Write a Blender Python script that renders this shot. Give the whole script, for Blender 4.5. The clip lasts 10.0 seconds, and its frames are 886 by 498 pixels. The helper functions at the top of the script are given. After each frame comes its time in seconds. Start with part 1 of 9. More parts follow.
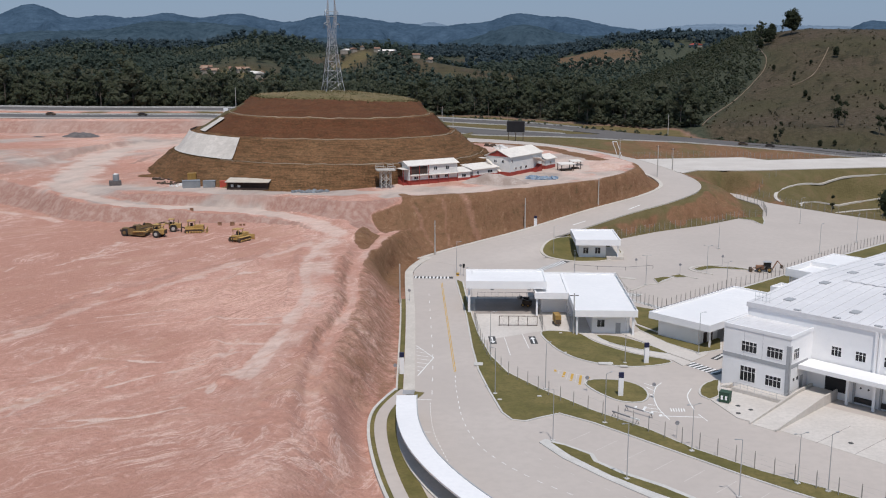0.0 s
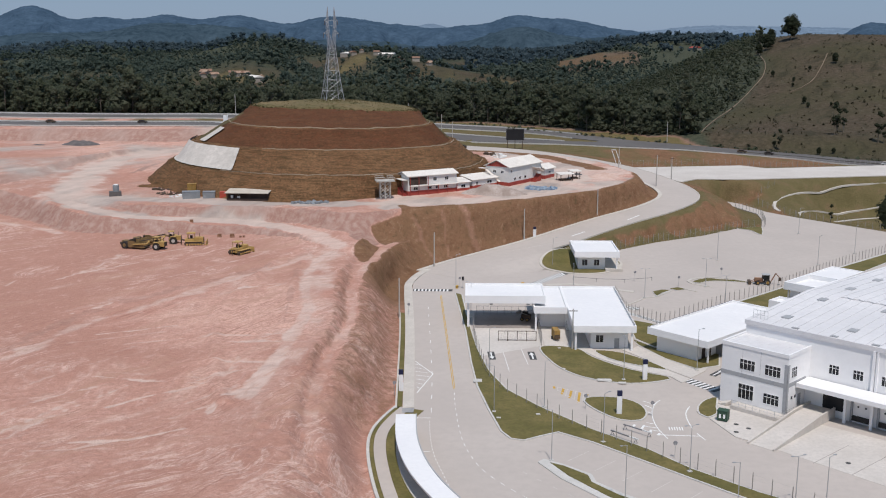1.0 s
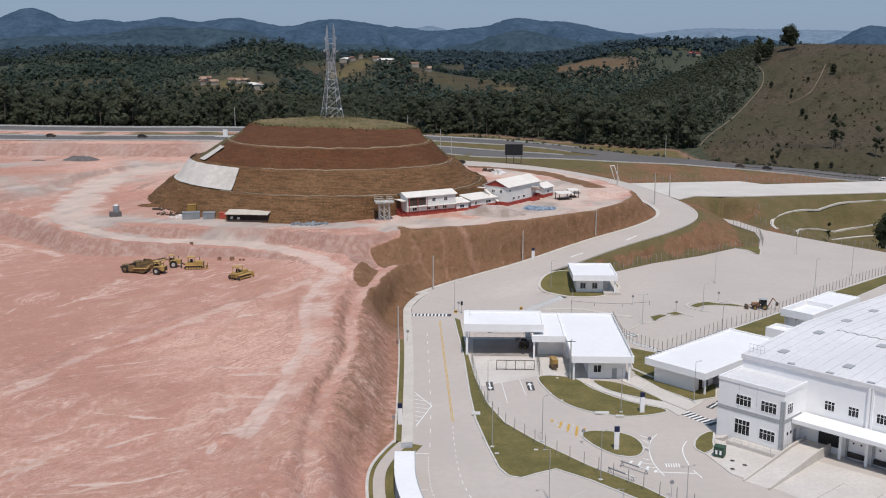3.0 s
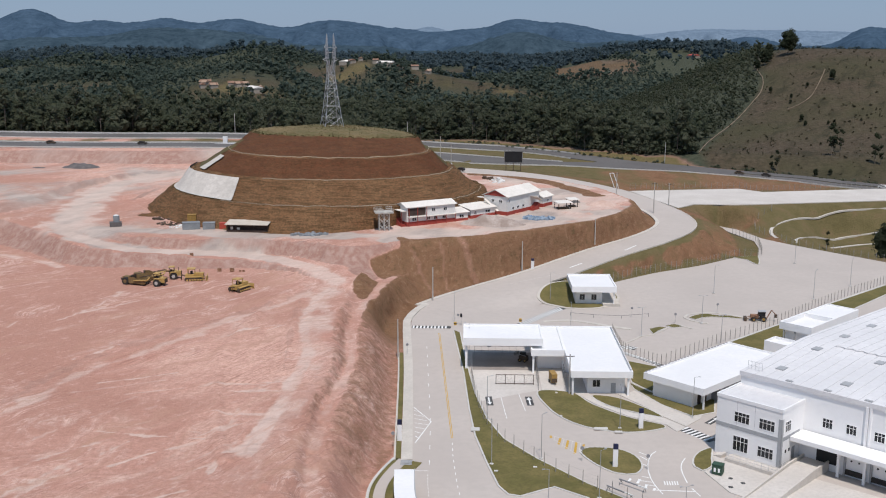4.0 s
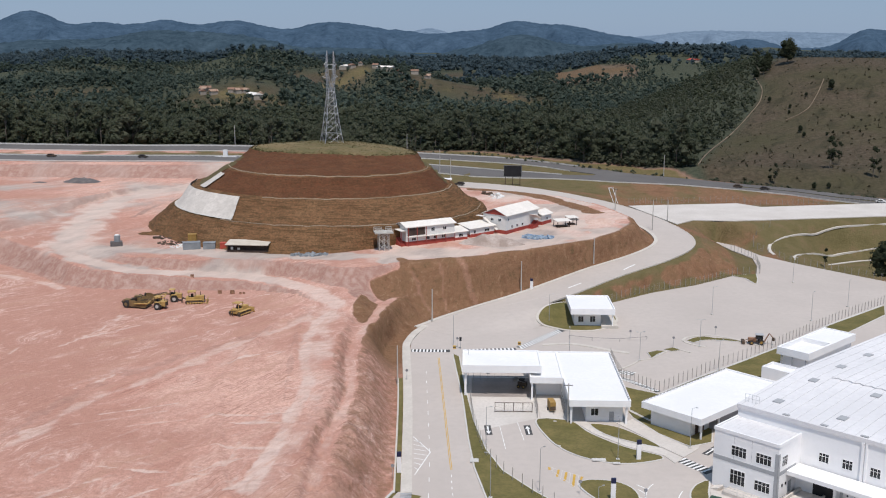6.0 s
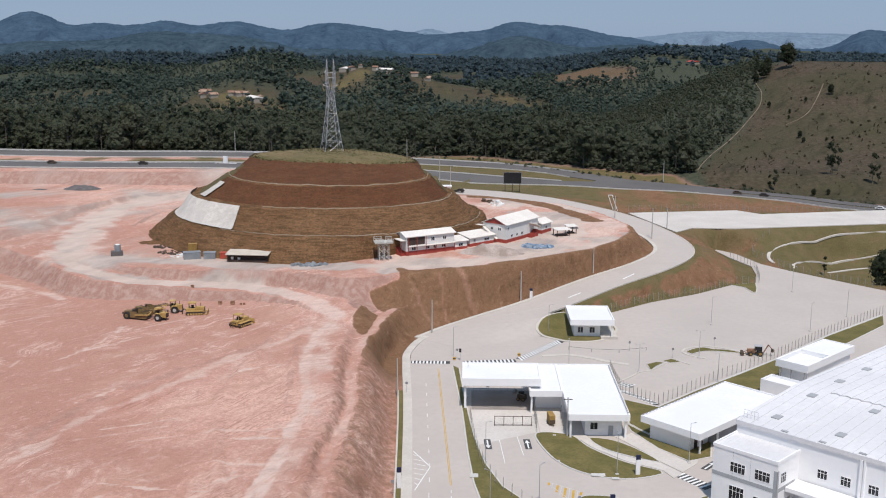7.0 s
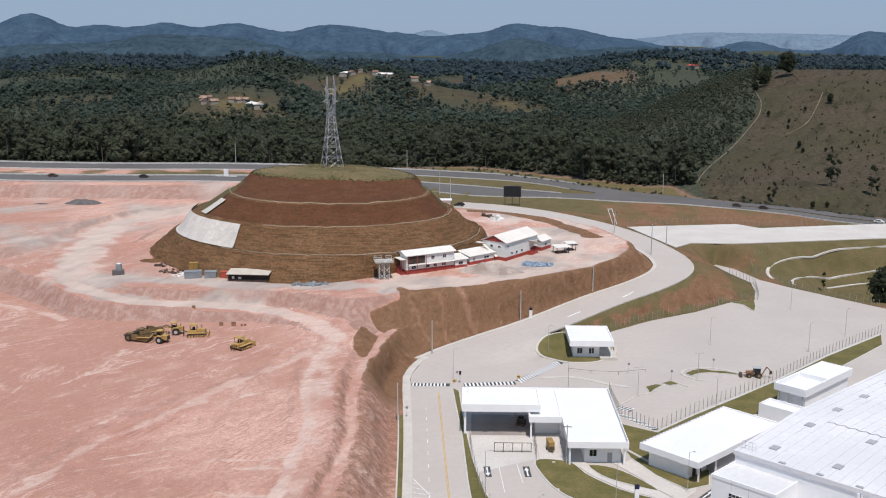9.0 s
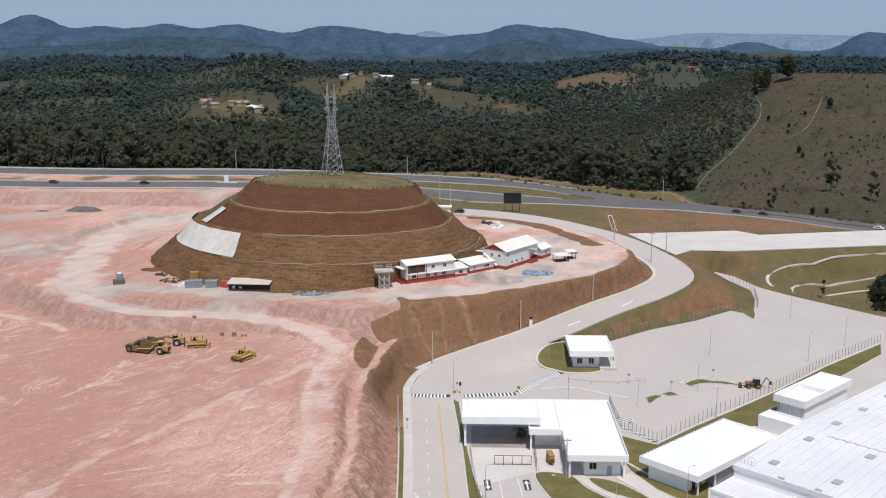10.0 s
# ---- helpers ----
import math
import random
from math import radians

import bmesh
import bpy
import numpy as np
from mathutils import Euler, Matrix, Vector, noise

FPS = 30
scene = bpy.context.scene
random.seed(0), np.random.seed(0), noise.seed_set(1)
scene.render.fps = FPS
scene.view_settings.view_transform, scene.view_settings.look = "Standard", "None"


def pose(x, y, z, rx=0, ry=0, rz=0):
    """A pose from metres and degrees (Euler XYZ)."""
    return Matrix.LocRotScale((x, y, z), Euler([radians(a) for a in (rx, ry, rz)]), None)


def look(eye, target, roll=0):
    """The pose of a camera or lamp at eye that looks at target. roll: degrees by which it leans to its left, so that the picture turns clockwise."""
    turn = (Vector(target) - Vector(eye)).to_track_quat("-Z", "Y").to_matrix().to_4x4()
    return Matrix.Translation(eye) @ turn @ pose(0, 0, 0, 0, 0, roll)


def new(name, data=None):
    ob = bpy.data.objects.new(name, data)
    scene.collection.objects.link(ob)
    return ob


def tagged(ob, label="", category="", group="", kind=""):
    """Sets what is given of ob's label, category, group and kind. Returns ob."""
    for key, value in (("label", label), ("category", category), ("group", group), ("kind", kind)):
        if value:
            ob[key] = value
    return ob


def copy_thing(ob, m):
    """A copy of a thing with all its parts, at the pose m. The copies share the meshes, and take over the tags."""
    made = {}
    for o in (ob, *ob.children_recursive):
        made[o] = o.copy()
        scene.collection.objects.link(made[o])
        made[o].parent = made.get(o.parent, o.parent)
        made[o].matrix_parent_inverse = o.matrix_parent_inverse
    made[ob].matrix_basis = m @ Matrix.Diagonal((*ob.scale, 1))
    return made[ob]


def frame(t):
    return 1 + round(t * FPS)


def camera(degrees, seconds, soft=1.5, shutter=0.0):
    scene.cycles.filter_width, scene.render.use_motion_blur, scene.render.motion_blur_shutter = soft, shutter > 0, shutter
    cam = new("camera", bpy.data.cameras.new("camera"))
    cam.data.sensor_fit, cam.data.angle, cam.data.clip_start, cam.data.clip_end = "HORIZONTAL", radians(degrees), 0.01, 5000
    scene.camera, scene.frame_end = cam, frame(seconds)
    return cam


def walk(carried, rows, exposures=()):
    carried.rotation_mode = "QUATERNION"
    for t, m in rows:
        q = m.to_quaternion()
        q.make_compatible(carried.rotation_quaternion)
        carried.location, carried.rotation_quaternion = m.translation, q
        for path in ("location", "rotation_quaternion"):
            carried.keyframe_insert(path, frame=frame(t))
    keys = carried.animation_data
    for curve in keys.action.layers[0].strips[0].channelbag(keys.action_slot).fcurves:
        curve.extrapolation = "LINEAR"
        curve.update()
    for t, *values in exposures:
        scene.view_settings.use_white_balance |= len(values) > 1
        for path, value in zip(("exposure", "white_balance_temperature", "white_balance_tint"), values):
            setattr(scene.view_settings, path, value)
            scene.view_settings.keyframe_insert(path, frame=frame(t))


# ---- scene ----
cam = camera(46.0, 10.0, 1.1)
PATH = [
    (0, -0.153, 0.120, 60.585, 78.1112, -0.0003, 1.4924),
    (0.5, -0.130, 0.113, 62.122, 78.1328, 0.0120, 1.4774),
    (1, -0.110, 0.105, 63.669, 78.1507, 0.0249, 1.4632),
    (1.5, -0.090, 0.096, 65.223, 78.1652, 0.0381, 1.4498),
    (2, -0.073, 0.087, 66.782, 78.1766, 0.0513, 1.4373),
    (2.5, -0.056, 0.076, 68.346, 78.1851, 0.0643, 1.4257),
    (4, -0.011, 0.043, 73.051, 78.1967, 0.0993, 1.3973),
    (4.5, 0.003, 0.032, 74.618, 78.1970, 0.1088, 1.3901),
    (5, 0.017, 0.020, 76.183, 78.1959, 0.1166, 1.3842),
    (5.5, 0.031, 0.008, 77.743, 78.1939, 0.1226, 1.3796),
    (7, 0.076, -0.026, 82.385, 78.1847, 0.1269, 1.3741),
    (7.5, 0.092, -0.036, 83.914, 78.1817, 0.1228, 1.3753),
    (8, 0.109, -0.046, 85.431, 78.1792, 0.1155, 1.3781),
    (8.5, 0.128, -0.056, 86.936, 78.1775, 0.1048, 1.3826),
    (9, 0.148, -0.064, 88.427, 78.1769, 0.0904, 1.3887),
    (9.5, 0.170, -0.072, 89.901, 78.1778, 0.0719, 1.3967),
    (10, 0.194, -0.079, 91.359, 78.1804, 0.0492, 1.4065),
]
walk(cam, [(t, pose(x, y, z) @ pose(0, 0, 0, 0, 0, yaw) @ pose(0, 0, 0, tilt) @ pose(0, 0, 0, 0, 0, roll)) for t, x, y, z, tilt, roll, yaw in PATH],
     [(0.0, -0.33, 6500, 14), (5.0, -0.19, 6500, 14), (10.0, -0.08, 6500, 14)])

# ---- light ----
SUN_AZ, SUN_EL = 170.0, 65.0      # degrees: azimuth clockwise from +y, height
world = bpy.data.worlds.new("world")
scene.world = world
world.use_nodes = True
wn, wl = world.node_tree.nodes, world.node_tree.links
wn.clear()
sky = wn.new("ShaderNodeTexSky")
sky.sky_type, sky.sun_disc = "NISHITA", False
sky.sun_elevation, sky.sun_rotation = radians(SUN_EL), radians(SUN_AZ)
sky.air_density, sky.dust_density, sky.ozone_density = 1.0, 0.25, 2.0
wb = wn.new("ShaderNodeBackground")
wb.inputs["Strength"].default_value = 0.098
wo = wn.new("ShaderNodeOutputWorld")
haze = wn.new("ShaderNodeMix")
haze.data_type = "RGBA"
haze.inputs[0].default_value = 0.82                     # a thin veil of cloud over the whole sky
haze.inputs[7].default_value = (2.48, 3.95, 5.95, 1.0)
wl.new(sky.outputs["Color"], haze.inputs[6])
wl.new(haze.outputs[2], wb.inputs["Color"])
wl.new(wb.outputs["Background"], wo.inputs["Surface"])
sun = new("sun", bpy.data.lights.new("sun", "SUN"))
sun.data.energy, sun.data.angle, sun.data.color = 4.05, radians(1.0), (1.0, 0.95, 0.88)
az, el = radians(SUN_AZ), radians(SUN_EL)
sun.matrix_world = look((math.sin(az) * math.cos(el) * 100, math.cos(az) * math.cos(el) * 100, math.sin(el) * 100), (0, 0, 0))

# ---- materials ----
def nodes(name):
    m = bpy.data.materials.new(name)
    m.use_nodes = True
    t = m.node_tree
    return m, t.nodes, t.links, t.nodes["Principled BSDF"]


def noise_node(nt, lk, scale, detail=4.0, rough=0.55, coord=None):
    n = nt.new("ShaderNodeTexNoise")
    n.inputs["Scale"].default_value, n.inputs["Detail"].default_value, n.inputs["Roughness"].default_value = scale, detail, rough
    if coord is not None:
        lk.new(coord, n.inputs["Vector"])
    return n.outputs["Fac"]


def ramp(nt, lk, fac, stops):
    r = nt.new("ShaderNodeValToRGB")
    e = r.color_ramp.elements
    while len(e) < len(stops):
        e.new(0.5)
    for k, (p, col) in zip(e, stops):
        k.position, k.color = p, (*col, 1.0)
    lk.new(fac, r.inputs["Fac"])
    return r.outputs["Color"]


def mix(nt, lk, fac, a, b, mode="MIX"):
    m = nt.new("ShaderNodeMix")
    m.data_type, m.blend_type = "RGBA", mode
    for sock, val in ((m.inputs[0], fac), (m.inputs[6], a), (m.inputs[7], b)):
        if isinstance(val, (int, float)):
            sock.default_value = val
        elif isinstance(val, tuple):
            sock.default_value = (*val, 1.0)
        else:
            lk.new(val, sock)
    return m.outputs[2]


def bump(nt, lk, bs, fac, strength, dist):
    b = nt.new("ShaderNodeBump")
    b.inputs["Strength"].default_value, b.inputs["Distance"].default_value = strength, dist
    lk.new(fac, b.inputs["Height"])
    lk.new(b.outputs["Normal"], bs.inputs["Normal"])


def world_pos(nt):
    return nt.new("ShaderNodeNewGeometry").outputs["Position"]


def weathered(name, a, b, coarse=0.15, fine=2.5, rough=0.8, metal=0.0, bumpy=0.0, spec=0.3, c=None):
    """Two base colours mixed by a coarse and a fine noise, with an optional third for speckles."""
    m, nt, lk, bs = nodes(name)
    p = world_pos(nt)
    n1, n2 = noise_node(nt, lk, coarse, 5, 0.6, p), noise_node(nt, lk, fine, 5, 0.65, p)
    col = mix(nt, lk, ramp(nt, lk, n1, [(0.35, (0, 0, 0)), (0.65, (1, 1, 1))]), a, b)
    mid = tuple(0.5 * (u + v) for u, v in zip(a, b))
    col = mix(nt, lk, ramp(nt, lk, n2, [(0.42, (0, 0, 0)), (0.75, (0.75, 0.75, 0.75))]), col, c or tuple(k * 0.8 for k in mid))
    lk.new(col, bs.inputs["Base Color"])
    bs.inputs["Roughness"].default_value, bs.inputs["Metallic"].default_value = rough, metal
    bs.inputs["Specular IOR Level"].default_value = spec
    if bumpy:
        bump(nt, lk, bs, n2, 0.6, bumpy)
    return m


M = {}
M["concrete"] = weathered("pale_concrete", (0.452, 0.404, 0.366), (0.492, 0.441, 0.399), 0.05, 0.6, 0.9, c=(0.43, 0.384, 0.348))
M["concrete_warm"] = weathered("warm_concrete", (0.53, 0.49, 0.445), (0.615, 0.575, 0.53), 0.1, 1.5, 0.9)
M["kerb"] = weathered("kerb_concrete", (0.5, 0.49, 0.46), (0.6, 0.58, 0.55), 0.3, 3, 0.9)
M["footway"] = weathered("dusty_kerb_concrete", (0.50, 0.465, 0.415), (0.585, 0.545, 0.49), 0.3, 3, 0.9)
M["asphalt"] = weathered("grey_asphalt", (0.108, 0.101, 0.097), (0.145, 0.136, 0.129), 0.04, 1.5, 0.9)
M["asphalt_dark"] = weathered("dark_asphalt", (0.25, 0.222, 0.205), (0.32, 0.285, 0.262), 0.2, 2, 0.9)
M["white_roof"] = weathered("white_metal_roof", (0.75, 0.75, 0.75), (0.82, 0.815, 0.81), 0.08, 1.2, 0.6, spec=0.3, c=(0.72, 0.72, 0.725))
M["hall_roof"] = weathered("white_ribbed_roof_sheet", (0.645, 0.64, 0.645), (0.745, 0.735, 0.735), 0.05, 0.9, 0.6, spec=0.3, c=(0.585, 0.575, 0.58))
M["white_wall"] = weathered("white_painted_wall", (0.79, 0.79, 0.79), (0.85, 0.845, 0.84), 0.1, 0.8, 0.7, c=(0.76, 0.76, 0.76))
M["grey_band"] = weathered("grey_painted_band", (0.36, 0.37, 0.38), (0.40, 0.41, 0.42), 0.3, 2, 0.7)
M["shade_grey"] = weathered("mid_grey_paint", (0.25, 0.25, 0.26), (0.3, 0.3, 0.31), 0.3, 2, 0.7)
M["grass"] = weathered("mown_lawn", (0.108, 0.100, 0.031), (0.185, 0.150, 0.056), 0.16, 1.6, 0.95, bumpy=0.05, c=(0.088, 0.076, 0.028))
M["paint_white"] = weathered("white_road_paint", (0.72, 0.72, 0.7), (0.8, 0.8, 0.78), 0.4, 3, 0.8)
M["paint_faint"] = weathered("worn_white_road_paint", (0.52, 0.485, 0.445), (0.60, 0.56, 0.52), 0.4, 3, 0.8)
M["paint_black"] = weathered("black_road_paint", (0.05, 0.05, 0.052), (0.08, 0.08, 0.08), 0.4, 3, 0.8)
M["paint_yellow"] = weathered("yellow_road_paint", (0.5, 0.3, 0.05), (0.6, 0.38, 0.08), 0.4, 3, 0.8)
M["steel"] = weathered("galvanised_steel", (0.42, 0.43, 0.44), (0.52, 0.53, 0.54), 0.5, 4, 0.5, 0.6)
M["steel_dark"] = weathered("weathered_steel", (0.18, 0.18, 0.18), (0.26, 0.26, 0.25), 0.5, 4, 0.6, 0.4)
M["post"] = weathered("grey_concrete_post", (0.26, 0.245, 0.225), (0.36, 0.34, 0.31), 0.5, 4, 0.9)
M["pole"] = weathered("concrete_pole", (0.42, 0.40, 0.37), (0.5, 0.48, 0.45), 0.5, 4, 0.9)
M["yellow"] = weathered("worn_yellow_machine_paint", (0.30, 0.175, 0.04), (0.38, 0.24, 0.07), 0.6, 4, 0.65, c=(0.19, 0.115, 0.06))
M["tan_yellow"] = weathered("sun_bleached_yellow_paint", (0.44, 0.28, 0.085), (0.54, 0.36, 0.13), 0.6, 4, 0.65, c=(0.27, 0.16, 0.075))
M["brown_paint"] = weathered("muddy_brown_machine_paint", (0.17, 0.105, 0.045), (0.28, 0.185, 0.08), 0.7, 3, 0.75, c=(0.085, 0.055, 0.035))
M["clay_paint"] = weathered("clay_caked_paint", (0.24, 0.12, 0.07), (0.36, 0.21, 0.13), 0.7, 3, 0.8, c=(0.12, 0.07, 0.05))
M["rust_dark"] = weathered("dirty_dark_metal", (0.06, 0.045, 0.035), (0.11, 0.075, 0.05), 0.6, 4, 0.8)
M["rubber"] = weathered("dusty_rubber", (0.03, 0.028, 0.027), (0.06, 0.05, 0.045), 0.6, 4, 0.9)
M["red_wall"] = weathered("brick_red_paint", (0.30, 0.05, 0.04), (0.38, 0.075, 0.055), 0.5, 3, 0.75)
M["cream_wall"] = weathered("cream_panel_wall", (0.66, 0.66, 0.64), (0.74, 0.73, 0.7), 0.4, 3, 0.75)
M["cream_roof"] = weathered("cream_sheet_roof", (0.70, 0.66, 0.6), (0.78, 0.74, 0.68), 0.3, 2, 0.7)
M["timber_dark"] = weathered("dark_stained_timber", (0.045, 0.03, 0.025), (0.08, 0.055, 0.045), 0.5, 3, 0.8)
M["timber_pale"] = weathered("pale_scaffold_timber", (0.42, 0.40, 0.36), (0.52, 0.5, 0.46), 0.5, 3, 0.85)
M["grey_sheet"] = weathered("grey_steel_sheet", (0.2, 0.22, 0.24), (0.28, 0.3, 0.31), 0.4, 3, 0.6)
M["red_sheet"] = weathered("red_steel_sheet", (0.4, 0.06, 0.04), (0.46, 0.09, 0.06), 0.4, 3, 0.6)
M["black_panel"] = weathered("black_panel", (0.012, 0.012, 0.014), (0.02, 0.02, 0.022), 0.4, 3, 0.6)
M["navy"] = weathered("navy_blue_panel", (0.014, 0.017, 0.05), (0.022, 0.026, 0.07), 0.4, 3, 0.5)
M["glass"] = nodes("dark_window_glass")[0]
gb = M["glass"].node_tree.nodes["Principled BSDF"]
gb.inputs["Base Color"].default_value, gb.inputs["Roughness"].default_value = (0.018, 0.02, 0.024, 1), 0.08
M["blue_tarp"] = weathered("blue_grey_plastic_sheet", (0.12, 0.22, 0.36), (0.4, 0.46, 0.5), 0.8, 2.5, 0.5, c=(0.1, 0.12, 0.15))
M["green_box"] = weathered("dark_green_paint", (0.03, 0.07, 0.045), (0.045, 0.09, 0.06), 0.5, 3, 0.6)
M["gravel"] = weathered("dark_gravel", (0.09, 0.085, 0.085), (0.17, 0.15, 0.145), 0.6, 3, 0.95, bumpy=0.05)
M["shotcrete"] = weathered("sprayed_concrete", (0.46, 0.43, 0.39), (0.6, 0.56, 0.51), 0.16, 1.3, 0.9, bumpy=0.05, c=(0.36, 0.33, 0.29))
M["spoil"] = weathered("loose_pinkish_earth", (0.52, 0.36, 0.29), (0.64, 0.49, 0.42), 0.2, 1.4, 0.95, bumpy=0.2, c=(0.46, 0.29, 0.23))
M["spoil_grey"] = weathered("loose_grey_spoil", (0.30, 0.24, 0.205), (0.47, 0.40, 0.355), 0.22, 1.5, 0.95, bumpy=0.2, c=(0.26, 0.19, 0.155))
M["bark"] = weathered("pale_bark", (0.13, 0.105, 0.085), (0.2, 0.17, 0.14), 0.6, 3, 0.9)


def leaf_material(name, a, b, c):
    m, nt, lk, bs = nodes(name)
    g = nt.new("ShaderNodeNewGeometry")
    n1 = noise_node(nt, lk, 0.012, 6, 0.65, g.outputs["Position"])
    n2 = noise_node(nt, lk, 0.09, 4, 0.7, g.outputs["Position"])
    col = mix(nt, lk, ramp(nt, lk, n1, [(0.4, (0, 0, 0)), (0.6, (1, 1, 1))]), a, b)
    col = mix(nt, lk, ramp(nt, lk, n2, [(0.40, (0, 0, 0)), (0.66, (0.7, 0.7, 0.7))]), col, c)
    col = mix(nt, lk, ramp(nt, lk, g.outputs["Random Per Island"], [(0.2, (0, 0, 0)), (1.0, (0.12, 0.12, 0.12))]), col, c)
    lk.new(col, bs.inputs["Base Color"])
    tr, mx = nt.new("ShaderNodeBsdfTranslucent"), nt.new("ShaderNodeMixShader")
    lk.new(col, tr.inputs["Color"])
    mx.inputs[0].default_value = 0.55
    lk.new(bs.outputs[0], mx.inputs[1])
    lk.new(tr.outputs[0], mx.inputs[2])
    lk.new(mx.outputs[0], nt["Material Output"].inputs["Surface"])
    bs.inputs["Roughness"].default_value, bs.inputs["Specular IOR Level"].default_value = 0.8, 0.15
    return m


M["leaf"] = leaf_material("dark_green_leaves", (0.070, 0.087, 0.053), (0.110, 0.128, 0.078), (0.148, 0.151, 0.108))
# the next two carry distance haze in the leaf colour itself
M["leaf_far"] = leaf_material("haze_tinted_far_leaves", (0.065, 0.094, 0.074), (0.102, 0.133, 0.104), (0.127, 0.152, 0.121))
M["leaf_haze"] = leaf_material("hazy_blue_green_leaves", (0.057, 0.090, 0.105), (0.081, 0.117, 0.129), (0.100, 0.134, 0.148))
M["leaf_dry"] = leaf_material("brownish_leaves", (0.058, 0.052, 0.030), (0.076, 0.066, 0.04), (0.09, 0.08, 0.05))
M["leaf_dark"] = leaf_material("dark_leaves", (0.036, 0.047, 0.027), (0.052, 0.064, 0.036), (0.070, 0.078, 0.048))
M["leaf_scrub"] = leaf_material("olive_scrub_leaves", (0.060, 0.060, 0.034), (0.085, 0.080, 0.047), (0.10, 0.088, 0.058))
M["tile_roof"] = weathered("clay_tile_roof", (0.20, 0.115, 0.08), (0.28, 0.17, 0.12), 0.3, 2, 0.85)
M["old_plaster"] = weathered("dull_plastered_wall", (0.30, 0.26, 0.22), (0.38, 0.34, 0.29), 0.3, 2, 0.85)
M["shed_roof"] = weathered("dusty_cream_sheet", (0.50, 0.44, 0.36), (0.58, 0.52, 0.44), 0.3, 2, 0.8)
M["clay_roof"] = weathered("faded_clay_tile_roof", (0.28, 0.18, 0.125), (0.38, 0.27, 0.20), 0.3, 2, 0.85)


def ground_material():
    """Bare earth, dry slope grass, lawn and forest floor, blended by the zone layers of the sheet."""
    m, nt, lk, bs = nodes("earth_and_grass")
    p = world_pos(nt)
    za = nt.new("ShaderNodeVertexColor")
    za.layer_name = "zone"
    zb = nt.new("ShaderNodeVertexColor")
    zb.layer_name = "wear"
    sa, sb = nt.new("ShaderNodeSeparateColor"), nt.new("ShaderNodeSeparateColor")
    lk.new(za.outputs["Color"], sa.inputs["Color"])
    lk.new(zb.outputs["Color"], sb.inputs["Color"])
    def math_node(op, a, b, clamp=False):
        n = nt.new("ShaderNodeMath")
        n.operation, n.use_clamp = op, clamp
        for k, v in enumerate((a, b)):
            if isinstance(v, (int, float)):
                n.inputs[k].default_value = v
            else:
                lk.new(v, n.inputs[k])
        return n.outputs[0]

    def crisp(mask, grain, amount=0.9, lo=0.38, hi=0.58):
        """A soft layer turned into one with a ragged, clear edge."""
        v = math_node("ADD", mask, math_node("MULTIPLY", math_node("SUBTRACT", grain, 0.5), amount))
        return math_node("MULTIPLY", ramp(nt, lk, v, [(lo, (0, 0, 0)), (hi, (1, 1, 1))]), math_node("MULTIPLY", mask, 1.25, True), True)

    n_big = noise_node(nt, lk, 0.022, 6, 0.62, p)
    n_mid = noise_node(nt, lk, 0.17, 6, 0.65, p)
    n_fine = noise_node(nt, lk, 1.4, 5, 0.7, p)
    # streaks drawn by blades and tyres
    def streak(angle, length, width, detail=5, coord=None):
        mp = nt.new("ShaderNodeMapping")
        mp.vector_type = "TEXTURE"
        mp.inputs["Rotation"].default_value = (0, 0, radians(angle))
        mp.inputs["Scale"].default_value = (length, width, 10)
        lk.new(coord or p, mp.inputs["Vector"])
        return noise_node(nt, lk, 1.0, detail, 0.65, mp.outputs["Vector"])
    # broad drifts bend the finer patterns
    drift = nt.new("ShaderNodeTexNoise")
    drift.inputs["Scale"].default_value, drift.inputs["Detail"].default_value = 0.035, 3.0
    lk.new(p, drift.inputs["Vector"])
    off = nt.new("ShaderNodeVectorMath")
    off.operation = "MULTIPLY_ADD"
    lk.new(drift.outputs["Color"], off.inputs[0])
    off.inputs[1].default_value = (26, 26, 0)
    lk.new(p, off.inputs[2])
    bent = off.outputs[0]
    n_streak, n_streak2, n_streak3 = streak(56, 40, 3.6, 7, bent), streak(14, 26, 1.8), streak(68, 16, 1.1)
    earth = ramp(nt, lk, noise_node(nt, lk, 0.024, 8, 0.66, bent), [(0.33, (0.47, 0.25, 0.19)), (0.44, (0.575, 0.322, 0.25)), (0.54, (0.635, 0.374, 0.297)), (0.66, (0.735, 0.475, 0.39))])
    earth = mix(nt, lk, ramp(nt, lk, noise_node(nt, lk, 0.031, 7, 0.7, p), [(0.52, (0, 0, 0)), (0.64, (0.6, 0.6, 0.6))]), earth, (0.50, 0.235, 0.175))
    earth = mix(nt, lk, ramp(nt, lk, n_streak, [(0.5, (0, 0, 0)), (0.66, (0.55, 0.55, 0.55))]), earth, (0.47, 0.235, 0.178))
    earth = mix(nt, lk, ramp(nt, lk, n_streak, [(0.34, (0.5, 0.5, 0.5)), (0.45, (0, 0, 0))]), earth, (0.68, 0.455, 0.378))
    n_patch = streak(58, 24, 7.5, 10, bent)
    earth = mix(nt, lk, ramp(nt, lk, n_patch, [(0.52, (0, 0, 0)), (0.64, (0.65, 0.65, 0.65))]), earth, (0.73, 0.485, 0.395))
    earth = mix(nt, lk, ramp(nt, lk, n_patch, [(0.37, (0.6, 0.6, 0.6)), (0.46, (0, 0, 0))]), earth, (0.45, 0.23, 0.172))
    calm = noise_node(nt, lk, 0.011, 6, 0.6, p)
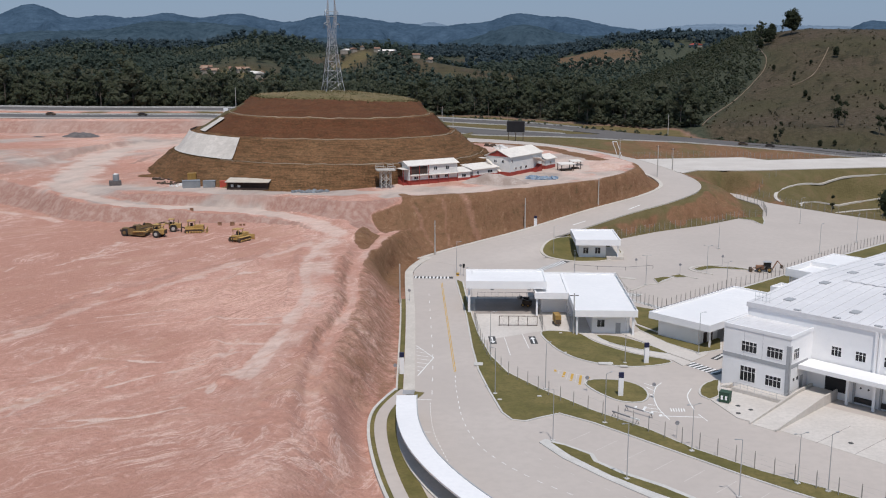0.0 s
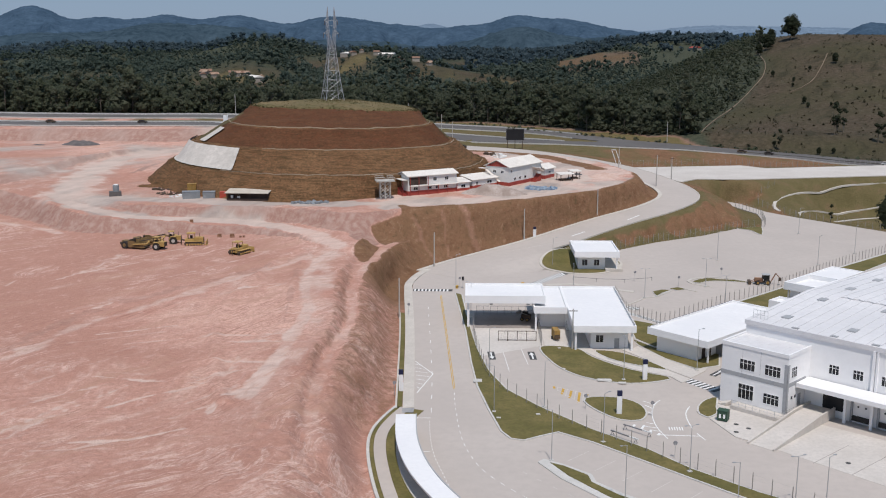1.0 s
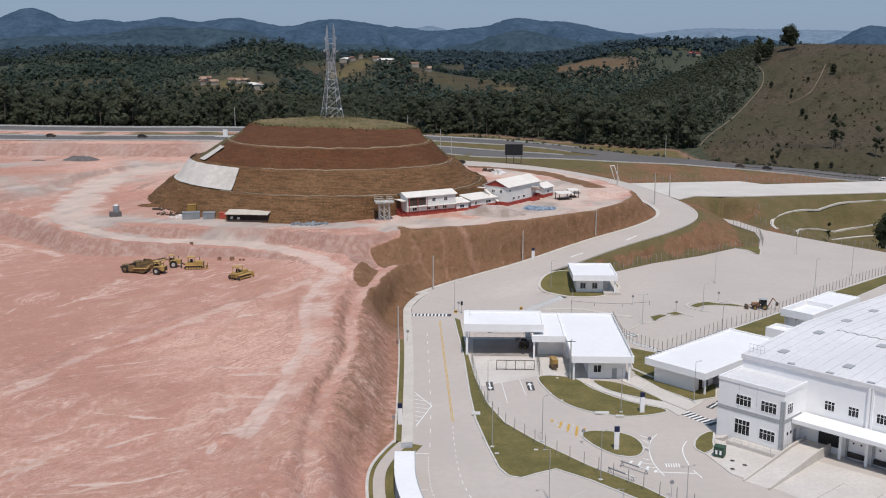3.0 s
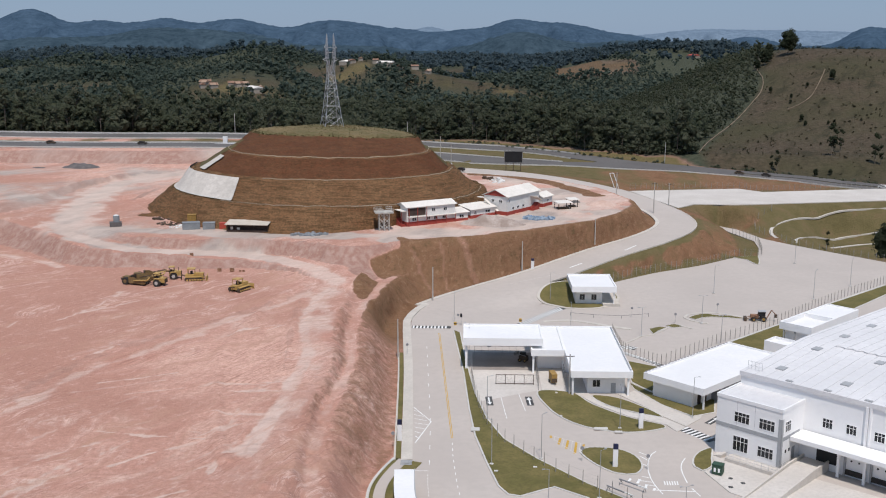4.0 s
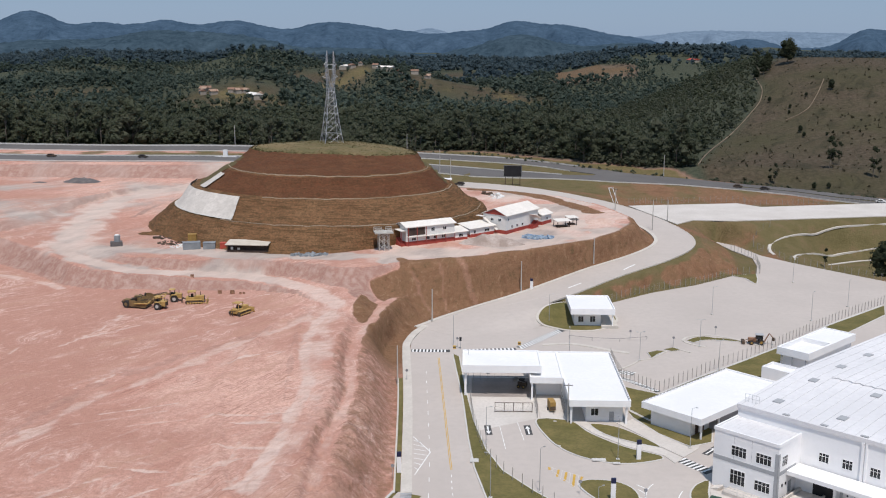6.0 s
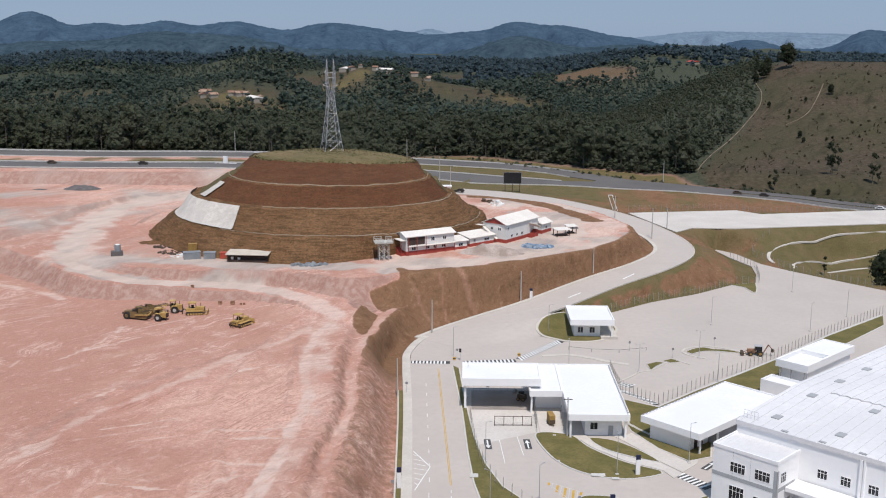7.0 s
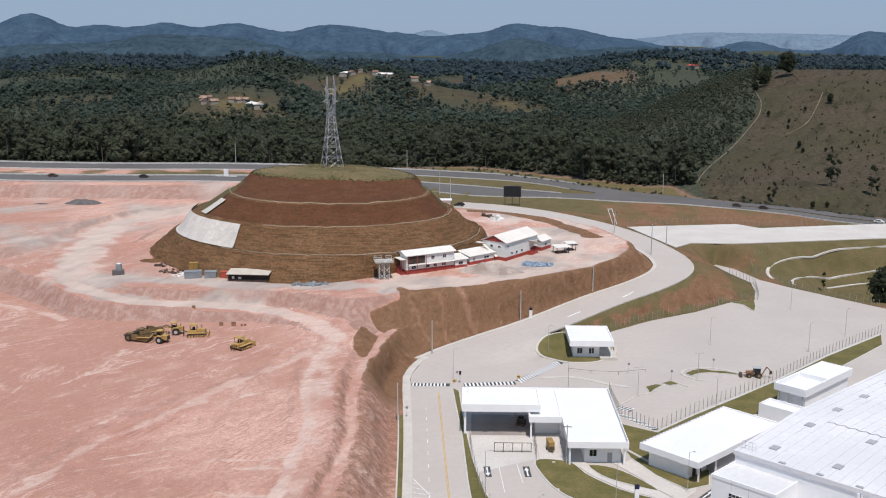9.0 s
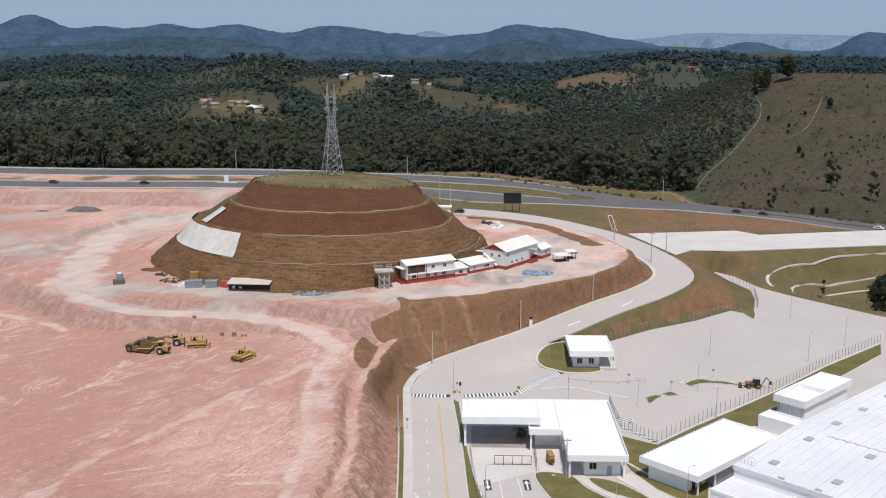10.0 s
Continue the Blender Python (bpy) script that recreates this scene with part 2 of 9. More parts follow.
    earth = mix(nt, lk, ramp(nt, lk, calm, [(0.44, (0, 0, 0)), (0.54, (0.9, 0.9, 0.9))]), earth, (0.475, 0.255, 0.194))
    earth = mix(nt, lk, ramp(nt, lk, calm, [(0.36, (0.7, 0.7, 0.7)), (0.45, (0, 0, 0))]), earth, (0.76, 0.49, 0.395))
    # pale washes left by rain, in thin wandering veins
    vein = math_node("ABSOLUTE", math_node("SUBTRACT", streak(60, 26, 7, 7, bent), 0.5), 0.0)
    vein = ramp(nt, lk, vein, [(0.0, (1, 1, 1)), (0.03, (0, 0, 0))])
    here = ramp(nt, lk, noise_node(nt, lk, 0.05, 5, 0.6, p), [(0.50, (0, 0, 0)), (0.60, (1, 1, 1))])
    earth = mix(nt, lk, math_node("MULTIPLY", math_node("MULTIPLY", vein, here), 0.75), earth, (0.76, 0.56, 0.48))
    # sparse tyre and blade lines; the dark ones also paint in crease shadows
    line_a = ramp(nt, lk, streak(58, 22, 0.6, 4, bent), [(0.57, (0, 0, 0)), (0.63, (1, 1, 1))])
    line_b = ramp(nt, lk, streak(18, 18, 0.55, 4, bent), [(0.59, (0, 0, 0)), (0.65, (1, 1, 1))])
    earth = mix(nt, lk, math_node("MULTIPLY", math_node("MULTIPLY", line_a, here), 0.8), earth, (0.74, 0.50, 0.42))
    earth = mix(nt, lk, math_node("MULTIPLY", line_b, 0.42), earth, (0.44, 0.23, 0.175))
    earth = mix(nt, lk, ramp(nt, lk, n_fine, [(0.42, (0, 0, 0)), (0.68, (0.6, 0.6, 0.6))]), earth, (0.39, 0.20, 0.15))
    n_clod = mix(nt, lk, 0.5, noise_node(nt, lk, 0.62, 7, 0.8, p), streak(58, 3.4, 0.9, 7, bent))
    earth = mix(nt, lk, ramp(nt, lk, n_clod, [(0.51, (0, 0, 0)), (0.58, (0.45, 0.45, 0.45))]), earth, (0.44, 0.245, 0.185))
    earth = mix(nt, lk, ramp(nt, lk, n_clod, [(0.38, (0.45, 0.45, 0.45)), (0.46, (0, 0, 0))]), earth, (0.74, 0.52, 0.44))
    some = ramp(nt, lk, noise_node(nt, lk, 0.06, 4, 0.6, bent), [(0.48, (0, 0, 0)), (0.58, (1, 1, 1))])
    # dark streaks: scuffs, and crease shadows put into the colour
    scuff_crease = ramp(nt, lk, streak(64, 11, 0.3, 3), [(0.57, (0, 0, 0)), (0.62, (0.8, 0.8, 0.8))])
    scuff_b = ramp(nt, lk, streak(34, 9, 0.35, 3), [(0.61, (0, 0, 0)), (0.65, (0.7, 0.7, 0.7))])
    earth = mix(nt, lk, math_node("MULTIPLY", scuff_crease, some), earth, (0.36, 0.185, 0.138))
    earth = mix(nt, lk, ramp(nt, lk, streak(52, 34, 5, 6, bent), [(0.54, (0, 0, 0)), (0.62, (0.55, 0.55, 0.55))]), earth, (0.50, 0.295, 0.215))
    earth = mix(nt, lk, math_node("MULTIPLY", scuff_b, here), earth, (0.76, 0.55, 0.465))
    n_pebble = noise_node(nt, lk, 0.9, 9, 0.85, p)
    earth = mix(nt, lk, ramp(nt, lk, n_pebble, [(0.54, (0, 0, 0)), (0.60, (0.35, 0.35, 0.35))]), earth, (0.43, 0.235, 0.18))
    earth = mix(nt, lk, ramp(nt, lk, n_pebble, [(0.34, (0.35, 0.35, 0.35)), (0.42, (0, 0, 0))]), earth, (0.79, 0.575, 0.49))
    rag = noise_node(nt, lk, 0.45, 8, 0.72, p)
    earth = mix(nt, lk, crisp(sb.outputs["Blue"], rag, 0.9, 0.34, 0.62), earth, ramp(nt, lk, mix(nt, lk, 0.6, streak(80, 7, 1.7, 6, bent), rag), [(0.36, (0.47, 0.335, 0.285)), (0.47, (0.405, 0.262, 0.215)), (0.56, (0.34, 0.19, 0.15)), (0.66, (0.44, 0.30, 0.25))]))      # raw red cut faces, runnelled
    earth = mix(nt, lk, crisp(sb.outputs["Green"], rag, 0.9, 0.3, 0.75), earth, ramp(nt, lk, n_patch, [(0.35, (0.36, 0.30, 0.268)), (0.65, (0.55, 0.455, 0.395))]))    # grey gravelled ground
    track = mix(nt, lk, ramp(nt, lk, rag, [(0.4, (0, 0, 0)), (0.7, (1, 1, 1))]), (0.655, 0.495, 0.422), (0.735, 0.575, 0.50))
    track = mix(nt, lk, ramp(nt, lk, n_streak3, [(0.5, (0, 0, 0)), (0.66, (0.7, 0.7, 0.7))]), track, (0.606, 0.378, 0.296))
    track = mix(nt, lk, ramp(nt, lk, n_streak2, [(0.5, (0, 0, 0)), (0.6, (0.7, 0.7, 0.7))]), track, (0.55, 0.40, 0.34))
    track = mix(nt, lk, ramp(nt, lk, n_clod, [(0.5, (0, 0, 0)), (0.6, (0.5, 0.5, 0.5))]), track, (0.514, 0.342, 0.278))
    track = mix(nt, lk, math_node("MULTIPLY", sb.outputs["Green"], 0.85), track, ramp(nt, lk, n_patch, [(0.38, (0.50, 0.405, 0.345)), (0.6, (0.62, 0.515, 0.445))]))
    worn = crisp(sb.outputs["Red"], mix(nt, lk, 0.5, rag, n_streak3), 0.95, 0.28, 0.66)
    earth = mix(nt, lk, math_node("MULTIPLY", worn, 0.92), earth, track)      # pale compacted tracks
    dry = ramp(nt, lk, n_mid, [(0.3, (0.165, 0.085, 0.046)), (0.5, (0.235, 0.128, 0.074)), (0.72, (0.182, 0.106, 0.056))])
    dry = mix(nt, lk, ramp(nt, lk, n_fine, [(0.48, (0, 0, 0)), (0.75, (0.6, 0.6, 0.6))]), dry, (0.13, 0.084, 0.048))
    dry = mix(nt, lk, ramp(nt, lk, n_clod, [(0.37, (0.75, 0.75, 0.75)), (0.46, (0, 0, 0))]), dry, (0.33, 0.21, 0.13))
    dry = mix(nt, lk, ramp(nt, lk, noise_node(nt, lk, 0.9, 9, 0.85, p), [(0.36, (0.5, 0.5, 0.5)), (0.44, (0, 0, 0))]), dry, (0.35, 0.225, 0.145))
    dry = mix(nt, lk, ramp(nt, lk, n_clod, [(0.53, (0, 0, 0)), (0.62, (0.7, 0.7, 0.7))]), dry, (0.105, 0.075, 0.036))
    lawn = ramp(nt, lk, n_mid, [(0.3, (0.115, 0.095, 0.042)), (0.52, (0.15, 0.122, 0.058)), (0.72, (0.19, 0.128, 0.074))])
    lawn = mix(nt, lk, ramp(nt, lk, n_fine, [(0.45, (0, 0, 0)), (0.8, (0.6, 0.6, 0.6))]), lawn, (0.08, 0.075, 0.03))
    wild = ramp(nt, lk, rag, [(0.32, (0.036, 0.031, 0.021)), (0.50, (0.080, 0.061, 0.042)), (0.68, (0.118, 0.097, 0.069))])
    wild = mix(nt, lk, ramp(nt, lk, n_big, [(0.4, (0, 0, 0)), (0.65, (0.7, 0.7, 0.7))]), wild, (0.060, 0.058, 0.030))
    wild = mix(nt, lk, ramp(nt, lk, n_patch, [(0.50, (0, 0, 0)), (0.64, (0.75, 0.75, 0.75))]), wild, (0.036, 0.034, 0.020))
    col = mix(nt, lk, crisp(sa.outputs["Red"], rag, 0.9), earth, dry)
    wild = mix(nt, lk, za.outputs["Alpha"], wild, ramp(nt, lk, rag, [(0.35, (0.034, 0.041, 0.028)), (0.6, (0.072, 0.078, 0.052))]))
    col = mix(nt, lk, sa.outputs["Blue"], col, wild)
    col = mix(nt, lk, crisp(sa.outputs["Green"], rag, 0.8), col, lawn)
    lk.new(col, bs.inputs["Base Color"])
    bs.inputs["Roughness"].default_value, bs.inputs["Specular IOR Level"].default_value = 0.95, 0.1
    bump(nt, lk, bs, mix(nt, lk, 0.5, n_fine, n_clod), 1.0, 0.8)
    return m


M["ground"] = ground_material()


def slope_material(name, a, b, c, rows):
    """Planted slopes: seeding rows along the contour, runnels down the fall, patchy dry growth."""
    m, nt, lk, bs = nodes(name)
    p = world_pos(nt)
    def squeezed(sx, sz, detail):
        mp = nt.new("ShaderNodeMapping")
        mp.inputs["Scale"].default_value = (sx, sx, sz)
        lk.new(p, mp.inputs["Vector"])
        return noise_node(nt, lk, 1.0, detail, 0.7, mp.outputs["Vector"])
    row, fall, patch, fine = squeezed(0.22, 2.3, 3), squeezed(0.9, 0.12, 5), noise_node(nt, lk, 0.09, 6, 0.65, p), noise_node(nt, lk, 1.6, 5, 0.75, p)
    col = mix(nt, lk, ramp(nt, lk, patch, [(0.38, (0, 0, 0)), (0.62, (1, 1, 1))]), a, b)
    col = mix(nt, lk, ramp(nt, lk, fall, [(0.45, (0, 0, 0)), (0.68, (0.6, 0.6, 0.6))]), col, c)
    col = mix(nt, lk, ramp(nt, lk, row, [(0.47, (0, 0, 0)), (0.6, (rows, rows, rows))]), col, tuple(k * 0.62 for k in c))
    col = mix(nt, lk, ramp(nt, lk, fine, [(0.48, (0, 0, 0)), (0.66, (0.75, 0.75, 0.75))]), col, tuple(k * 0.55 for k in c))
    col = mix(nt, lk, ramp(nt, lk, fine, [(0.30, (0.6, 0.6, 0.6)), (0.42, (0, 0, 0))]), col, tuple(min(1, k * 1.5) for k in b))
    lk.new(col, bs.inputs["Base Color"])
    bs.inputs["Roughness"].default_value, bs.inputs["Specular IOR Level"].default_value = 0.95, 0.1
    bump(nt, lk, bs, mix(nt, lk, 0.5, fine, row), 1.0, 0.5)
    return m


M["mound"] = slope_material("dry_grassed_earth", (0.172, 0.087, 0.044), (0.222, 0.122, 0.063), (0.112, 0.070, 0.034), 0.65)
M["drain"] = weathered("dusty_concrete_channel", (0.26, 0.185, 0.12), (0.50, 0.42, 0.32), 0.05, 2, 0.9)


def far_material(name, a, b):
    m, nt, lk, bs = nodes(name)
    p = world_pos(nt)
    n = mix(nt, lk, 0.45, noise_node(nt, lk, 0.014, 12, 0.86, p), noise_node(nt, lk, 0.05, 8, 0.8, p))
    lk.new(ramp(nt, lk, n, [(0.40, tuple(k * 0.75 for k in a)), (0.60, tuple(k * 1.1 for k in b))]), bs.inputs["Base Color"])
    bs.inputs["Roughness"].default_value, bs.inputs["Specular IOR Level"].default_value = 1.0, 0.0
    return m


# aerial haze is put into these colours: farther ridges bluer and paler
M["ridge_a"] = far_material("hazed_wooded_hills_blue_green", (0.026, 0.050, 0.070), (0.056, 0.086, 0.110))
M["ridge_b"] = far_material("hazed_wooded_hills_blue", (0.038, 0.072, 0.114), (0.063, 0.102, 0.148))
M["ridge_c"] = far_material("hazed_distant_hills_pale_blue", (0.14, 0.20, 0.27), (0.17, 0.23, 0.295))
M["mound_red"] = slope_material("reddish_bare_earth", (0.120, 0.047, 0.024), (0.148, 0.064, 0.033), (0.088, 0.052, 0.027), 0.35)
M["mound_grass"] = weathered("sparse_green_grass", (0.105, 0.072, 0.034), (0.105, 0.088, 0.034), 0.2, 1.4, 0.95, bumpy=0.25, c=(0.062, 0.062, 0.02))
M["mound_top"] = weathered("yellowish_dry_grass", (0.205, 0.148, 0.075), (0.112, 0.098, 0.040), 0.12, 1.1, 0.95, bumpy=0.25, c=(0.10, 0.082, 0.036))
M["tuft"] = leaf_material("dry_grass_blades", (0.115, 0.095, 0.042), (0.155, 0.122, 0.058), (0.19, 0.15, 0.078))
M["trail"] = weathered("trodden_earth", (0.13, 0.10, 0.068), (0.25, 0.19, 0.135), 0.12, 1.0, 0.95)
M["seam"] = weathered("pale_roof_seam", (0.50, 0.505, 0.52), (0.58, 0.58, 0.59), 0.3, 2, 0.6)
M["flashing"] = weathered("pale_grey_flashing", (0.50, 0.50, 0.51), (0.60, 0.60, 0.61), 0.3, 2, 0.6)

# ---- mesh tools ----
def box(bm, x0, x1, y0, y1, z0, z1, m=None):
    co = [(x, y, z) for z in (z0, z1) for y in (y0, y1) for x in (x0, x1)]
    v = [bm.verts.new(m @ Vector(q) if m else q) for q in co]
    for f in ((0, 2, 3, 1), (4, 5, 7, 6), (0, 1, 5, 4), (1, 3, 7, 5), (3, 2, 6, 7), (2, 0, 4, 6)):
        bm.faces.new([v[i] for i in f])


def rod(bm, a, b, r, n=6, r2=None):
    """A round or tapered bar from a to b."""
    a, b = Vector(a), Vector(b)
    q = (b - a).to_track_quat("Z", "Y").to_matrix()
    rings = []
    for c, rr in ((a, r), (b, r if r2 is None else r2)):
        rings.append([bm.verts.new(c + q @ Vector((math.cos(k * math.tau / n) * rr, math.sin(k * math.tau / n) * rr, 0))) for k in range(n)])
    for k in range(n):
        bm.faces.new((rings[0][k], rings[0][(k + 1) % n], rings[1][(k + 1) % n], rings[1][k]))
    bm.faces.new(rings[0][::-1])
    bm.faces.new(rings[1])


def prism(bm, outline, z0, z1):
    """An upright slab over a plan outline; z1 a number or a function of x, y."""
    top_z = z1 if callable(z1) else (lambda x, y: z1)
    lo = [bm.verts.new((x, y, z0)) for x, y in outline]
    hi = [bm.verts.new((x, y, top_z(x, y))) for x, y in outline]
    n = len(outline)
    area = sum(outline[i][0] * outline[(i + 1) % n][1] - outline[(i + 1) % n][0] * outline[i][1] for i in range(n))
    if area < 0:
        lo, hi = lo[::-1], hi[::-1]
    bm.faces.new(hi)
    bm.faces.new(lo[::-1])
    for i in range(n):
        bm.faces.new((lo[i], lo[(i + 1) % n], hi[(i + 1) % n], hi[i]))


def mesh_of(bm, name, material, smooth=False):
    bmesh.ops.recalc_face_normals(bm, faces=bm.faces)
    me = bpy.data.meshes.new(name)
    bm.to_mesh(me)
    bm.free()
    me.materials.append(material)
    if smooth:
        for p in me.polygons:
            p.use_smooth = True
    return me


def part(name, bm, material, parent=None, label="", smooth=False):
    ob = new(name, mesh_of(bm, name, material, smooth))
    if parent is not None:
        ob.parent = parent
    if label:
        tagged(ob, label=label)
    return ob


def thing(name, label, category, m=None, group=""):
    ob = new(name)
    ob.empty_display_size = 0.5
    if m is not None:
        ob.matrix_world = m
    return tagged(ob, label, category, group)


def structure(name, bm, material, label="", smooth=False):
    return tagged(part(name, bm, material, None, "", smooth), label=label, kind="structure")


def soup(name, verts, faces, material, smooth=False):
    """An object from arrays of places and of equal-sided faces."""
    me = bpy.data.meshes.new(name)
    nf, k = faces.shape
    me.vertices.add(len(verts))
    me.vertices.foreach_set("co", np.ascontiguousarray(verts, dtype=np.float32).ravel())
    me.loops.add(nf * k)
    me.loops.foreach_set("vertex_index", np.ascontiguousarray(faces, dtype=np.int32).ravel())
    me.polygons.add(nf)
    me.polygons.foreach_set("loop_start", np.arange(0, nf * k, k, dtype=np.int32))
    if smooth:
        me.polygons.foreach_set("use_smooth", np.ones(nf, dtype=bool))
    me.materials.append(material)
    me.update(calc_edges=True)
    me.validate()
    return new(name, me)


def spline(pts, step=2.0, closed=False):
    """A smooth line through plan points (x, y, ...), sampled about every step metres."""
    p = np.array(pts, float)
    n = len(p)
    out = []
    for i in range(n if closed else n - 1):
        a, b, c, d = (p[(i + k) % n] if closed else p[min(max(i + k, 0), n - 1)] for k in (-1, 0, 1, 2))
        cnt = max(1, int(np.linalg.norm(c[:2] - b[:2]) / step))
        for k in range(cnt):
            t = k / cnt
            out.append(0.5 * (2 * b + (c - a) * t + (2 * a - 5 * b + 4 * c - d) * t * t + (3 * b - a - 3 * c + d) * t ** 3))
    if not closed:
        out.append(p[-1])
    return np.array(out)


def ribbon(bm, line, w0, w1, z_top, thick=0.3):
    """A slab along a line, from w0 to w1 metres to its left; z_top is a height, or added to the line's own third value."""
    n = len(line)
    d = np.gradient(line[:, :2], axis=0)
    d /= np.linalg.norm(d, axis=1)[:, None]
    side = np.stack([-d[:, 1], d[:, 0]], 1)
    zz = z_top + (line[:, 2] if line.shape[1] > 2 else 0) * np.ones(n)
    w0, w1 = w0 * np.ones(n), w1 * np.ones(n)
    rows = []
    for i in range(n):
        a, b = line[i, :2] + side[i] * w0[i], line[i, :2] + side[i] * w1[i]
        rows.append([bm.verts.new((a[0], a[1], zz[i])), bm.verts.new((b[0], b[1], zz[i])), bm.verts.new((b[0], b[1], zz[i] - thick)), bm.verts.new((a[0], a[1], zz[i] - thick))])
    for r, s in zip(rows, rows[1:]):
        for k in range(4):
            bm.faces.new((r[k], r[(k + 1) % 4], s[(k + 1) % 4], s[k]))
    bm.faces.new(rows[0])
    bm.faces.new(rows[-1][::-1])


def value_noise(x, y, size, seed=0):
    """Smooth noise from -1 to 1 with features of about that size in metres."""
    def h(i, j):
        v = np.sin(i * 127.1 + j * 311.7 + seed * 74.7) * 43758.5453
        return v - np.floor(v)
    u, v = x / size, y / size
    i, j = np.floor(u), np.floor(v)
    a, b = u - i, v - j
    a, b = a * a * (3 - 2 * a), b * b * (3 - 2 * b)
    return 2 * ((h(i, j) * (1 - a) + h(i + 1, j) * a) * (1 - b) + (h(i, j + 1) * (1 - a) + h(i + 1, j + 1) * a) * b) - 1


def fbm(x, y, size, octaves=4, seed=0):
    return sum(value_noise(x, y, size / 2 ** k, seed + k * 7) / 2 ** k for k in range(octaves))


def inside(x, y, poly):
    res = np.zeros(x.shape, bool)
    n = len(poly)
    for i in range(n):
        (xa, ya), (xb, yb) = poly[i][:2], poly[(i + 1) % n][:2]
        if ya != yb:
            res ^= ((ya > y) != (yb > y)) & (x < (xb - xa) * (y - ya) / (yb - ya) + xa)
    return res


def line_dist(x, y, line, closed=False):
    """Distance to a line, and the line's third value at the nearest place."""
    best, val = np.full(x.shape, 1e9), np.zeros(x.shape)
    n = len(line)
    for i in range(n if closed else n - 1):
        a, b = line[i], line[(i + 1) % n]
        dx, dy = b[0] - a[0], b[1] - a[1]
        t = np.clip(((x - a[0]) * dx + (y - a[1]) * dy) / max(dx * dx + dy * dy, 1e-9), 0, 1)
        d = np.hypot(x - a[0] - t * dx, y - a[1] - t * dy)
        near = d < best
        best = np.where(near, d, best)
        if len(a) > 2:
            val = np.where(near, a[2] + t * (b[2] - a[2]), val)
    return best, val


def poly_dist(x, y, poly):
    d, _ = line_dist(x, y, poly, True)
    return np.where(inside(x, y, poly), 0.0, d)


def step(a, b, v):
    t = np.clip((v - a) / (b - a), 0, 1)
    return t * t * (3 - 2 * t)

# ---- plan of the land ----
YARD = [(-11, 95), (-13.5, 137), (-16, 150), (-16, 160), (-14, 168), (-13.4, 180), (-14.2, 200), (-15.6, 226), (-16.6, 245), (-15.5, 263), (-9.5, 283),
        (15, 290), (43, 302), (57, 315.5), (73.5, 326), (87, 338), (93.5, 340), (101, 354), (102.4, 367), (98, 381.7), (94.9, 396), (96.4, 397), (101.6, 389.2), (106.7, 371.4), (113.7, 360.9), (123.5, 348.6), (136, 333), (300, 180), (300, 95)]
ROAD = [(-13, 250, 0), (-12, 262, 0), (-5, 276, 0.3), (7, 288, 1.3), (22, 300, 3), (42, 320, 5.2), (60, 336, 7), (70, 350, 8.2), (71.5, 365, 9), (67, 385, 9.8), (58, 405, 11),
        (45, 422, 12), (30, 435, 13), (14, 444, 13.6), (-4, 450, 14)]
HIGHWAY = [(-900, 565, 24), (-420, 516, 23), (-210, 493, 22.2), (-120, 494, 22), (-70, 506, 19.5), (-30, 520, 15.5), (7, 520.5, 13), (21, 515.5, 12.6), (35, 511, 12.3), (48, 506.5, 12), (61, 501, 11.6), (73, 495, 11.2), (99, 490.5, 10.2), (126, 486, 8.4), (150, 476, 7.6), (180, 452, 7), (300, 390, 5), (480, 300, 3), (900, 100, 0)]
TERRACE = [(-520, 470), (-205, 454), (-160, 457), (-126, 455), (-106, 453), (-96, 470), (-110, 500), (-210, 500), (-520, 530)]
PLATFORM = [(-27, 60), (-27, 150), (-28, 174), (-27.3, 187), (-26.8, 199), (-29.2, 216), (-30.4, 236), (-31, 252), (-36, 264), (-46, 274.5), (-59, 278.5), (-74, 277.5), (-95, 277.5), (-106.4, 278.5), (-116, 283), (-128, 296), (-136, 302), (-150, 312), (-170, 320), (-520, 330), (-520, 60)]
BENCH = [(-19, 296), (0, 303), (19, 313), (38, 327), (50, 341), (56, 354), (57, 370), (50, 392), (36, 412), (5, 428), (-30, 440), (-98, 432), (-114, 385), (-122, 345), (-118, 322),
         (-108.5, 309), (-104, 303.4), (-96.5, 299), (-82, 295.5), (-70, 295.3), (-57, 295), (-45, 293), (-37, 288.5), (-31, 288.5), (-24, 292)]
HAUL_PAD = [(-148, 326), (-141, 331), (-141, 348), (-145, 372), (-144, 386), (-139, 402), (-122, 423), (-112, 424), (-120, 400), (-118, 370), (-118, 340), (-113, 320), (-113, 308), (-121, 301), (-133, 312)]
CLEARINGS = [(-190, 1345, 75, 85), (-95, 1500, 70, 60), (-215, 945, 58, 120), (-60, 1640, 60, 60), (-427, 1165, 80, 20), (-15, 1330, 70, 60), (70, 1290, 45, 40), (440, 2046, 60, 40), (-30, 1460, 50, 40)]
PATH_BENCH = [(-20.6, 281, 6.2), (-22.2, 273.3, 6.8), (-23.7, 259, 7.3), (-25.4, 249.4, 7.3), (-26.1, 238, 6.9), (-26.0, 224, 6.5), (-24.0, 207.2, 6.3), (-24.2, 190.4, 6.6), (-25.1, 173.7, 6.9), (-24.8, 159.7, 6.7), (-23.9, 149.6, 6.4), (-22, 138, 6)]
FIELD = [(116, 1420), (202, 1410), (226, 1446), (214, 1452), (128, 1548)]
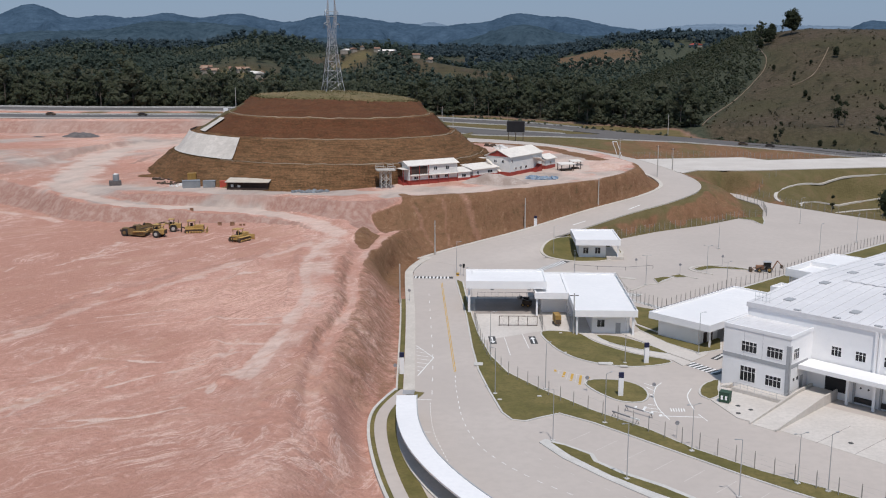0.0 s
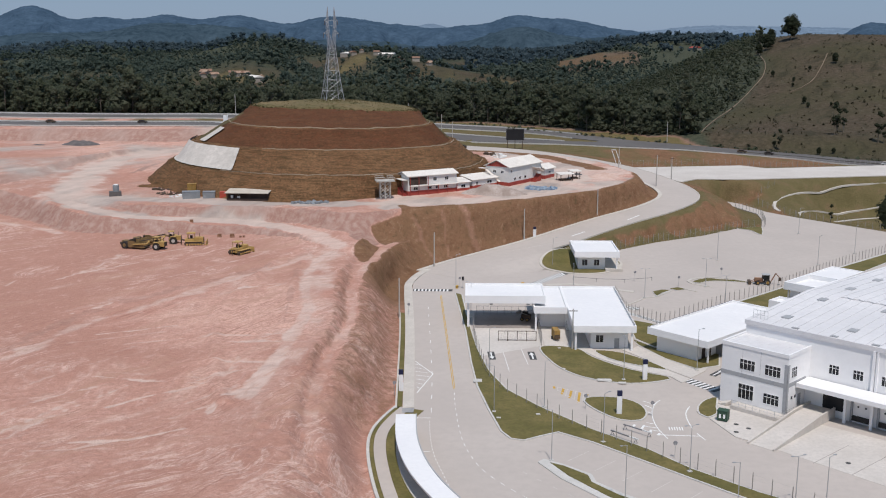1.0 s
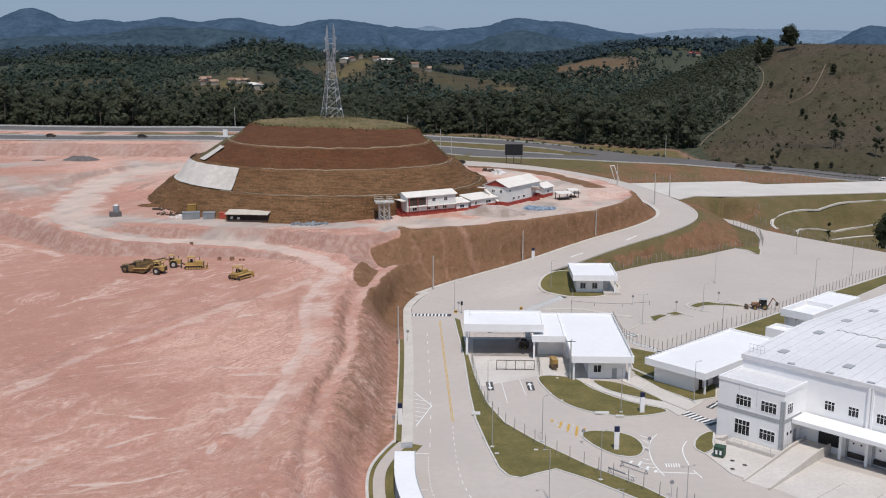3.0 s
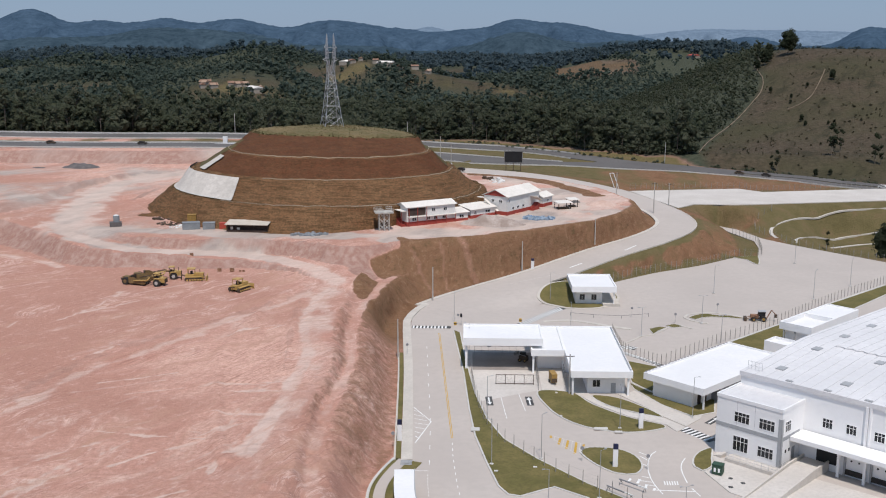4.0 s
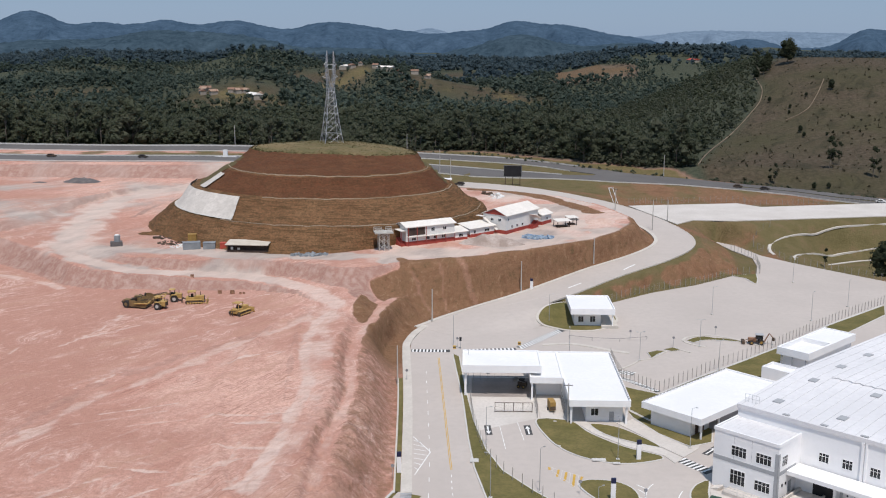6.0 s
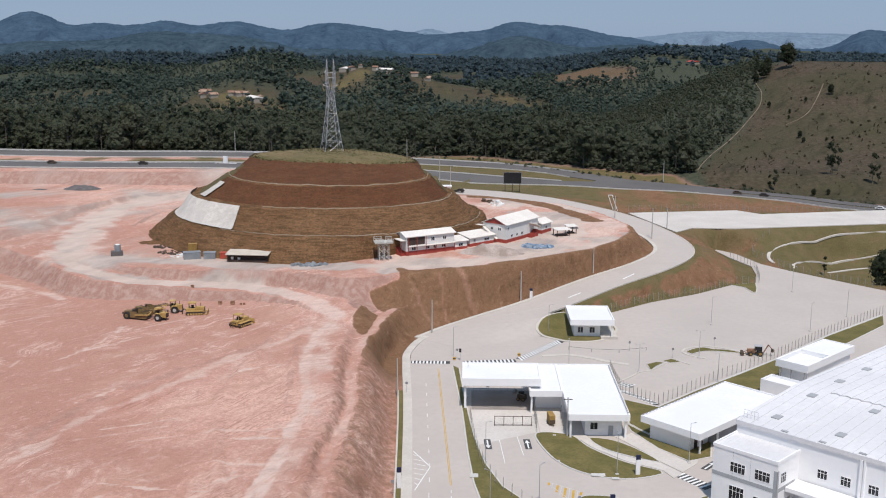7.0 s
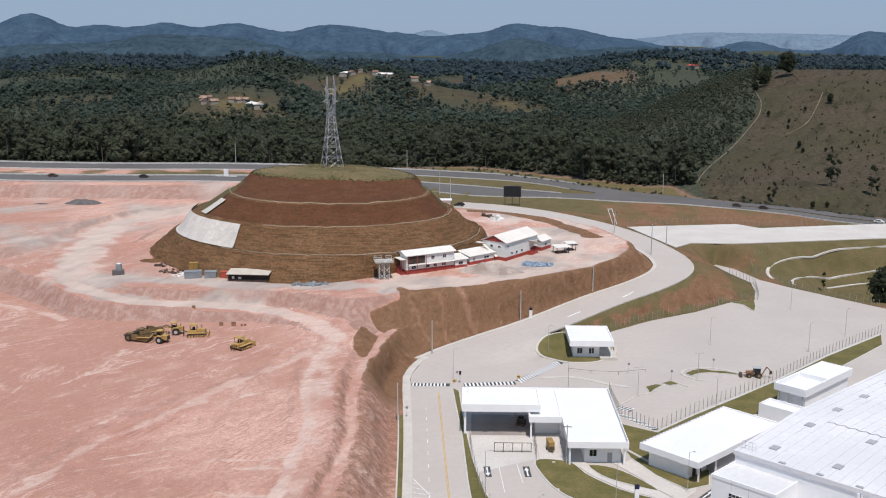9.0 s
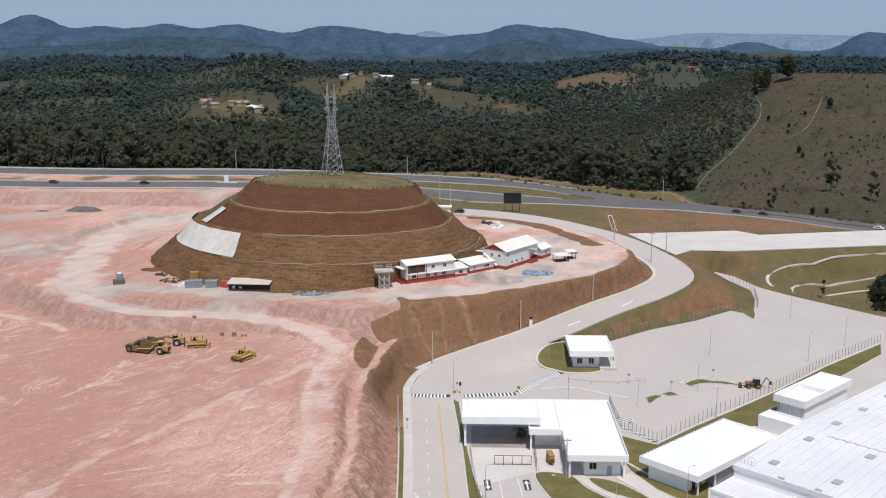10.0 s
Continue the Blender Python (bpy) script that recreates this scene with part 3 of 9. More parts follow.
UPPER = [(-158, 344), (-520, 348), (-520, 452), (-200, 444), (-128, 440), (-137, 412), (-146, 386), (-149.5, 368), (-152, 355)]
HAUL = [(-33, 267, 8.9), (-41, 277, 9.4), (-55, 286.5, 10.2), (-70, 289, 10.9), (-90, 288.5, 11.6), (-104, 292, 12.4), (-116, 299, 13.4), (-123, 310, 13.9), (-127.6, 327.6, 14.3), (-131.6, 354, 14.6), (-135, 385, 15), (-129, 405, 15.5), (-116, 422, 16), (-106, 436, 17)]
WHITE_LOT = [(67, 432), (79, 390), (87, 399), (103, 398), (166, 411), (240, 420), (240, 450), (178, 443), (122, 431), (114, 440)]
BASIN = [(128, 362), (200, 352), (205, 385), (140, 392)]
FAR = [(-4500, 640), (-300, 585), (-100, 572), (-40, 590), (0, 588), (40, 572), (70, 546), (110, 522), (150, 516), (230, 500), (420, 470), (4500, -600), (4500, 5200), (-4500, 5200)]


KNOLLS = [(-285, 1520, 95, 130, 40), (-130, 1390, 85, 110, 36), (-240, 1085, 120, 130, 40), (-430, 1210, 130, 90, 20), (-10, 1340, 100, 90, 18), (176, 1480, 110, 90, 20), (-620, 1500, 160, 150, 26)]


def far_height(x, y):
    hill = 54 * step(85, 250, x) * step(505, 800, y) * (1 - 0.8 * step(840, 1200, y))
    base = 14 - 16 * step(560, 1100, y) - 12 * step(1500, 2600, y) + 8 * step(-60, -300, x) * step(700, 560, y)
    roll = fbm(x, y, 380, 4, 5) * 13 * step(640, 1100, y) + 24 * step(1300, 2150, y)
    knolls = sum(h * np.exp(-((x - cx) / sx) ** 2 - ((y - cy) / sy) ** 2) for cx, cy, sx, sy, h in KNOLLS) + 20 * np.exp(-((x - 330) / 260) ** 2 - ((y - 1700) / 220) ** 2) + 16 * np.exp(-((x + 470) / 200) ** 2 - ((y - 1500) / 260) ** 2)
    return base + hill + roll + knolls


road_line = spline(ROAD, 3.0)
highway_line = spline(HIGHWAY, 12.0)
haul_line = spline(HAUL, 5.0)


def road_scale(x):
    """The highway's spread: wide apart on the left, close together past the mound."""
    return np.interp(x, [-120, -30, 7, 21, 35, 48, 61, 73, 99, 126], [1.48, 1.78, 1.78, 1.6, 1.38, 1.12, 0.93, 0.76, 0.56, 0.47])


def land(x, y):
    """Height of the ground: level places and ways, with even slopes between them."""
    dr, zr = line_dist(x, y, road_line[::2])
    dh, zh = line_dist(x, y, highway_line[::2])
    members = [
        (poly_dist(x, y, YARD), -0.3 + 0 * x),
        (np.maximum(dr - 7.0, 0), zr - 0.3),
        (np.maximum(dh - 22 * road_scale(x), 0), zh - 0.3),
        (poly_dist(x, y, TERRACE), 21.6 + 0 * x),
        (poly_dist(x, y, PLATFORM), 8.4 + 0.004 * (y - 170)),
        (poly_dist(x, y, BENCH), 13.5 + 0.012 * (y - 290)),
        (np.maximum(line_dist(x, y, PATH_BENCH)[0] - 0.9, 0) + 0.6, line_dist(x, y, PATH_BENCH)[1]),
        (poly_dist(x, y, HAUL_PAD), 14.0 + 0.016 * (y - 310)),
        (np.maximum(line_dist(x, y, haul_line)[0] - 4.2, 0), line_dist(x, y, haul_line)[1]),
        (poly_dist(x, y, UPPER), 16.8 + 0 * x),
        (poly_dist(x, y, WHITE_LOT), 7.7 + 0 * x),
        (poly_dist(x, y, BASIN), -5.0 + 0 * x),
        (poly_dist(x, y, FAR), far_height(x, y)),
    ]
    num, den = 0, 0
    for d, z in members:
        w = 1 / (d + 0.02) ** 2
        num, den = num + w * z, den + w
    return num / den


def axis(fine0, fine1, step_m, lo, hi):
    mid = np.arange(fine0, fine1 + 0.01, step_m)
    up, down, s = [fine1], [fine0], step_m
    while up[-1] < hi or down[-1] > lo:
        s *= 1.05
        if up[-1] < hi:
            up.append(min(hi, up[-1] + s))
        if down[-1] > lo:
            down.append(max(lo, down[-1] - s))
    return np.array(down[:0:-1] + list(mid) + up[1:])


gx, gy = axis(-175, 112, 1.0, -4200, 4200), axis(122, 470, 1.0, -600, 4900)
gx = np.unique(np.concatenate([gx, np.arange(-55.5, -11.5, 1.0)]))
gy = np.unique(np.concatenate([gy, np.arange(128.5, 240.5, 1.0)]))
GX, GY = np.meshgrid(gx, gy)
GZ = land(GX, GY)
slope = np.hypot(np.gradient(GZ, axis=1) / np.gradient(GX, axis=1), np.gradient(GZ, axis=0) / np.gradient(GY, axis=0))
open_ground = step(1.5, 6, np.minimum(poly_dist(GX, GY, YARD), np.maximum(line_dist(GX, GY, road_line[::2])[0] - 7, 0)))
open_ground *= step(0, 8, np.maximum(line_dist(GX, GY, highway_line[::2])[0] - 22 * road_scale(GX), 0)) * step(0, 4, poly_dist(GX, GY, WHITE_LOT))
near = (GY < 560) * 1.0
# gullies down the slopes, blade marks and small heaps on the level ground
GZ += open_ground * near * np.where((GX < -30) & (GY > 262), 1.0, 0.0) * np.clip(slope, 0, 0.6) * (fbm(GX, GY * 0.45, 4.5, 3, 51) * 0.35) * (1 - 0.6 * step(425, 440, GY))
GZ += open_ground * near * (np.clip(slope, 0, 0.7) * (fbm(GX, GY, 9, 4, 1) * 0.45 + fbm(GX, GY, 2.6, 3, 9) * 0.5) + fbm(GX, GY, 14, 5, 3) * 0.12)
brow = step(-36, -29, GX) * (GX < -10) * (0.35 + 0.65 * step(205, 180, GY)) * step(275, 262, GY)
GZ += open_ground * brow * 0.55 * (0.5 * np.abs(fbm(GX * 1.3 + GY * 0.5, GY, 4.5, 3, 71)) - 0.2 + fbm(GX, GY, 1.6, 2, 72) * 0.28)
TRACKS = [
    ([(-34.5, 268), (-35.3, 252), (-35.5, 240), (-33.8, 224), (-31.2, 207)], 6.0, 0.62),
    ([(-31.2, 210), (-30.0, 190), (-30.8, 176), (-32, 160), (-33.5, 140)], 3.9, 0.5),
    ([(-33.4, 264), (-36.8, 249.5), (-37.0, 231.6), (-35.2, 216), (-32.8, 207), (-32.4, 197.5), (-32.8, 187), (-33.2, 176.5), (-33.9, 162), (-34.6, 152)], 2.3, 0.8),
    ([(-114, 426), (-129, 405), (-135, 385), (-131, 354), (-126, 328), (-122, 308)], 13.0, 0.9),
    ([(-124, 312), (-116, 299), (-104, 292), (-90, 288.5), (-70, 289), (-55, 286.5), (-42, 277), (-35, 267)], 5.6, 1.0),
    ([(-40, 262), (-47, 236), (-52, 214)], 5.0, 0.45),
    ([(-140, 296), (-124, 288), (-113, 279.5)], 2.6, 0.7),
    ([(-150, 312), (-141, 350), (-155, 400)], 4.0, 0.45),
    ([(-95, 215), (-70, 240), (-52, 258)], 2.2, 0.4),
    ([(-140, 180), (-100, 205), (-60, 215), (-46, 232)], 2.0, 0.35),
    ([(-20.6, 281), (-22.2, 273.3), (-23.7, 259), (-25.4, 249.4), (-26.1, 238), (-26.0, 224), (-24.0, 207.2), (-24.2, 190.4), (-25.1, 173.7), (-24.8, 159.7), (-23.9, 149.6), (-22, 138)], 2.1, 0.5),
    ([(58, 366), (40, 372), (20, 396), (0, 410)], 9.0, 0.4),
]
pale = np.zeros(GX.shape)
for pts, w, amount in TRACKS:
    d, _ = line_dist(GX, GY, spline(pts, 4.0))
    d = d + fbm(GX, GY, 6, 3, 21) * w * 0.22
    pale = np.maximum(pale, amount * step(w, w * 0.35, d))
    # wheel ruts within the tracks
    GZ -= 0.10 * amount * (step(0.5, 0.2, np.abs(d - w * 0.35)) + step(0.5, 0.2, np.abs(d - w * 0.6)))
pale *= 0.85 + 0.3 * fbm(GX, GY, 5, 3, 4)
# long scrapes of blades and tyres, mostly along the yard's diagonal
red = np.zeros(GX.shape)
rgs = np.random.default_rng(17)
flat = step(0, 6, -GX - 30) * (GY < 440)
marks = []
for k in range(62):
    cx, cy = rgs.uniform(-150, -34), rgs.uniform(112, 285)
    if k % 3 == 0:
        cx, cy = rgs.uniform(-80, -34), rgs.uniform(125, 215)
    elif k % 7 == 4:
        cx, cy = rgs.uniform(-230, -135), rgs.uniform(300, 430)
    a, ln, bow = radians(rgs.normal(58, 11) if k % 5 else rgs.normal(15, 12)), rgs.uniform(9, 34), rgs.normal(0, 0.07)
    for q in range(int(rgs.integers(1, 5))):
        off = q * rgs.uniform(1.3, 2.4)
        slip = rgs.normal(0, 0.2) * ln
        marks.append((cx - math.sin(a) * off + math.cos(a) * slip, cy + math.cos(a) * off + math.sin(a) * slip, a, ln * rgs.uniform(0.5, 1.1), bow))
for k, (cx, cy, a, ln, bend) in enumerate(marks):
    w = rgs.uniform(0.45, 0.85) * (1 + 0.7 * (k % 9 == 0))
    dx, dy = math.cos(a) * ln / 2, math.sin(a) * ln / 2
    bow = bend * ln
    win = (np.abs(GX - cx) < ln) & (np.abs(GY - cy) < ln)
    wx, wy = GX[win], GY[win]
    d, _ = line_dist(wx, wy, spline([(cx - dx, cy - dy), (cx - bow * math.sin(a), cy + bow * math.cos(a)), (cx + dx, cy + dy)], 5.0))
    mark = rgs.uniform(0.35, 0.8) * step(w, w * 0.2, d + fbm(wx, wy, 3, 2, 22) * w * 0.6) * flat[win]
    lay = red if k % 3 == 0 else pale
    mark = mark * (0.55 if k % 3 == 0 else 1.0)
    lay[win] = np.maximum(lay[win], mark)
    GZ[win] -= 0.14 * mark
for pts, w, amount in (([(-92, 150), (-83.2, 172.5), (-79.3, 188.6), (-73.5, 204.3), (-60.5, 222.8), (-47, 240), (-40.5, 254)], 2.2, 1.2), ([(-40.9, 247), (-39.5, 227.4), (-37.1, 205.4), (-35.5, 191.4)], 0.9, 1.2), ([(-27, 150), (-30, 138), (-31, 120)], 2.0, 0.8), ([(-30, 190), (-31, 175), (-31.5, 160)], 1.2, 0.7)):
    d, _ = line_dist(GX, GY, spline(pts, 4.0))
    red = np.maximum(red, 0.42 * amount * step(w, w * 0.3, d + fbm(GX, GY, 5, 3, 23) * w * 0.8))
for pts, w, amount in (([(-88, 146), (-79.6, 168), (-74.2, 189), (-62.0, 210.8), (-54.2, 227.7), (-46.2, 239), (-39.6, 253.3)], 2.6, 0.6), ([(-46, 244), (-60, 232), (-78, 222)], 3.0, 0.25)):
    d, _ = line_dist(GX, GY, spline(pts, 4.0))
    pale = np.maximum(pale, amount * step(w, w * 0.2, d + fbm(GX, GY, 5, 3, 24) * w * 0.5))
sd, _ = line_dist(GX, GY, spline([(-40.9, 247), (-39.5, 227.4), (-37.1, 205.4), (-35.5, 191.4)], 3.0))
GZ += 0.4 * step(1.4, 0.1, sd + fbm(GX, GY, 3, 2, 25) * 0.5)
for pts, hgt in (([(-134, 318), (-124, 301.5), (-115, 293.5), (-106.6, 288.4), (-98.9, 284.9), (-90, 283.6), (-79, 284)], 0.55), ([(-104.5, 303), (-96.5, 298.6), (-82, 295), (-70, 295), (-57, 294.6), (-46, 292.5), (-38, 288)], 0.4), ([(-157, 344), (-151.6, 355), (-149, 368), (-145.6, 386), (-136.6, 412)], 0.5)):
    ld, _ = line_dist(GX, GY, spline(pts, 3.0))
    GZ += hgt * step(1.7, 0.2, ld + fbm(GX, GY, 4, 2, 26) * 0.7)
# the cut berm on the slope and the windrow beside the haul road
bd, _ = line_dist(GX, GY, spline(TRACKS[10][0], 3.0))
wd, _ = line_dist(GX, GY, spline([(-43, 262), (-48, 240), (-50, 215), (-49, 195), (-44, 172), (-38, 150)], 3.0))
GZ += 0.55 * step(1.8, 0.2, wd + fbm(GX, GY, 4, 2, 6) * 0.8)
# dry grass on the embankments, lawn by the highway, wild ground beyond
dry = np.zeros(GX.shape)
face = step(0.10, 0.22, slope)
emb = [(-19.7, 300), (-17.5, 297), (2, 302), (20, 312), (40, 327), (51, 340), (58, 354), (60, 372), (66, 366), (64, 352), (50, 336), (20, 308), (0, 292), (-10, 284), (-17, 262), (-20, 262), (-20.2, 274), (-22.4, 278.4), (-26.4, 284.6), (-21.6, 288.6), (-18.6, 292)]
reach = 1.0 + 1.6 * step(-14, -6, GX)
dry = np.maximum(dry, step(1.6, 0.2, (poly_dist(GX, GY, emb) + fbm(GX, GY, 5, 3, 31) * 0.5) / reach))
dry = np.maximum(dry, step(1.2, 0.2, poly_dist(GX, GY, [(-28.4, 277.6), (-26.3, 274.9), (-24.4, 273), (-26, 254), (-29, 259.9)]) + fbm(GX, GY, 4, 3, 34) * 0.4))
low = [(-15, 264), (-14, 200), (-13, 180), (-16, 160), (-17, 150), (-15, 128), (-20, 128), (-22, 150), (-22.4, 162), (-22.4, 185), (-22.4, 205), (-24, 226), (-24.2, 240), (-23.2, 251), (-21, 268)]
dry = np.maximum(dry, (0.52 + 0.48 * step(228, 258, GY)) * (0.45 + 0.55 * step(142, 172, GY)) * step(2.6, 0.4, poly_dist(GX, GY, low) + fbm(GX, GY, 5, 3, 31) * 0.6))
upper_strip = [(-30.2, 238), (-28.9, 217), (-26.5, 200), (-26.8, 187), (-27.8, 174), (-27, 160), (-26, 150), (-25, 150), (-25.4, 169), (-25.4, 182), (-24.4, 193), (-24.6, 205), (-27.2, 222), (-27.6, 241), (-29, 248)]
dry = np.maximum(dry, 0.46 * step(150, 172, GY) * step(1.6, 0.1, poly_dist(GX, GY, upper_strip) + fbm(GX, GY, 4, 3, 35) * 0.4))
dry *= 1 - 0.7 * step(1.3, 0.5, bd + fbm(GX, GY, 4, 2, 36) * 0.6)
for pts, w in (([(-3, 302.5), (1, 297), (6.5, 290.5)], 1.3), ([(-15.9, 293), (-14.0, 291.5), (-12.8, 289.5), (-9.9, 286.3)], 0.7), ([(-20, 282.5), (-16.6, 287.4), (-14, 289.8)], 0.55), ([(-8, 298), (-6, 290), (-4, 285)], 0.6)):
    gd, _ = line_dist(GX, GY, pts)
    dry *= 1 - 0.38 * step(w * 1.6, w * 0.4, gd + fbm(GX, GY, 3, 2, 37) * 0.5)
right_bank = [(62, 325), (75, 340), (81, 352), (83, 375), (88, 390), (93, 399), (100, 380), (98, 355), (92, 342), (86, 340), (73, 328), (57, 317), (43, 304)]
bank = step(4.0, 1.5, np.minimum(poly_dist(GX, GY, right_bank), poly_dist(GX, GY, [(6, 283), (20, 288), (42, 303), (62, 320), (74, 336), (66, 336), (44, 314), (22, 297), (10, 288)])) + fbm(GX, GY, 5, 3, 33) * 0.7)
dry = np.maximum(dry, bank)
lawn = 0.7 * step(372, 400, GY + fbm(GX, GY, 20, 2, 8) * 4) * step(58, 74, GX) + step(108, 116, GX) * (GY > 330) + step(442, 452, GY) * step(-60, -20, GX)
lawn = np.clip(np.maximum(lawn, 0.8 * bank * step(86, 95, GX)), 0, 1)
foot, _ = line_dist(GX, GY, [(41.8, 302.6), (57, 316.4), (73.4, 327), (87, 339), (97.5, 342), (100.4, 354)])
lawn = np.maximum(lawn, 0.85 * step(3.4, 1.2, foot + fbm(GX, GY, 6, 2, 57) * 1.2))
rdist, _ = line_dist(GX, GY, road_line[::2])
lawn = np.maximum(lawn, 0.95 * bank * step(10.5, 8.6, rdist + fbm(GX, GY, 5, 2, 60) * 0.8))
hb, _ = line_dist(GX, GY, highway_line[::2])
lawn = np.maximum(lawn, 0.65 * step(48, 30, hb) * step(-60, 0, GX) * (0.25 + 0.75 * np.maximum(step(14, 20, hb), step(20, 36, GX))))
dry = np.maximum(dry, 0.8 * step(24, 14, hb) * step(-60, -20, GX) * step(60, 45, GX))
lawn = np.maximum(lawn, step(13, 9, hb) * step(-40, -80, GX) * (0.6 + 0.6 * fbm(GX, GY, 14, 3, 58)))
hy = np.interp(GX, highway_line[:, 0], highway_line[:, 1])
verge = step(-60, 0, GX) * step(118, 96, GX)
wild = step(21 * road_scale(GX) + 12 * verge, 27 * road_scale(GX) + 16 * verge, GY - hy + fbm(GX, GY, 9, 2, 49) * 3)
lawn = np.maximum(lawn, step(-60, 0, GX) * step(200, 120, GX) * step(8, 12, GY - hy) * step(60, 40, GY - hy))
wild = np.maximum(wild, step(112, 160, GX) * step(350, 330, GY))
wild = np.maximum(wild, step(98, 116, GX + fbm(GX, GY, 8, 2, 63) * 4) * step(12, 15, GY - hy))
roadside = step(432, 440, GY) * step(52, 66, GX + fbm(GX, GY, 10, 2, 45) * 3) * (GY < 520) * (GX < 330) * step(-2, -9, GY - hy)
dry = np.maximum(dry, roadside * 0.9)
beyond = [(-6, 457), (15, 451), (32, 441), (49, 427), (63, 409), (73, 388), (78, 366), (78, 350), (84, 345), (93, 352), (96, 372), (90, 398), (80, 393), (66, 434), (112, 446), (118, 482), (60, 486), (0, 478)]
verge_b = step(2.5, 0.5, poly_dist(GX, GY, beyond) + fbm(GX, GY, 6, 2, 46) * 0.8)
dry = np.maximum(dry, verge_b * step(14, 30, GX))
lawn = np.maximum(lawn, verge_b * (0.42 + 0.3 * fbm(GX, GY, 12, 3, 44)))
lawn = lawn * (1 - 0.9 * roadside) + (0.30 + 0.35 * fbm(GX, GY, 14, 3, 59)) * roadside
cut = 0.95 * face * (1 - dry) * step(300, 200, -GX) * (GY < 470) * step(-16, -24, GX) * (GY > 268)
cut = np.maximum(cut, 0.5 * step(-31.5, -29, GX) * step(-18, -21, GX) * (GY < 262) * step(150, 178, GY) * (1 - 0.8 * step(1.6, 0.7, bd)))
gravel = step(8, 2, line_dist(GX, GY, spline([(-108, 309), (-85, 307), (-60, 304), (-30, 303), (-10, 306), (10, 316), (30, 333)], 4))[0] + fbm(GX, GY, 6, 3, 41) * 2.5) * 1.0
gravel = np.maximum(gravel, 0.75 * step(8, 2, line_dist(GX, GY, spline([(-122, 306), (-128, 327), (-132, 354), (-134, 385), (-128, 405)], 4))[0] + fbm(GX, GY, 6, 3, 43) * 2.5))
gravel = np.maximum(gravel, 0.55 * step(10, 0, poly_dist(GX, GY, [(-200, 343), (-152, 350), (-149, 373), (-152, 388), (-200, 372)]) + fbm(GX, GY, 12, 3, 47) * 4))
gravel = np.maximum(gravel, 0.35 * step(440, 425, GY) * step(340, 350, GY) * step(-135, -155, GX) * (0.7 + 0.8 * fbm(GX, GY, 25, 3, 56)))
gravel = np.maximum(gravel, 0.45 * step(10, 4, line_dist(GX, GY, spline([(-112, 425), (-128, 385), (-128, 345), (-124, 318)], 5))[0] + fbm(GX, GY, 8, 3, 48) * 4))
gravel = np.maximum(gravel, 0.8 * step(6, 2.5, line_dist(GX, GY, haul_line)[0] + fbm(GX, GY, 6, 3, 65) * 2.0) * step(-40, -60, GX))
beige = step(288, 298, GY) * step(-36, -60, GX) * (GY < 470)
gravel = np.maximum(gravel, beige * (0.44 + 0.4 * fbm(GX, GY, 22, 4, 69)))
yard_in = step(-34, -31, GX) * inside(GX, GY, BENCH)
gravel = np.maximum(gravel, 0.9 * yard_in * step(-0.5, 0.15, fbm(GX, GY, 16, 4, 52)))
pale = np.maximum(pale, yard_in * (0.7 + 0.6 * fbm(GX, GY, 11, 4, 53)))
pale = np.maximum(pale, 0.8 * yard_in * step(16, 4, np.hypot(GX - 45, GY - 366) + fbm(GX, GY, 7, 3, 54) * 6))
vd, _ = line_dist(GX, GY, spline([(2, 430), (17, 422), (28, 411.5), (37.5, 396), (46, 377)], 4.0))
dry = np.maximum(dry, step(4.2, 2.6, vd + fbm(GX, GY, 5, 2, 55) * 1.2))
# meadows and one ploughed field of the valley
meadow = np.zeros(GX.shape)
for cx, cy, rx, ry in CLEARINGS:
    meadow = np.maximum(meadow, step(1.15, 0.8, np.hypot((GX - cx) / rx, (GY - cy) / ry) + 0.2 * value_noise(GX, GY, 30, 8)))
field = step(6, 0, poly_dist(GX, GY, FIELD))
wild = np.where((GX > 60) & (GX < 330) & (GY - hy > 14) & (GY < 560) & (lawn < 0.5), 1.0, wild)
lawn = np.maximum(lawn * (1 - wild), (0.42 + 0.25 * fbm(GX, GY, 45, 3, 66)) * meadow * (1 - field))
dry = np.where(GY > 800, np.maximum(field, 0.55 * step(60, 25, np.hypot(GX + 235, (GY - 985) * 0.9) + fbm(GX, GY, 20, 3, 67) * 10)), dry)
wild = wild * (1 - 0.45 * field)
round_basin = step(88, 95, GX) * step(338, 344, GY) * step(445, 435, GY) * step(300, 240, GX)
dry = np.maximum(dry, 0.9 * round_basin)
lawn = np.maximum(lawn, round_basin * (0.52 + 0.55 * fbm(GX, GY, 16, 4, 68)))
ny, nx = GX.shape
idx = np.arange(nx * ny).reshape(ny, nx)
quads = np.stack([idx[:-1, :-1], idx[:-1, 1:], idx[1:, 1:], idx[1:, :-1]], -1).reshape(-1, 4)
py_up, px_up = [520, 582, 656, 706, 752, 806, 1250], [114, 137, 174, 195, 201, 232, 270]
woodland = wild * (1 - (GY < 1250) * step(-2, 5, GX - np.interp(GY, py_up, px_up))) * (1 - meadow)
ground = soup("ground", np.stack([GX, GY, GZ], -1).reshape(-1, 3), quads, M["ground"], True)
tagged(ground, "pink bare earth, dry grassed slopes and wild valley land", "ground", kind="structure")
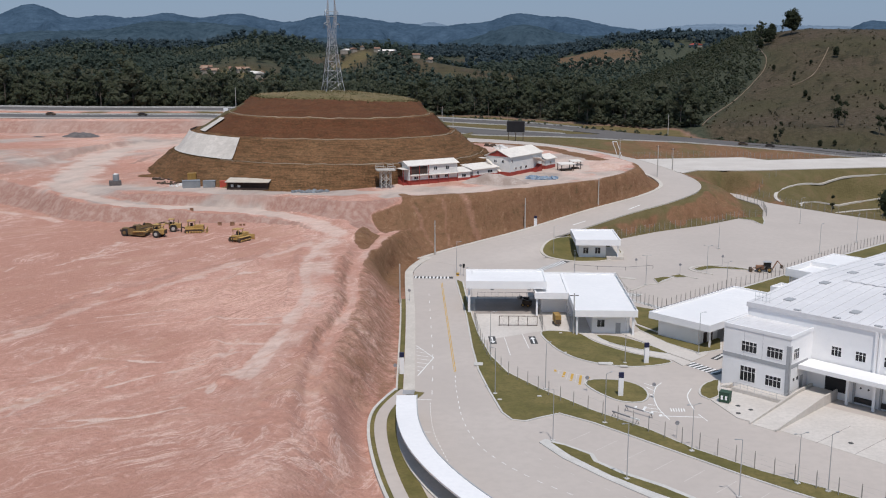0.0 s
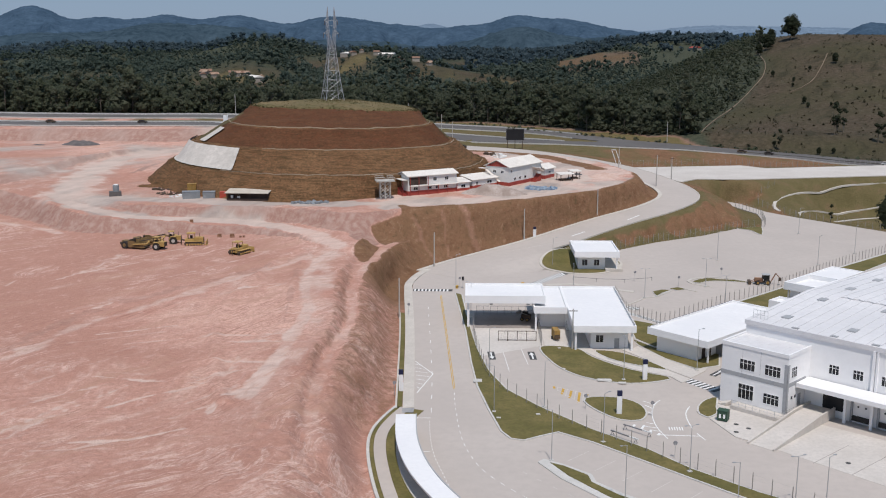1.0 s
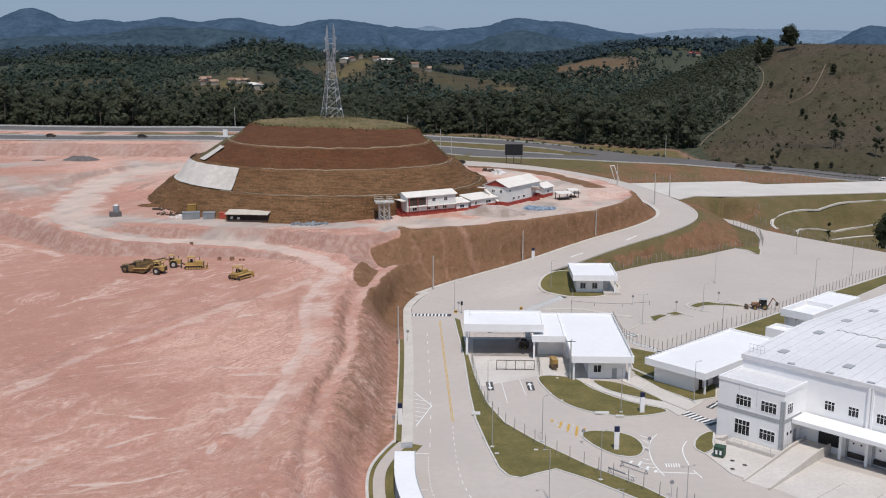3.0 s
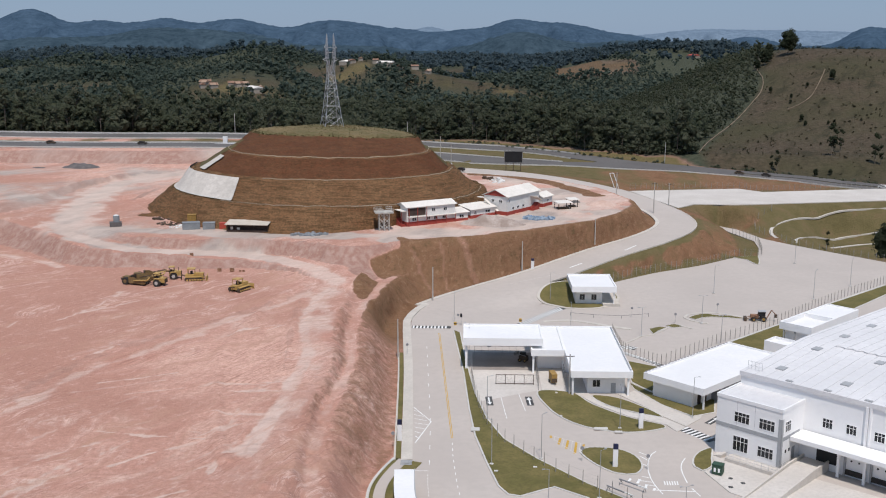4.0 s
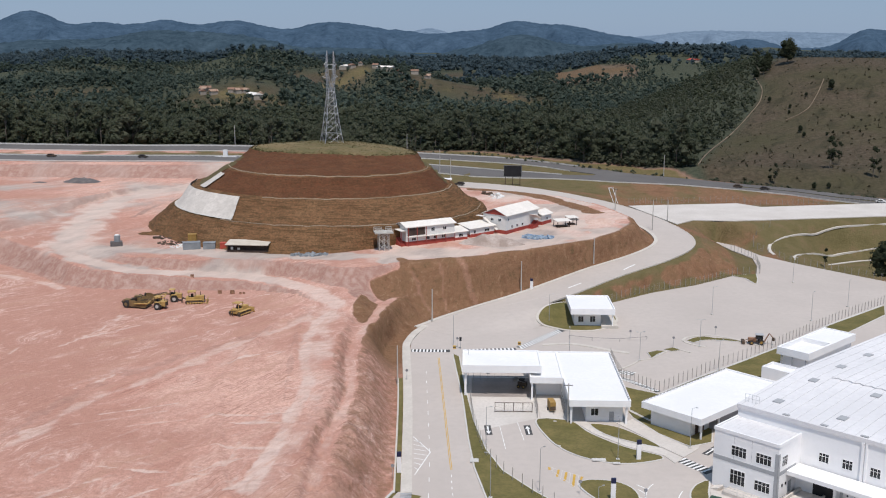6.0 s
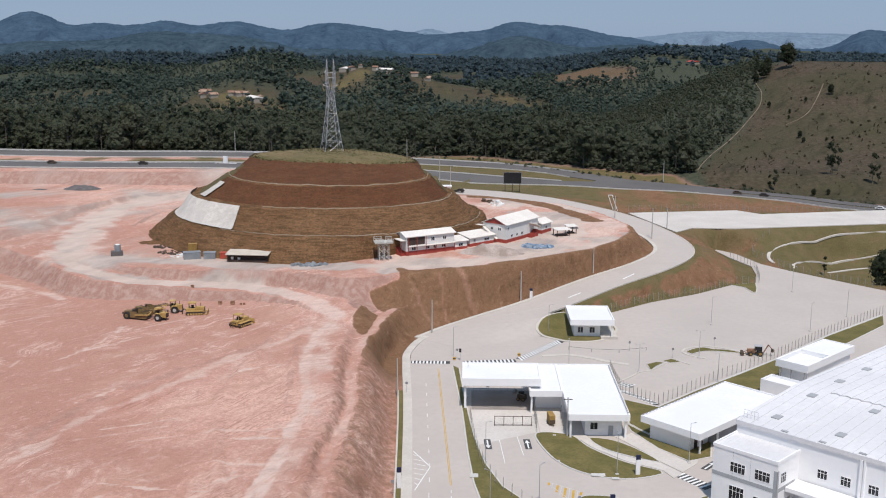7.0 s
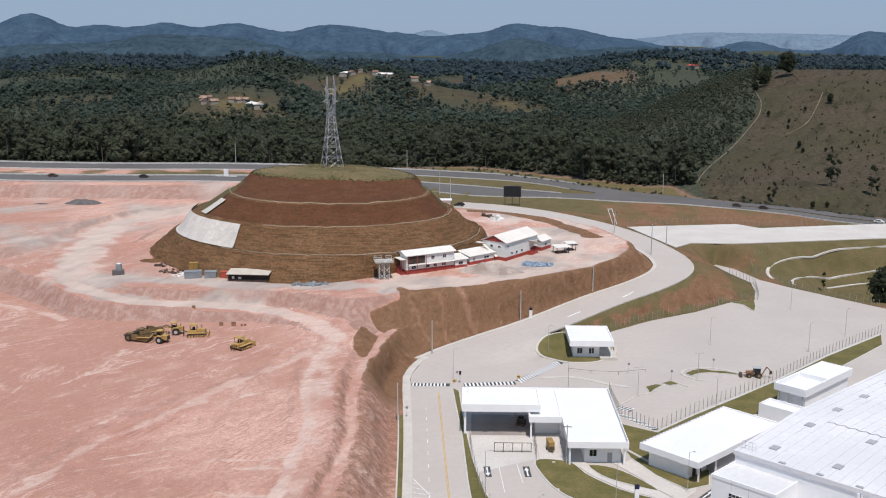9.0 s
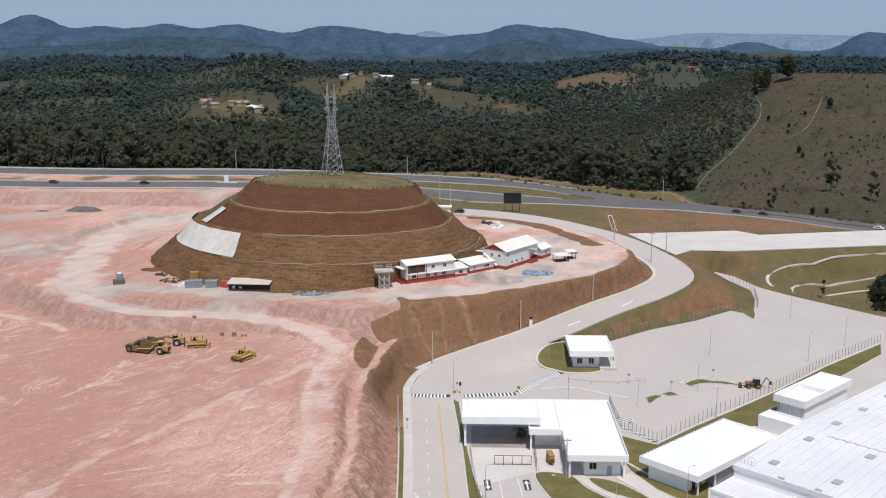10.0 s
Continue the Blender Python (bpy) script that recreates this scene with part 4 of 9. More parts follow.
for name, layers in (("zone", (dry, lawn, wild, woodland)), ("wear", (pale, gravel, np.maximum(0.85 * cut, red), 1 + 0 * pale))):
    att = ground.data.color_attributes.new(name, "FLOAT_COLOR", "POINT")
    rgba = np.ones((nx * ny, 4), np.float32)
    for k, lay in enumerate(layers):
        rgba[:, k] = np.clip(lay, 0, 1).ravel()
    att.data.foreach_set("color", rgba.ravel())


def land_at(x, y):
    return float(land(np.array([float(x)]), np.array([float(y)]))[0])

# ---- distant ridges ----
def ridge(name, dist, base, bumps, material, label, seed, rough=14):
    """A long wooded ridge with spurs: (bearing in thousandths, half width, height) for each summit."""
    u = np.linspace(-0.62, 0.62, 900)
    rows = []
    for s in np.concatenate([np.linspace(-0.17, 0.0, 22), [0.03, 0.07, 0.11]]):
        f = float(step(-0.19, 0.0, np.array(s))) if s <= 0 else 1 - s / 0.11
        x, y = u * dist * (1 + s), np.full(u.shape, dist * (1 + s)) - np.abs(u) * 60
        top = sum(h * np.exp(-((u * 1000 - c) / w) ** 2) for c, w, h in bumps) + base + fbm(u * dist, y * 0 + seed, 260, 5, seed) * rough
        spur = np.minimum((np.abs(fbm(x, y * 0.55, 190, 4, seed + 1)) - 0.5) * (top + 25) * 2.2 * f * (1 - f), 0.5 * (1 - f) * (top + 25))
        trees = np.abs(fbm(x, y, 22, 3, seed + 3)) * rough * 0.5
        rows.append(np.stack([x, y, -25 + (top + 25) * f + spur + trees], -1))
    v = np.array(rows)
    n = v.shape[1]
    i = np.arange(v.shape[0] * n).reshape(v.shape[0], n)
    q = np.stack([i[:-1, :-1], i[:-1, 1:], i[1:, 1:], i[1:, :-1]], -1).reshape(-1, 4)
    tagged(soup(name, v.reshape(-1, 3), q, material, True), label, "hills", kind="structure")


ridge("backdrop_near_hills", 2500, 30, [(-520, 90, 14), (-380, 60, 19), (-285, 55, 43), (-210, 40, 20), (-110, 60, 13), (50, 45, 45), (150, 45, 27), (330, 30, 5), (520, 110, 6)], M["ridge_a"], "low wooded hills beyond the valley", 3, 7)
ridge("backdrop_hills", 3500, 28, [(-570, 60, 101), (-480, 50, 69), (-410, 35, 103), (-350, 30, 59), (-290, 38, 74), (-220, 42, 71), (-130, 50, 74), (-60, 40, 41), (-5, 30, 38), (40, 28, 60), (90, 40, 61), (150, 40, 29), (260, 25, 28), (365, 22, 46), (410, 35, 46), (480, 60, 53), (560, 50, 38)], M["ridge_b"], "wooded hill range in the distance, blue haze in its colour", 11, 6)
ridge("backdrop_far_hills", 4500, 52, [(-550, 150, 5), (-250, 150, 9), (-37, 22, 37), (220, 45, 27), (290, 50, 23), (370, 60, 13), (470, 80, 15), (580, 80, 15)], M["ridge_c"], "hills on the horizon, pale blue haze in their colour", 23, 5)

# ---- paved ground ----
def slab(name, outline, z, material, label, thick=0.3):
    bm = bmesh.new()
    prism(bm, [tuple(p[:2]) for p in outline], z - thick, z)
    return structure(name, bm, material, label)


yard_outline = [(-8.2, 95), (-8.3, 148), (-9.4, 170), (-11.8, 217), (-14.3, 252), (-14.4, 261), (-12.3, 271), (-8, 281), (2, 288), (14, 286), (26, 291), (42, 301.5), (57, 315), (73.5, 326), (87, 338), (93, 340.5),
                (92.5, 328), (96, 340), (100, 354), (101.8, 367), (97.6, 381.5), (95.0, 395), (96.0, 396), (101.2, 389), (106.2, 371.2), (113.2, 360.5), (123, 348.2), (135.4, 333), (300, 182), (300, 95)]
slab("pavement", yard_outline, 0.0, M["concrete"], "pale grey concrete yard and roadway")
bm = bmesh.new()
up = road_line[(road_line[:, 2] > 0.25)]
up = np.vstack([[-9.0, 271.0, 0.004], up])
ribbon(bm, up, -6.9, 5.6, 0.012, 0.35)
structure("road", bm, M["concrete"], "pale concrete access road climbing round the mound")
bm = bmesh.new()
d_up = np.gradient(up[:, :2], axis=0)
d_up /= np.linalg.norm(d_up, axis=1)[:, None]
inner = spline([(-6.5, 262, 0.006), (2, 266, 0.008), (10, 269.5, 0.008), (17, 273, 0.008), (20.8, 276.9, 0.2), (19.6, 280.6, 0.85), (20.2, 284.3, 1.8), (22.3, 288.2, 2.75), (24.2, 290.2, 3.05)], 0.8)
rows = []
for i in range(12):
    f = i / 11
    a = up[i, :2] - np.array([-d_up[i, 1], d_up[i, 0]]) * 6.8
    b = inner[int((len(inner) - 1) * f)]
    strip = []
    for w in np.linspace(0, 1, 7):
        e = w * w * (3 - 2 * w)
        q = a * (1 - w) + b[:2] * w
        strip.append(bm.verts.new((q[0], q[1], (up[i, 2] + 0.016) * (1 - e) + b[2] * e)))
    rows.append(strip)
for r, q in zip(rows, rows[1:]):
    for k in range(6):
        bm.faces.new((r[k], r[k + 1], q[k + 1], q[k]))
structure("road_apron", bm, M["concrete"], "pale concrete apron where the road leaves the yard")
bm = bmesh.new()
ribbon(bm, up, 5.6, 6.9, 0.12, 0.45)
structure("pavement_edge", bm, M["footway"], "pale concrete footway along the climbing road")
bm = bmesh.new()
ribbon(bm, up[11:], -7.15, -6.9, 0.1, 0.45)
structure("pavement_edge", bm, M["footway"], "narrow pale kerb along the climbing road")
hs = road_scale(highway_line[:, 0])
hx = highway_line[:, 0]
far_out, near_out = 21 * hs, -21 * hs
far_in = np.interp(hx, [-120, 7, 21, 35, 48, 61, 126, 160, 300], [10, 17.5, 18, 14, 6.5, 2.5, 1.2, 1.2, 4])
near_in = np.interp(hx, [-120, 7, 21, 35, 48, 61, 126, 160, 300], [-12, -9.5, -9.5, -9, -9.5, -2.5, -1.2, -1.2, -4])
for w0, w1 in ((far_in, far_out), (near_out, near_in)):
    bm = bmesh.new()
    ribbon(bm, highway_line, w0, w1, 0.02, 0.4)
    structure("highway", bm, M["asphalt"], "weathered grey asphalt carriageway of the highway")
mid = (hx > 55) & (hx < 128)
bm = bmesh.new()
ribbon(bm, highway_line[mid], near_in[mid], far_in[mid], 0.016, 0.4)
structure("highway_junction", bm, M["asphalt"], "grey asphalt between the carriageways at the junction")
slim_kerb = np.where(hx < -40, 0.4, 0.15)
for w, hgt, keep in ((far_out, 0.6, hx < 60), (far_in - 0.4, 0.2, hx < 56), (near_in, 0.45, hx < 56), (near_out - 0.4, 0.2, hx < 700)):
    bm = bmesh.new()
    ribbon(bm, highway_line[keep], w[keep], w[keep] + slim_kerb[keep], hgt, hgt + 0.3)
    structure("highway_kerb", bm, M["kerb"], "white kerb along the highway")
left_part = hx < -60
for w in (far_in + 1.2, far_out - 1.0, near_out + 1.0, near_in - 1.2):
    bm = bmesh.new()
    ribbon(bm, highway_line[left_part], w[left_part], w[left_part] + 0.2, 0.032, 0.02)
    structure("highway_line", bm, M["paint_white"], "white edge line of the highway")
slab("lot_pavement", WHITE_LOT, 8.0, M["concrete_warm"], "pale empty concrete lot beside the access road")


def basin_path(pts, label):
    ln = spline(pts, 2.0)
    bm = bmesh.new()
    ribbon(bm, np.column_stack([ln[:, :2], land(ln[:, 0], ln[:, 1])]), -0.6, 0.6, 0.15, 0.6)
    structure("footpath", bm, M["footway"], label)


basin_path([(111.4, 372.9), (111.0, 377), (111.8, 381.5), (114.5, 385.6), (123.5, 391.9), (132, 396.8), (140, 400.6), (155.3, 403.3), (190, 408)], "pale concrete drain path round the basin")
basin_path([(116.6, 367), (119, 374), (124, 380.5), (132, 388.5), (140, 394), (152.4, 396), (175, 399)], "pale concrete drain path on the basin's slope")
basin_path([(133.1, 378.9), (144.9, 385.2), (156, 389)], "pale concrete drain path low in the basin")

# ---- lawn islands, footways and markings ----
def inset(outline, d):
    p = np.array(outline, float)
    area = np.sum(p[:, 0] * np.roll(p[:, 1], -1) - np.roll(p[:, 0], -1) * p[:, 1])
    t = np.roll(p, -1, 0) - np.roll(p, 1, 0)
    t /= np.linalg.norm(t, axis=1)[:, None] + 1e-9
    nrm = np.stack([-t[:, 1], t[:, 0]], 1) * (1 if area > 0 else -1)
    return p + nrm * d


def island(name, pts, label, kerb=0.32, smooth=True, h=0.16):
    line = spline(pts, 1.2, True)[:, :2] if smooth else np.array(pts, float)
    bm = bmesh.new()
    prism(bm, [tuple(q) for q in line], -0.05, h)
    structure("kerb", bm, M["kerb"], "pale concrete kerb round a lawn")
    bm = bmesh.new()
    prism(bm, [tuple(q) for q in inset(line, kerb)], 0.02, h + 0.05)
    return structure(name, bm, M["grass"], label)


def flat(name, outline, material, label, z=0.02, h=0.1):
    bm = bmesh.new()
    prism(bm, outline, z - h, z)
    return structure(name, bm, material, label)


VERGE_A = [(-3.6, 250.1), (-2.2, 233), (-0.9, 217.5), (0.3, 195.1), (1.4, 181.3), (3.3, 169.3), (5.1, 159.7), (6.6, 156.5), (8.8, 155.8), (11.5, 157.6), (14.4, 159.4), (19.4, 155.4), (26.9, 147.6), (36.9, 137.1), (43, 131.1), (58, 118)]
VERGE_B = [(61, 121), (54.1, 127.5), (47.3, 132.9), (41, 137.8), (33.2, 145.6), (27.9, 153), (20.1, 161.1), (12.5, 171), (7, 179.9), (4.1, 189.8), (1.8, 204.8), (0.6, 218), (-0.4, 230), (-1.6, 248.3)]
island("lawn_verge", VERGE_A + VERGE_B, "mown lawn verge between road and fence", smooth=False)
island("lawn_island", [(20, 174.2), (21.8, 176.3), (26.7, 175.9), (29.7, 172.9), (30.3, 168.4), (28.6, 165), (25.2, 165.2), (21.9, 169.2)], "oval lawn island with a sign totem")
island("lawn_entrance", [(14.6, 205.9), (21.7, 205.3), (25.2, 198.6), (31, 191.8), (37.5, 187.4), (36, 185.2), (29.9, 183.5), (23.9, 185.2), (19.1, 189.5), (15.9, 196.6)], "curved lawn in front of the gatehouse")
island("lawn_strip", [(25.4, 203.6), (30.5, 202.5), (35.2, 197.1), (37.9, 191.6), (32.6, 194.2), (27.8, 198)], "narrow lawn between the footpaths")
flat("lawn_annex_kerb", [(34.8, 211.9), (35.2, 227.6), (42.800000000000004, 222.7), (50.0, 221.0), (38.2, 206.2)], M["kerb"], "pale kerb of the lawn behind the annex", 0.14, 0.2)
flat("lawn_annex", [(35.1, 212.2), (35.5, 227.1), (42.6, 222.2), (49.5, 221.0), (38.2, 206.7)], M["grass"], "lawn behind the annex", 0.19, 0.1)
island("lawn_annex_front", [(34.7, 211.6), (38.0, 206), (44.6, 198.6), (50.5, 203), (48.6, 194.5), (43.6, 192.2), (38.6, 198.6), (34.6, 207.8)], "lawn beside the annex", smooth=False)
island("lawn_hall_corner", [(39.3, 171.5), (41.2, 175), (44.0, 176.8), (42.8, 171.5), (42.2, 168.5), (40, 166.6), (38.9, 168.3)], "small lawn at the warehouse corner")
flat("island_kerb", [(10.4, 147.4), (11.4, 148.6), (14.4, 146.6), (18.0, 143.2), (18.4, 140.6), (21.6, 136.9), (26.4, 132.8), (32.5, 126), (29.5, 123.5), (23.5, 129.2), (18.6, 134.8), (13.4, 141.6)], M["kerb"], "wide pale kerb of the long island", 0.16, 0.2)
flat("lawn_low_island", [(12.2, 147.2), (14.2, 146.0), (17.4, 142.8), (17.7, 140.4), (21.0, 136.3), (25.8, 132.2), (31.6, 125.8), (30.6, 125.0), (24.4, 130.6), (19.6, 135.6), (14.6, 142.4)], M["grass"], "long narrow lawn island by the parking bays", 0.2, 0.1)
def banked_lawn():
    """The kiosk's lawn: level in front, rising with the road at its back."""
    line = spline([(22.1, 288.1, 2.75), (19.9, 284.3, 1.85), (19.3, 280.6, 0.95), (20.6, 276.9, 0.42), (23.6, 274.5, 0.2), (27.2, 272.2, 0.16), (31.6, 271.8, 0.16), (36, 273, 0.16), (40.5, 277.8, 0.16), (42.6, 284.9, 0.16),
                   (41, 290, 0.4), (36, 293, 1.3), (30, 293.4, 2.5), (26, 291.2, 3.0)], 1.0, True)
    mid = np.array([30.5, 282.5])
    for name, shrink, dz, mat, lab in (("kerb", 0.0, 0.0, M["footway"], "pale concrete kerb round the kiosk's lawn"), ("lawn_kiosk", 0.75, 0.05, M["grass"], "rounded lawn under the guard kiosk")):
        bm = bmesh.new()
        ring = []
        for x, y, z in line:
            d = mid - (x, y)
            d = d / np.linalg.norm(d) * shrink
            ring.append(bm.verts.new((x + d[0], y + d[1], z + dz)))
        low = [bm.verts.new((v.co.x, v.co.y, -0.3)) for v in ring]
        c = bm.verts.new((mid[0], mid[1], 0.6 + dz))
        for k in range(len(ring)):
            n = (k + 1) % len(ring)
            bm.faces.new((ring[k], ring[n], c))
            bm.faces.new((ring[k], low[k], low[n], ring[n]))
        bmesh.ops.recalc_face_normals(bm, faces=bm.faces)
        structure(name, bm, mat, lab)


banked_lawn()
island("lawn_lot", [(57.5, 263.6), (60.2, 266.6), (63.0, 267.7), (65.3, 266.3), (68.7, 265.8), (72.0, 263.0), (67.4, 264.1), (63.8, 264.6), (61.0, 263.7), (58.9, 262.0)], "thin hooked lawn island in the lot", 0.2)
island("lawn_lot_corner", [(45.4, 252.9), (48.2, 254.9), (50.1, 254.2), (47.6, 251.2), (45.7, 248.5)], "small lawn wedge in the lot", 0.2, smooth=False)
island("lawn_lot_corner", [(50.1, 255.9), (52.7, 257.6), (54.2, 255.1), (51.7, 254.2)], "small lawn wedge in the lot", 0.2, smooth=False)
for pts, w in (([(56.6, 264.2), (57.8, 266.4), (60.2, 268.1), (64.5, 269.1), (68.7, 267.1), (72.5, 263.9), (75.8, 259.1)], 0.75), ([(56.6, 264.2), (57.3, 261.8), (59.6, 259.6), (61.4, 258.5)], 0.7), ([(36.3, 239.2), (40.0, 243.2), (42.8, 246.9), (45.6, 248.2), (49.6, 253.2), (53.0, 257.6), (54.5, 255.7), (56.4, 253.5)], 0.45)):
    bm = bmesh.new()
    ribbon(bm, spline(pts, 1.0), -w / 2, w / 2, 0.13, 0.25)
    structure("kerb", bm, M["footway"], "pale concrete kerb in the lot")
flat("lawn_strip_kerb", [(43.4, 223.3), (53.9, 234.2), (67.3, 247.0), (80.2, 259.5), (100.3, 281.0), (123.1, 302.5), (119.1, 290.4), (102.3, 272.2), (83.9, 252.9), (75.6, 241.5), (68.9, 234.0), (60.0, 229.6), (52.6, 225.4), (43.7, 219.7)], M["kerb"], "pale kerb of the lawn strip", 0.13, 0.2)
flat("lawn_fence_strip", [(43.5, 222.6), (53.9, 233.3), (67.4, 246.0), (80.2, 258.5), (100.2, 279.8), (123.0, 301.2), (119.5, 291.4), (102.6, 273.0), (84.1, 253.7), (75.8, 242.2), (69.0, 234.6), (60.1, 230.2), (52.7, 226.0), (43.8, 220.3)], M["grass"], "lawn strip behind the lot fence", 0.2, 0.1)
island("lawn_lot_end", [(87.5, 338.5), (92.6, 340.6), (96.5, 341.5), (95, 334), (93.2, 328.2), (92, 328.5), (91, 335)], "wedge of lawn at the end of the lot", smooth=False)


flat("footpath", [(22.0, 205.2), (25.0, 205.2), (25.3, 203.9), (27.6, 197.8), (32.4, 193.9), (38.0, 191.3), (41.2, 186.6), (39.2, 184.2), (37.8, 187.8), (31.2, 192.2), (25.6, 198.6), (22.3, 205.0)], M["concrete_warm"], "pale concrete footpath through the lawns", 0.13, 0.16)
flat("footpath", [(30.7, 205), (33.6, 205.6), (34.8, 207), (38.8, 198.4), (43.4, 192), (46, 198.4), (47.2, 197.8), (45, 191.2), (41.4, 187), (38.3, 191.6), (35.4, 197.3)], M["concrete_warm"], "pale concrete footpath to the warehouse", 0.128, 0.16)
flat("patio", [(40.2, 166.4), (42.5, 168.3), (43.2, 173.4), (53.2, 165.4), (49.5, 161), (45.9, 155.2), (42.6, 158.2)], M["concrete_warm"], "pale concrete apron in front of the offices", 0.14, 0.16)
flat("dock_apron", [(46.4, 154.8), (49.8, 161), (54.5, 167.2), (100, 128.5), (88, 114), (60, 139.8)], M["concrete_warm"], "cream concrete loading apron", 0.03, 0.06)
flat("patio", [(15.6, 204.6), (21.4, 203.6), (24.7, 206), (24.7, 218.4), (21, 221.4), (15.6, 221.4)], M["concrete_warm"], "pale paved floor beside the gate office", 0.03, 0.06)
flat("truck_lane", [(1.2, 219.8), (15.2, 219.8), (15.2, 232.6), (1.2, 232.6)], M["asphalt_dark"], "dark paving under the truck canopy", 0.012, 0.04)
flat("truck_lane_apron", [(1.4, 199), (15.4, 207), (15.2, 219.7), (1.2, 219.7)], M["concrete_warm"], "pale concrete lanes before the gate", 0.01, 0.04)
# footway along the road, and the path and lawns behind the shelter
edge = spline([(-8.1, 95), (-8.4, 150), (-9.4, 170), (-11.8, 217), (-14.2, 252), (-14.3, 261), (-12.2, 271), (-8.2, 280)], 3.0)
bm = bmesh.new()
ribbon(bm, edge[edge[:, 1] > 168], 0.0, 2.0, 0.14, 0.4)
structure("pavement", bm, M["footway"], "pale footway along the road")
bm = bmesh.new()
low_edge = edge[(edge[:, 1] > 168) & (edge[:, 1] < 232)]
ribbon(bm, low_edge, 2.05, 2.95, 0.1, 0.4)
structure("lawn_footway", bm, M["grass"], "grass strip beside the footway")
bm = bmesh.new()
ribbon(bm, low_edge, 2.97, 3.3, 0.16, 0.45)
structure("kerb", bm, M["footway"], "pale kerb at the foot of the slope")
back = spline([(-1, 100), (-6, 118), (-9.8, 131), (-12.3, 142), (-13.8, 152), (-13.9, 159), (-12.6, 165), (-10.9, 170)], 1.5)
for name, w0, w1, z, mat, lab in (("footpath", -0.95, 0.95, 0.12, "concrete", "grey concrete path behind the shelter"), ("lawn_path", 0.97, 1.6, 0.1, "grass", "narrow lawn beside the path"), ("kerb", 1.62, 2.1, 0.18, "kerb", "pale kerb at the foot of the slope"),
                                  ("lawn_path", -3.4, -0.97, 0.06, "grass", "narrow lawn beside the path")):
    bm = bmesh.new()
    ribbon(bm, back, w0, w1, z, 0.5)
    structure(name, bm, M[mat], lab)


def stripes(name, quads, material, label, z=0.006):
    """Painted bars: (x, y) of one end's middle, of the other's, and the width."""
    bm = bmesh.new()
    for (ax, ay), (bx, by), w in quads:
        d = Vector((bx - ax, by - ay))
        n = Vector((-d.y, d.x)).normalized() * (w / 2)
        bm.faces.new([bm.verts.new((p[0] + s * n.x, p[1] + s * n.y, z)) for p, s in (((ax, ay), 1), ((ax, ay), -1), ((bx, by), -1), ((bx, by), 1))])
    ob = structure(name, bm, material, label)
    for p in ob.data.polygons:
        if p.normal.z < 0:
            p.flip()
    return ob


def zebra(a, b, width, pitch, label, lean=0.0, dark=True):
    """A crossing from a to b: white bars on a black band."""
    a, b = Vector(a), Vector(b)
    n = int((b - a).length / pitch)
    u = (b - a).normalized()
    v = Vector((-u.y, u.x)) * (width / 2) + u * lean
    if dark:
        stripes("crossing_ground", [(tuple(a), tuple(b), width)], M["paint_black"], "black painted band of a crossing", 0.006)
    stripes("crossing", [(tuple(a + u * (k + 0.5) * pitch - v), tuple(a + u * (k + 0.5) * pitch + v), pitch * 0.5) for k in range(n)], M["paint_white"], label, 0.011)


zebra((-14.0, 253.3), (-4.2, 253.2), 2.2, 0.9, "white zebra bars across the road")
zebra((-0.6, 253.4), (12.6, 255.2), 2.4, 1.0, "white zebra bars behind the gatehouse")
zebra((13.6, 256.4), (25.6, 273.0), 2.4, 1.1, "white slanting bars beside the kiosk lawn", 0.9, False)
stripes("crossing_ground", [((13.6, 256.4), (25.6, 273.0), 2.5)], M["paint_black"], "dark band under slanting bars", 0.005)
zebra((40.4, 186.4), (45.0, 180.2), 2.6, 1.0, "white zebra bars by the warehouse corner")
zebra((36.1, 233.7), (43.2, 224.1), 1.6, 0.95, "white slanting bars beside the lot fence", 0.4)
zebra((36.0, 238.0), (39.6, 236.5), 2.6, 0.95, "white slanting bars in the lot's corner", 0.6)


def dashes(name, pts, w, on, off, material, label):
    line = spline(pts, 0.5)
    s = np.concatenate([[0], np.cumsum(np.linalg.norm(np.diff(line[:, :2], axis=0), axis=1))])
    q = []
    k = 0.0
    while k < s[-1]:
        p = [(np.interp(t, s, line[:, 0]), np.interp(t, s, line[:, 1])) for t in (k, min(k + on, s[-1]))]
        if p[0] != p[1]:
            q.append((p[0], p[1], w))
        k += on + off
    stripes(name, q, material, label)


dashes("lane_line", [(-9.6, 237), (-7.6, 200.6), (-6.9, 186.1), (-6.4, 168)], 0.12, 2.0, 4.7, M["paint_white"], "white dashes of the lane")
dashes("lane_line", [(-6.5, 164), (-6.2, 158), (-5.3, 150), (-3.4, 141.5), (-1.6, 134), (1, 126)], 0.12, 0.6, 0.7, M["paint_white"], "short white dashes along the bus bay")
dashes("lane_line", [(-2.6, 178), (-2.3, 170.6), (-1, 156.1), (1.6, 145.8), (5.5, 138.8), (10, 133.2), (16, 127.5)], 0.11, 1.1, 1.5, M["paint_white"], "white dashes along the road's middle")
dashes("lane_line", [(8, 144), (12, 139), (18, 132), (24, 126)], 0.11, 0.9, 2.3, M["paint_faint"], "faint white dashes of a side lane")
for dx in (0.0, 0.28):
    dashes("centre_line", [(-7.1 + dx, 248), (-4.8 + dx, 214), (-2.8 + dx, 180)], 0.13, 68, 1, M["paint_yellow"], "yellow double line in the road's middle")
dashes("kerb_line", [(-9.0, 166), (-8.6, 154)], 0.2, 20, 1, M["paint_yellow"], "yellow line at the shelter's kerb")
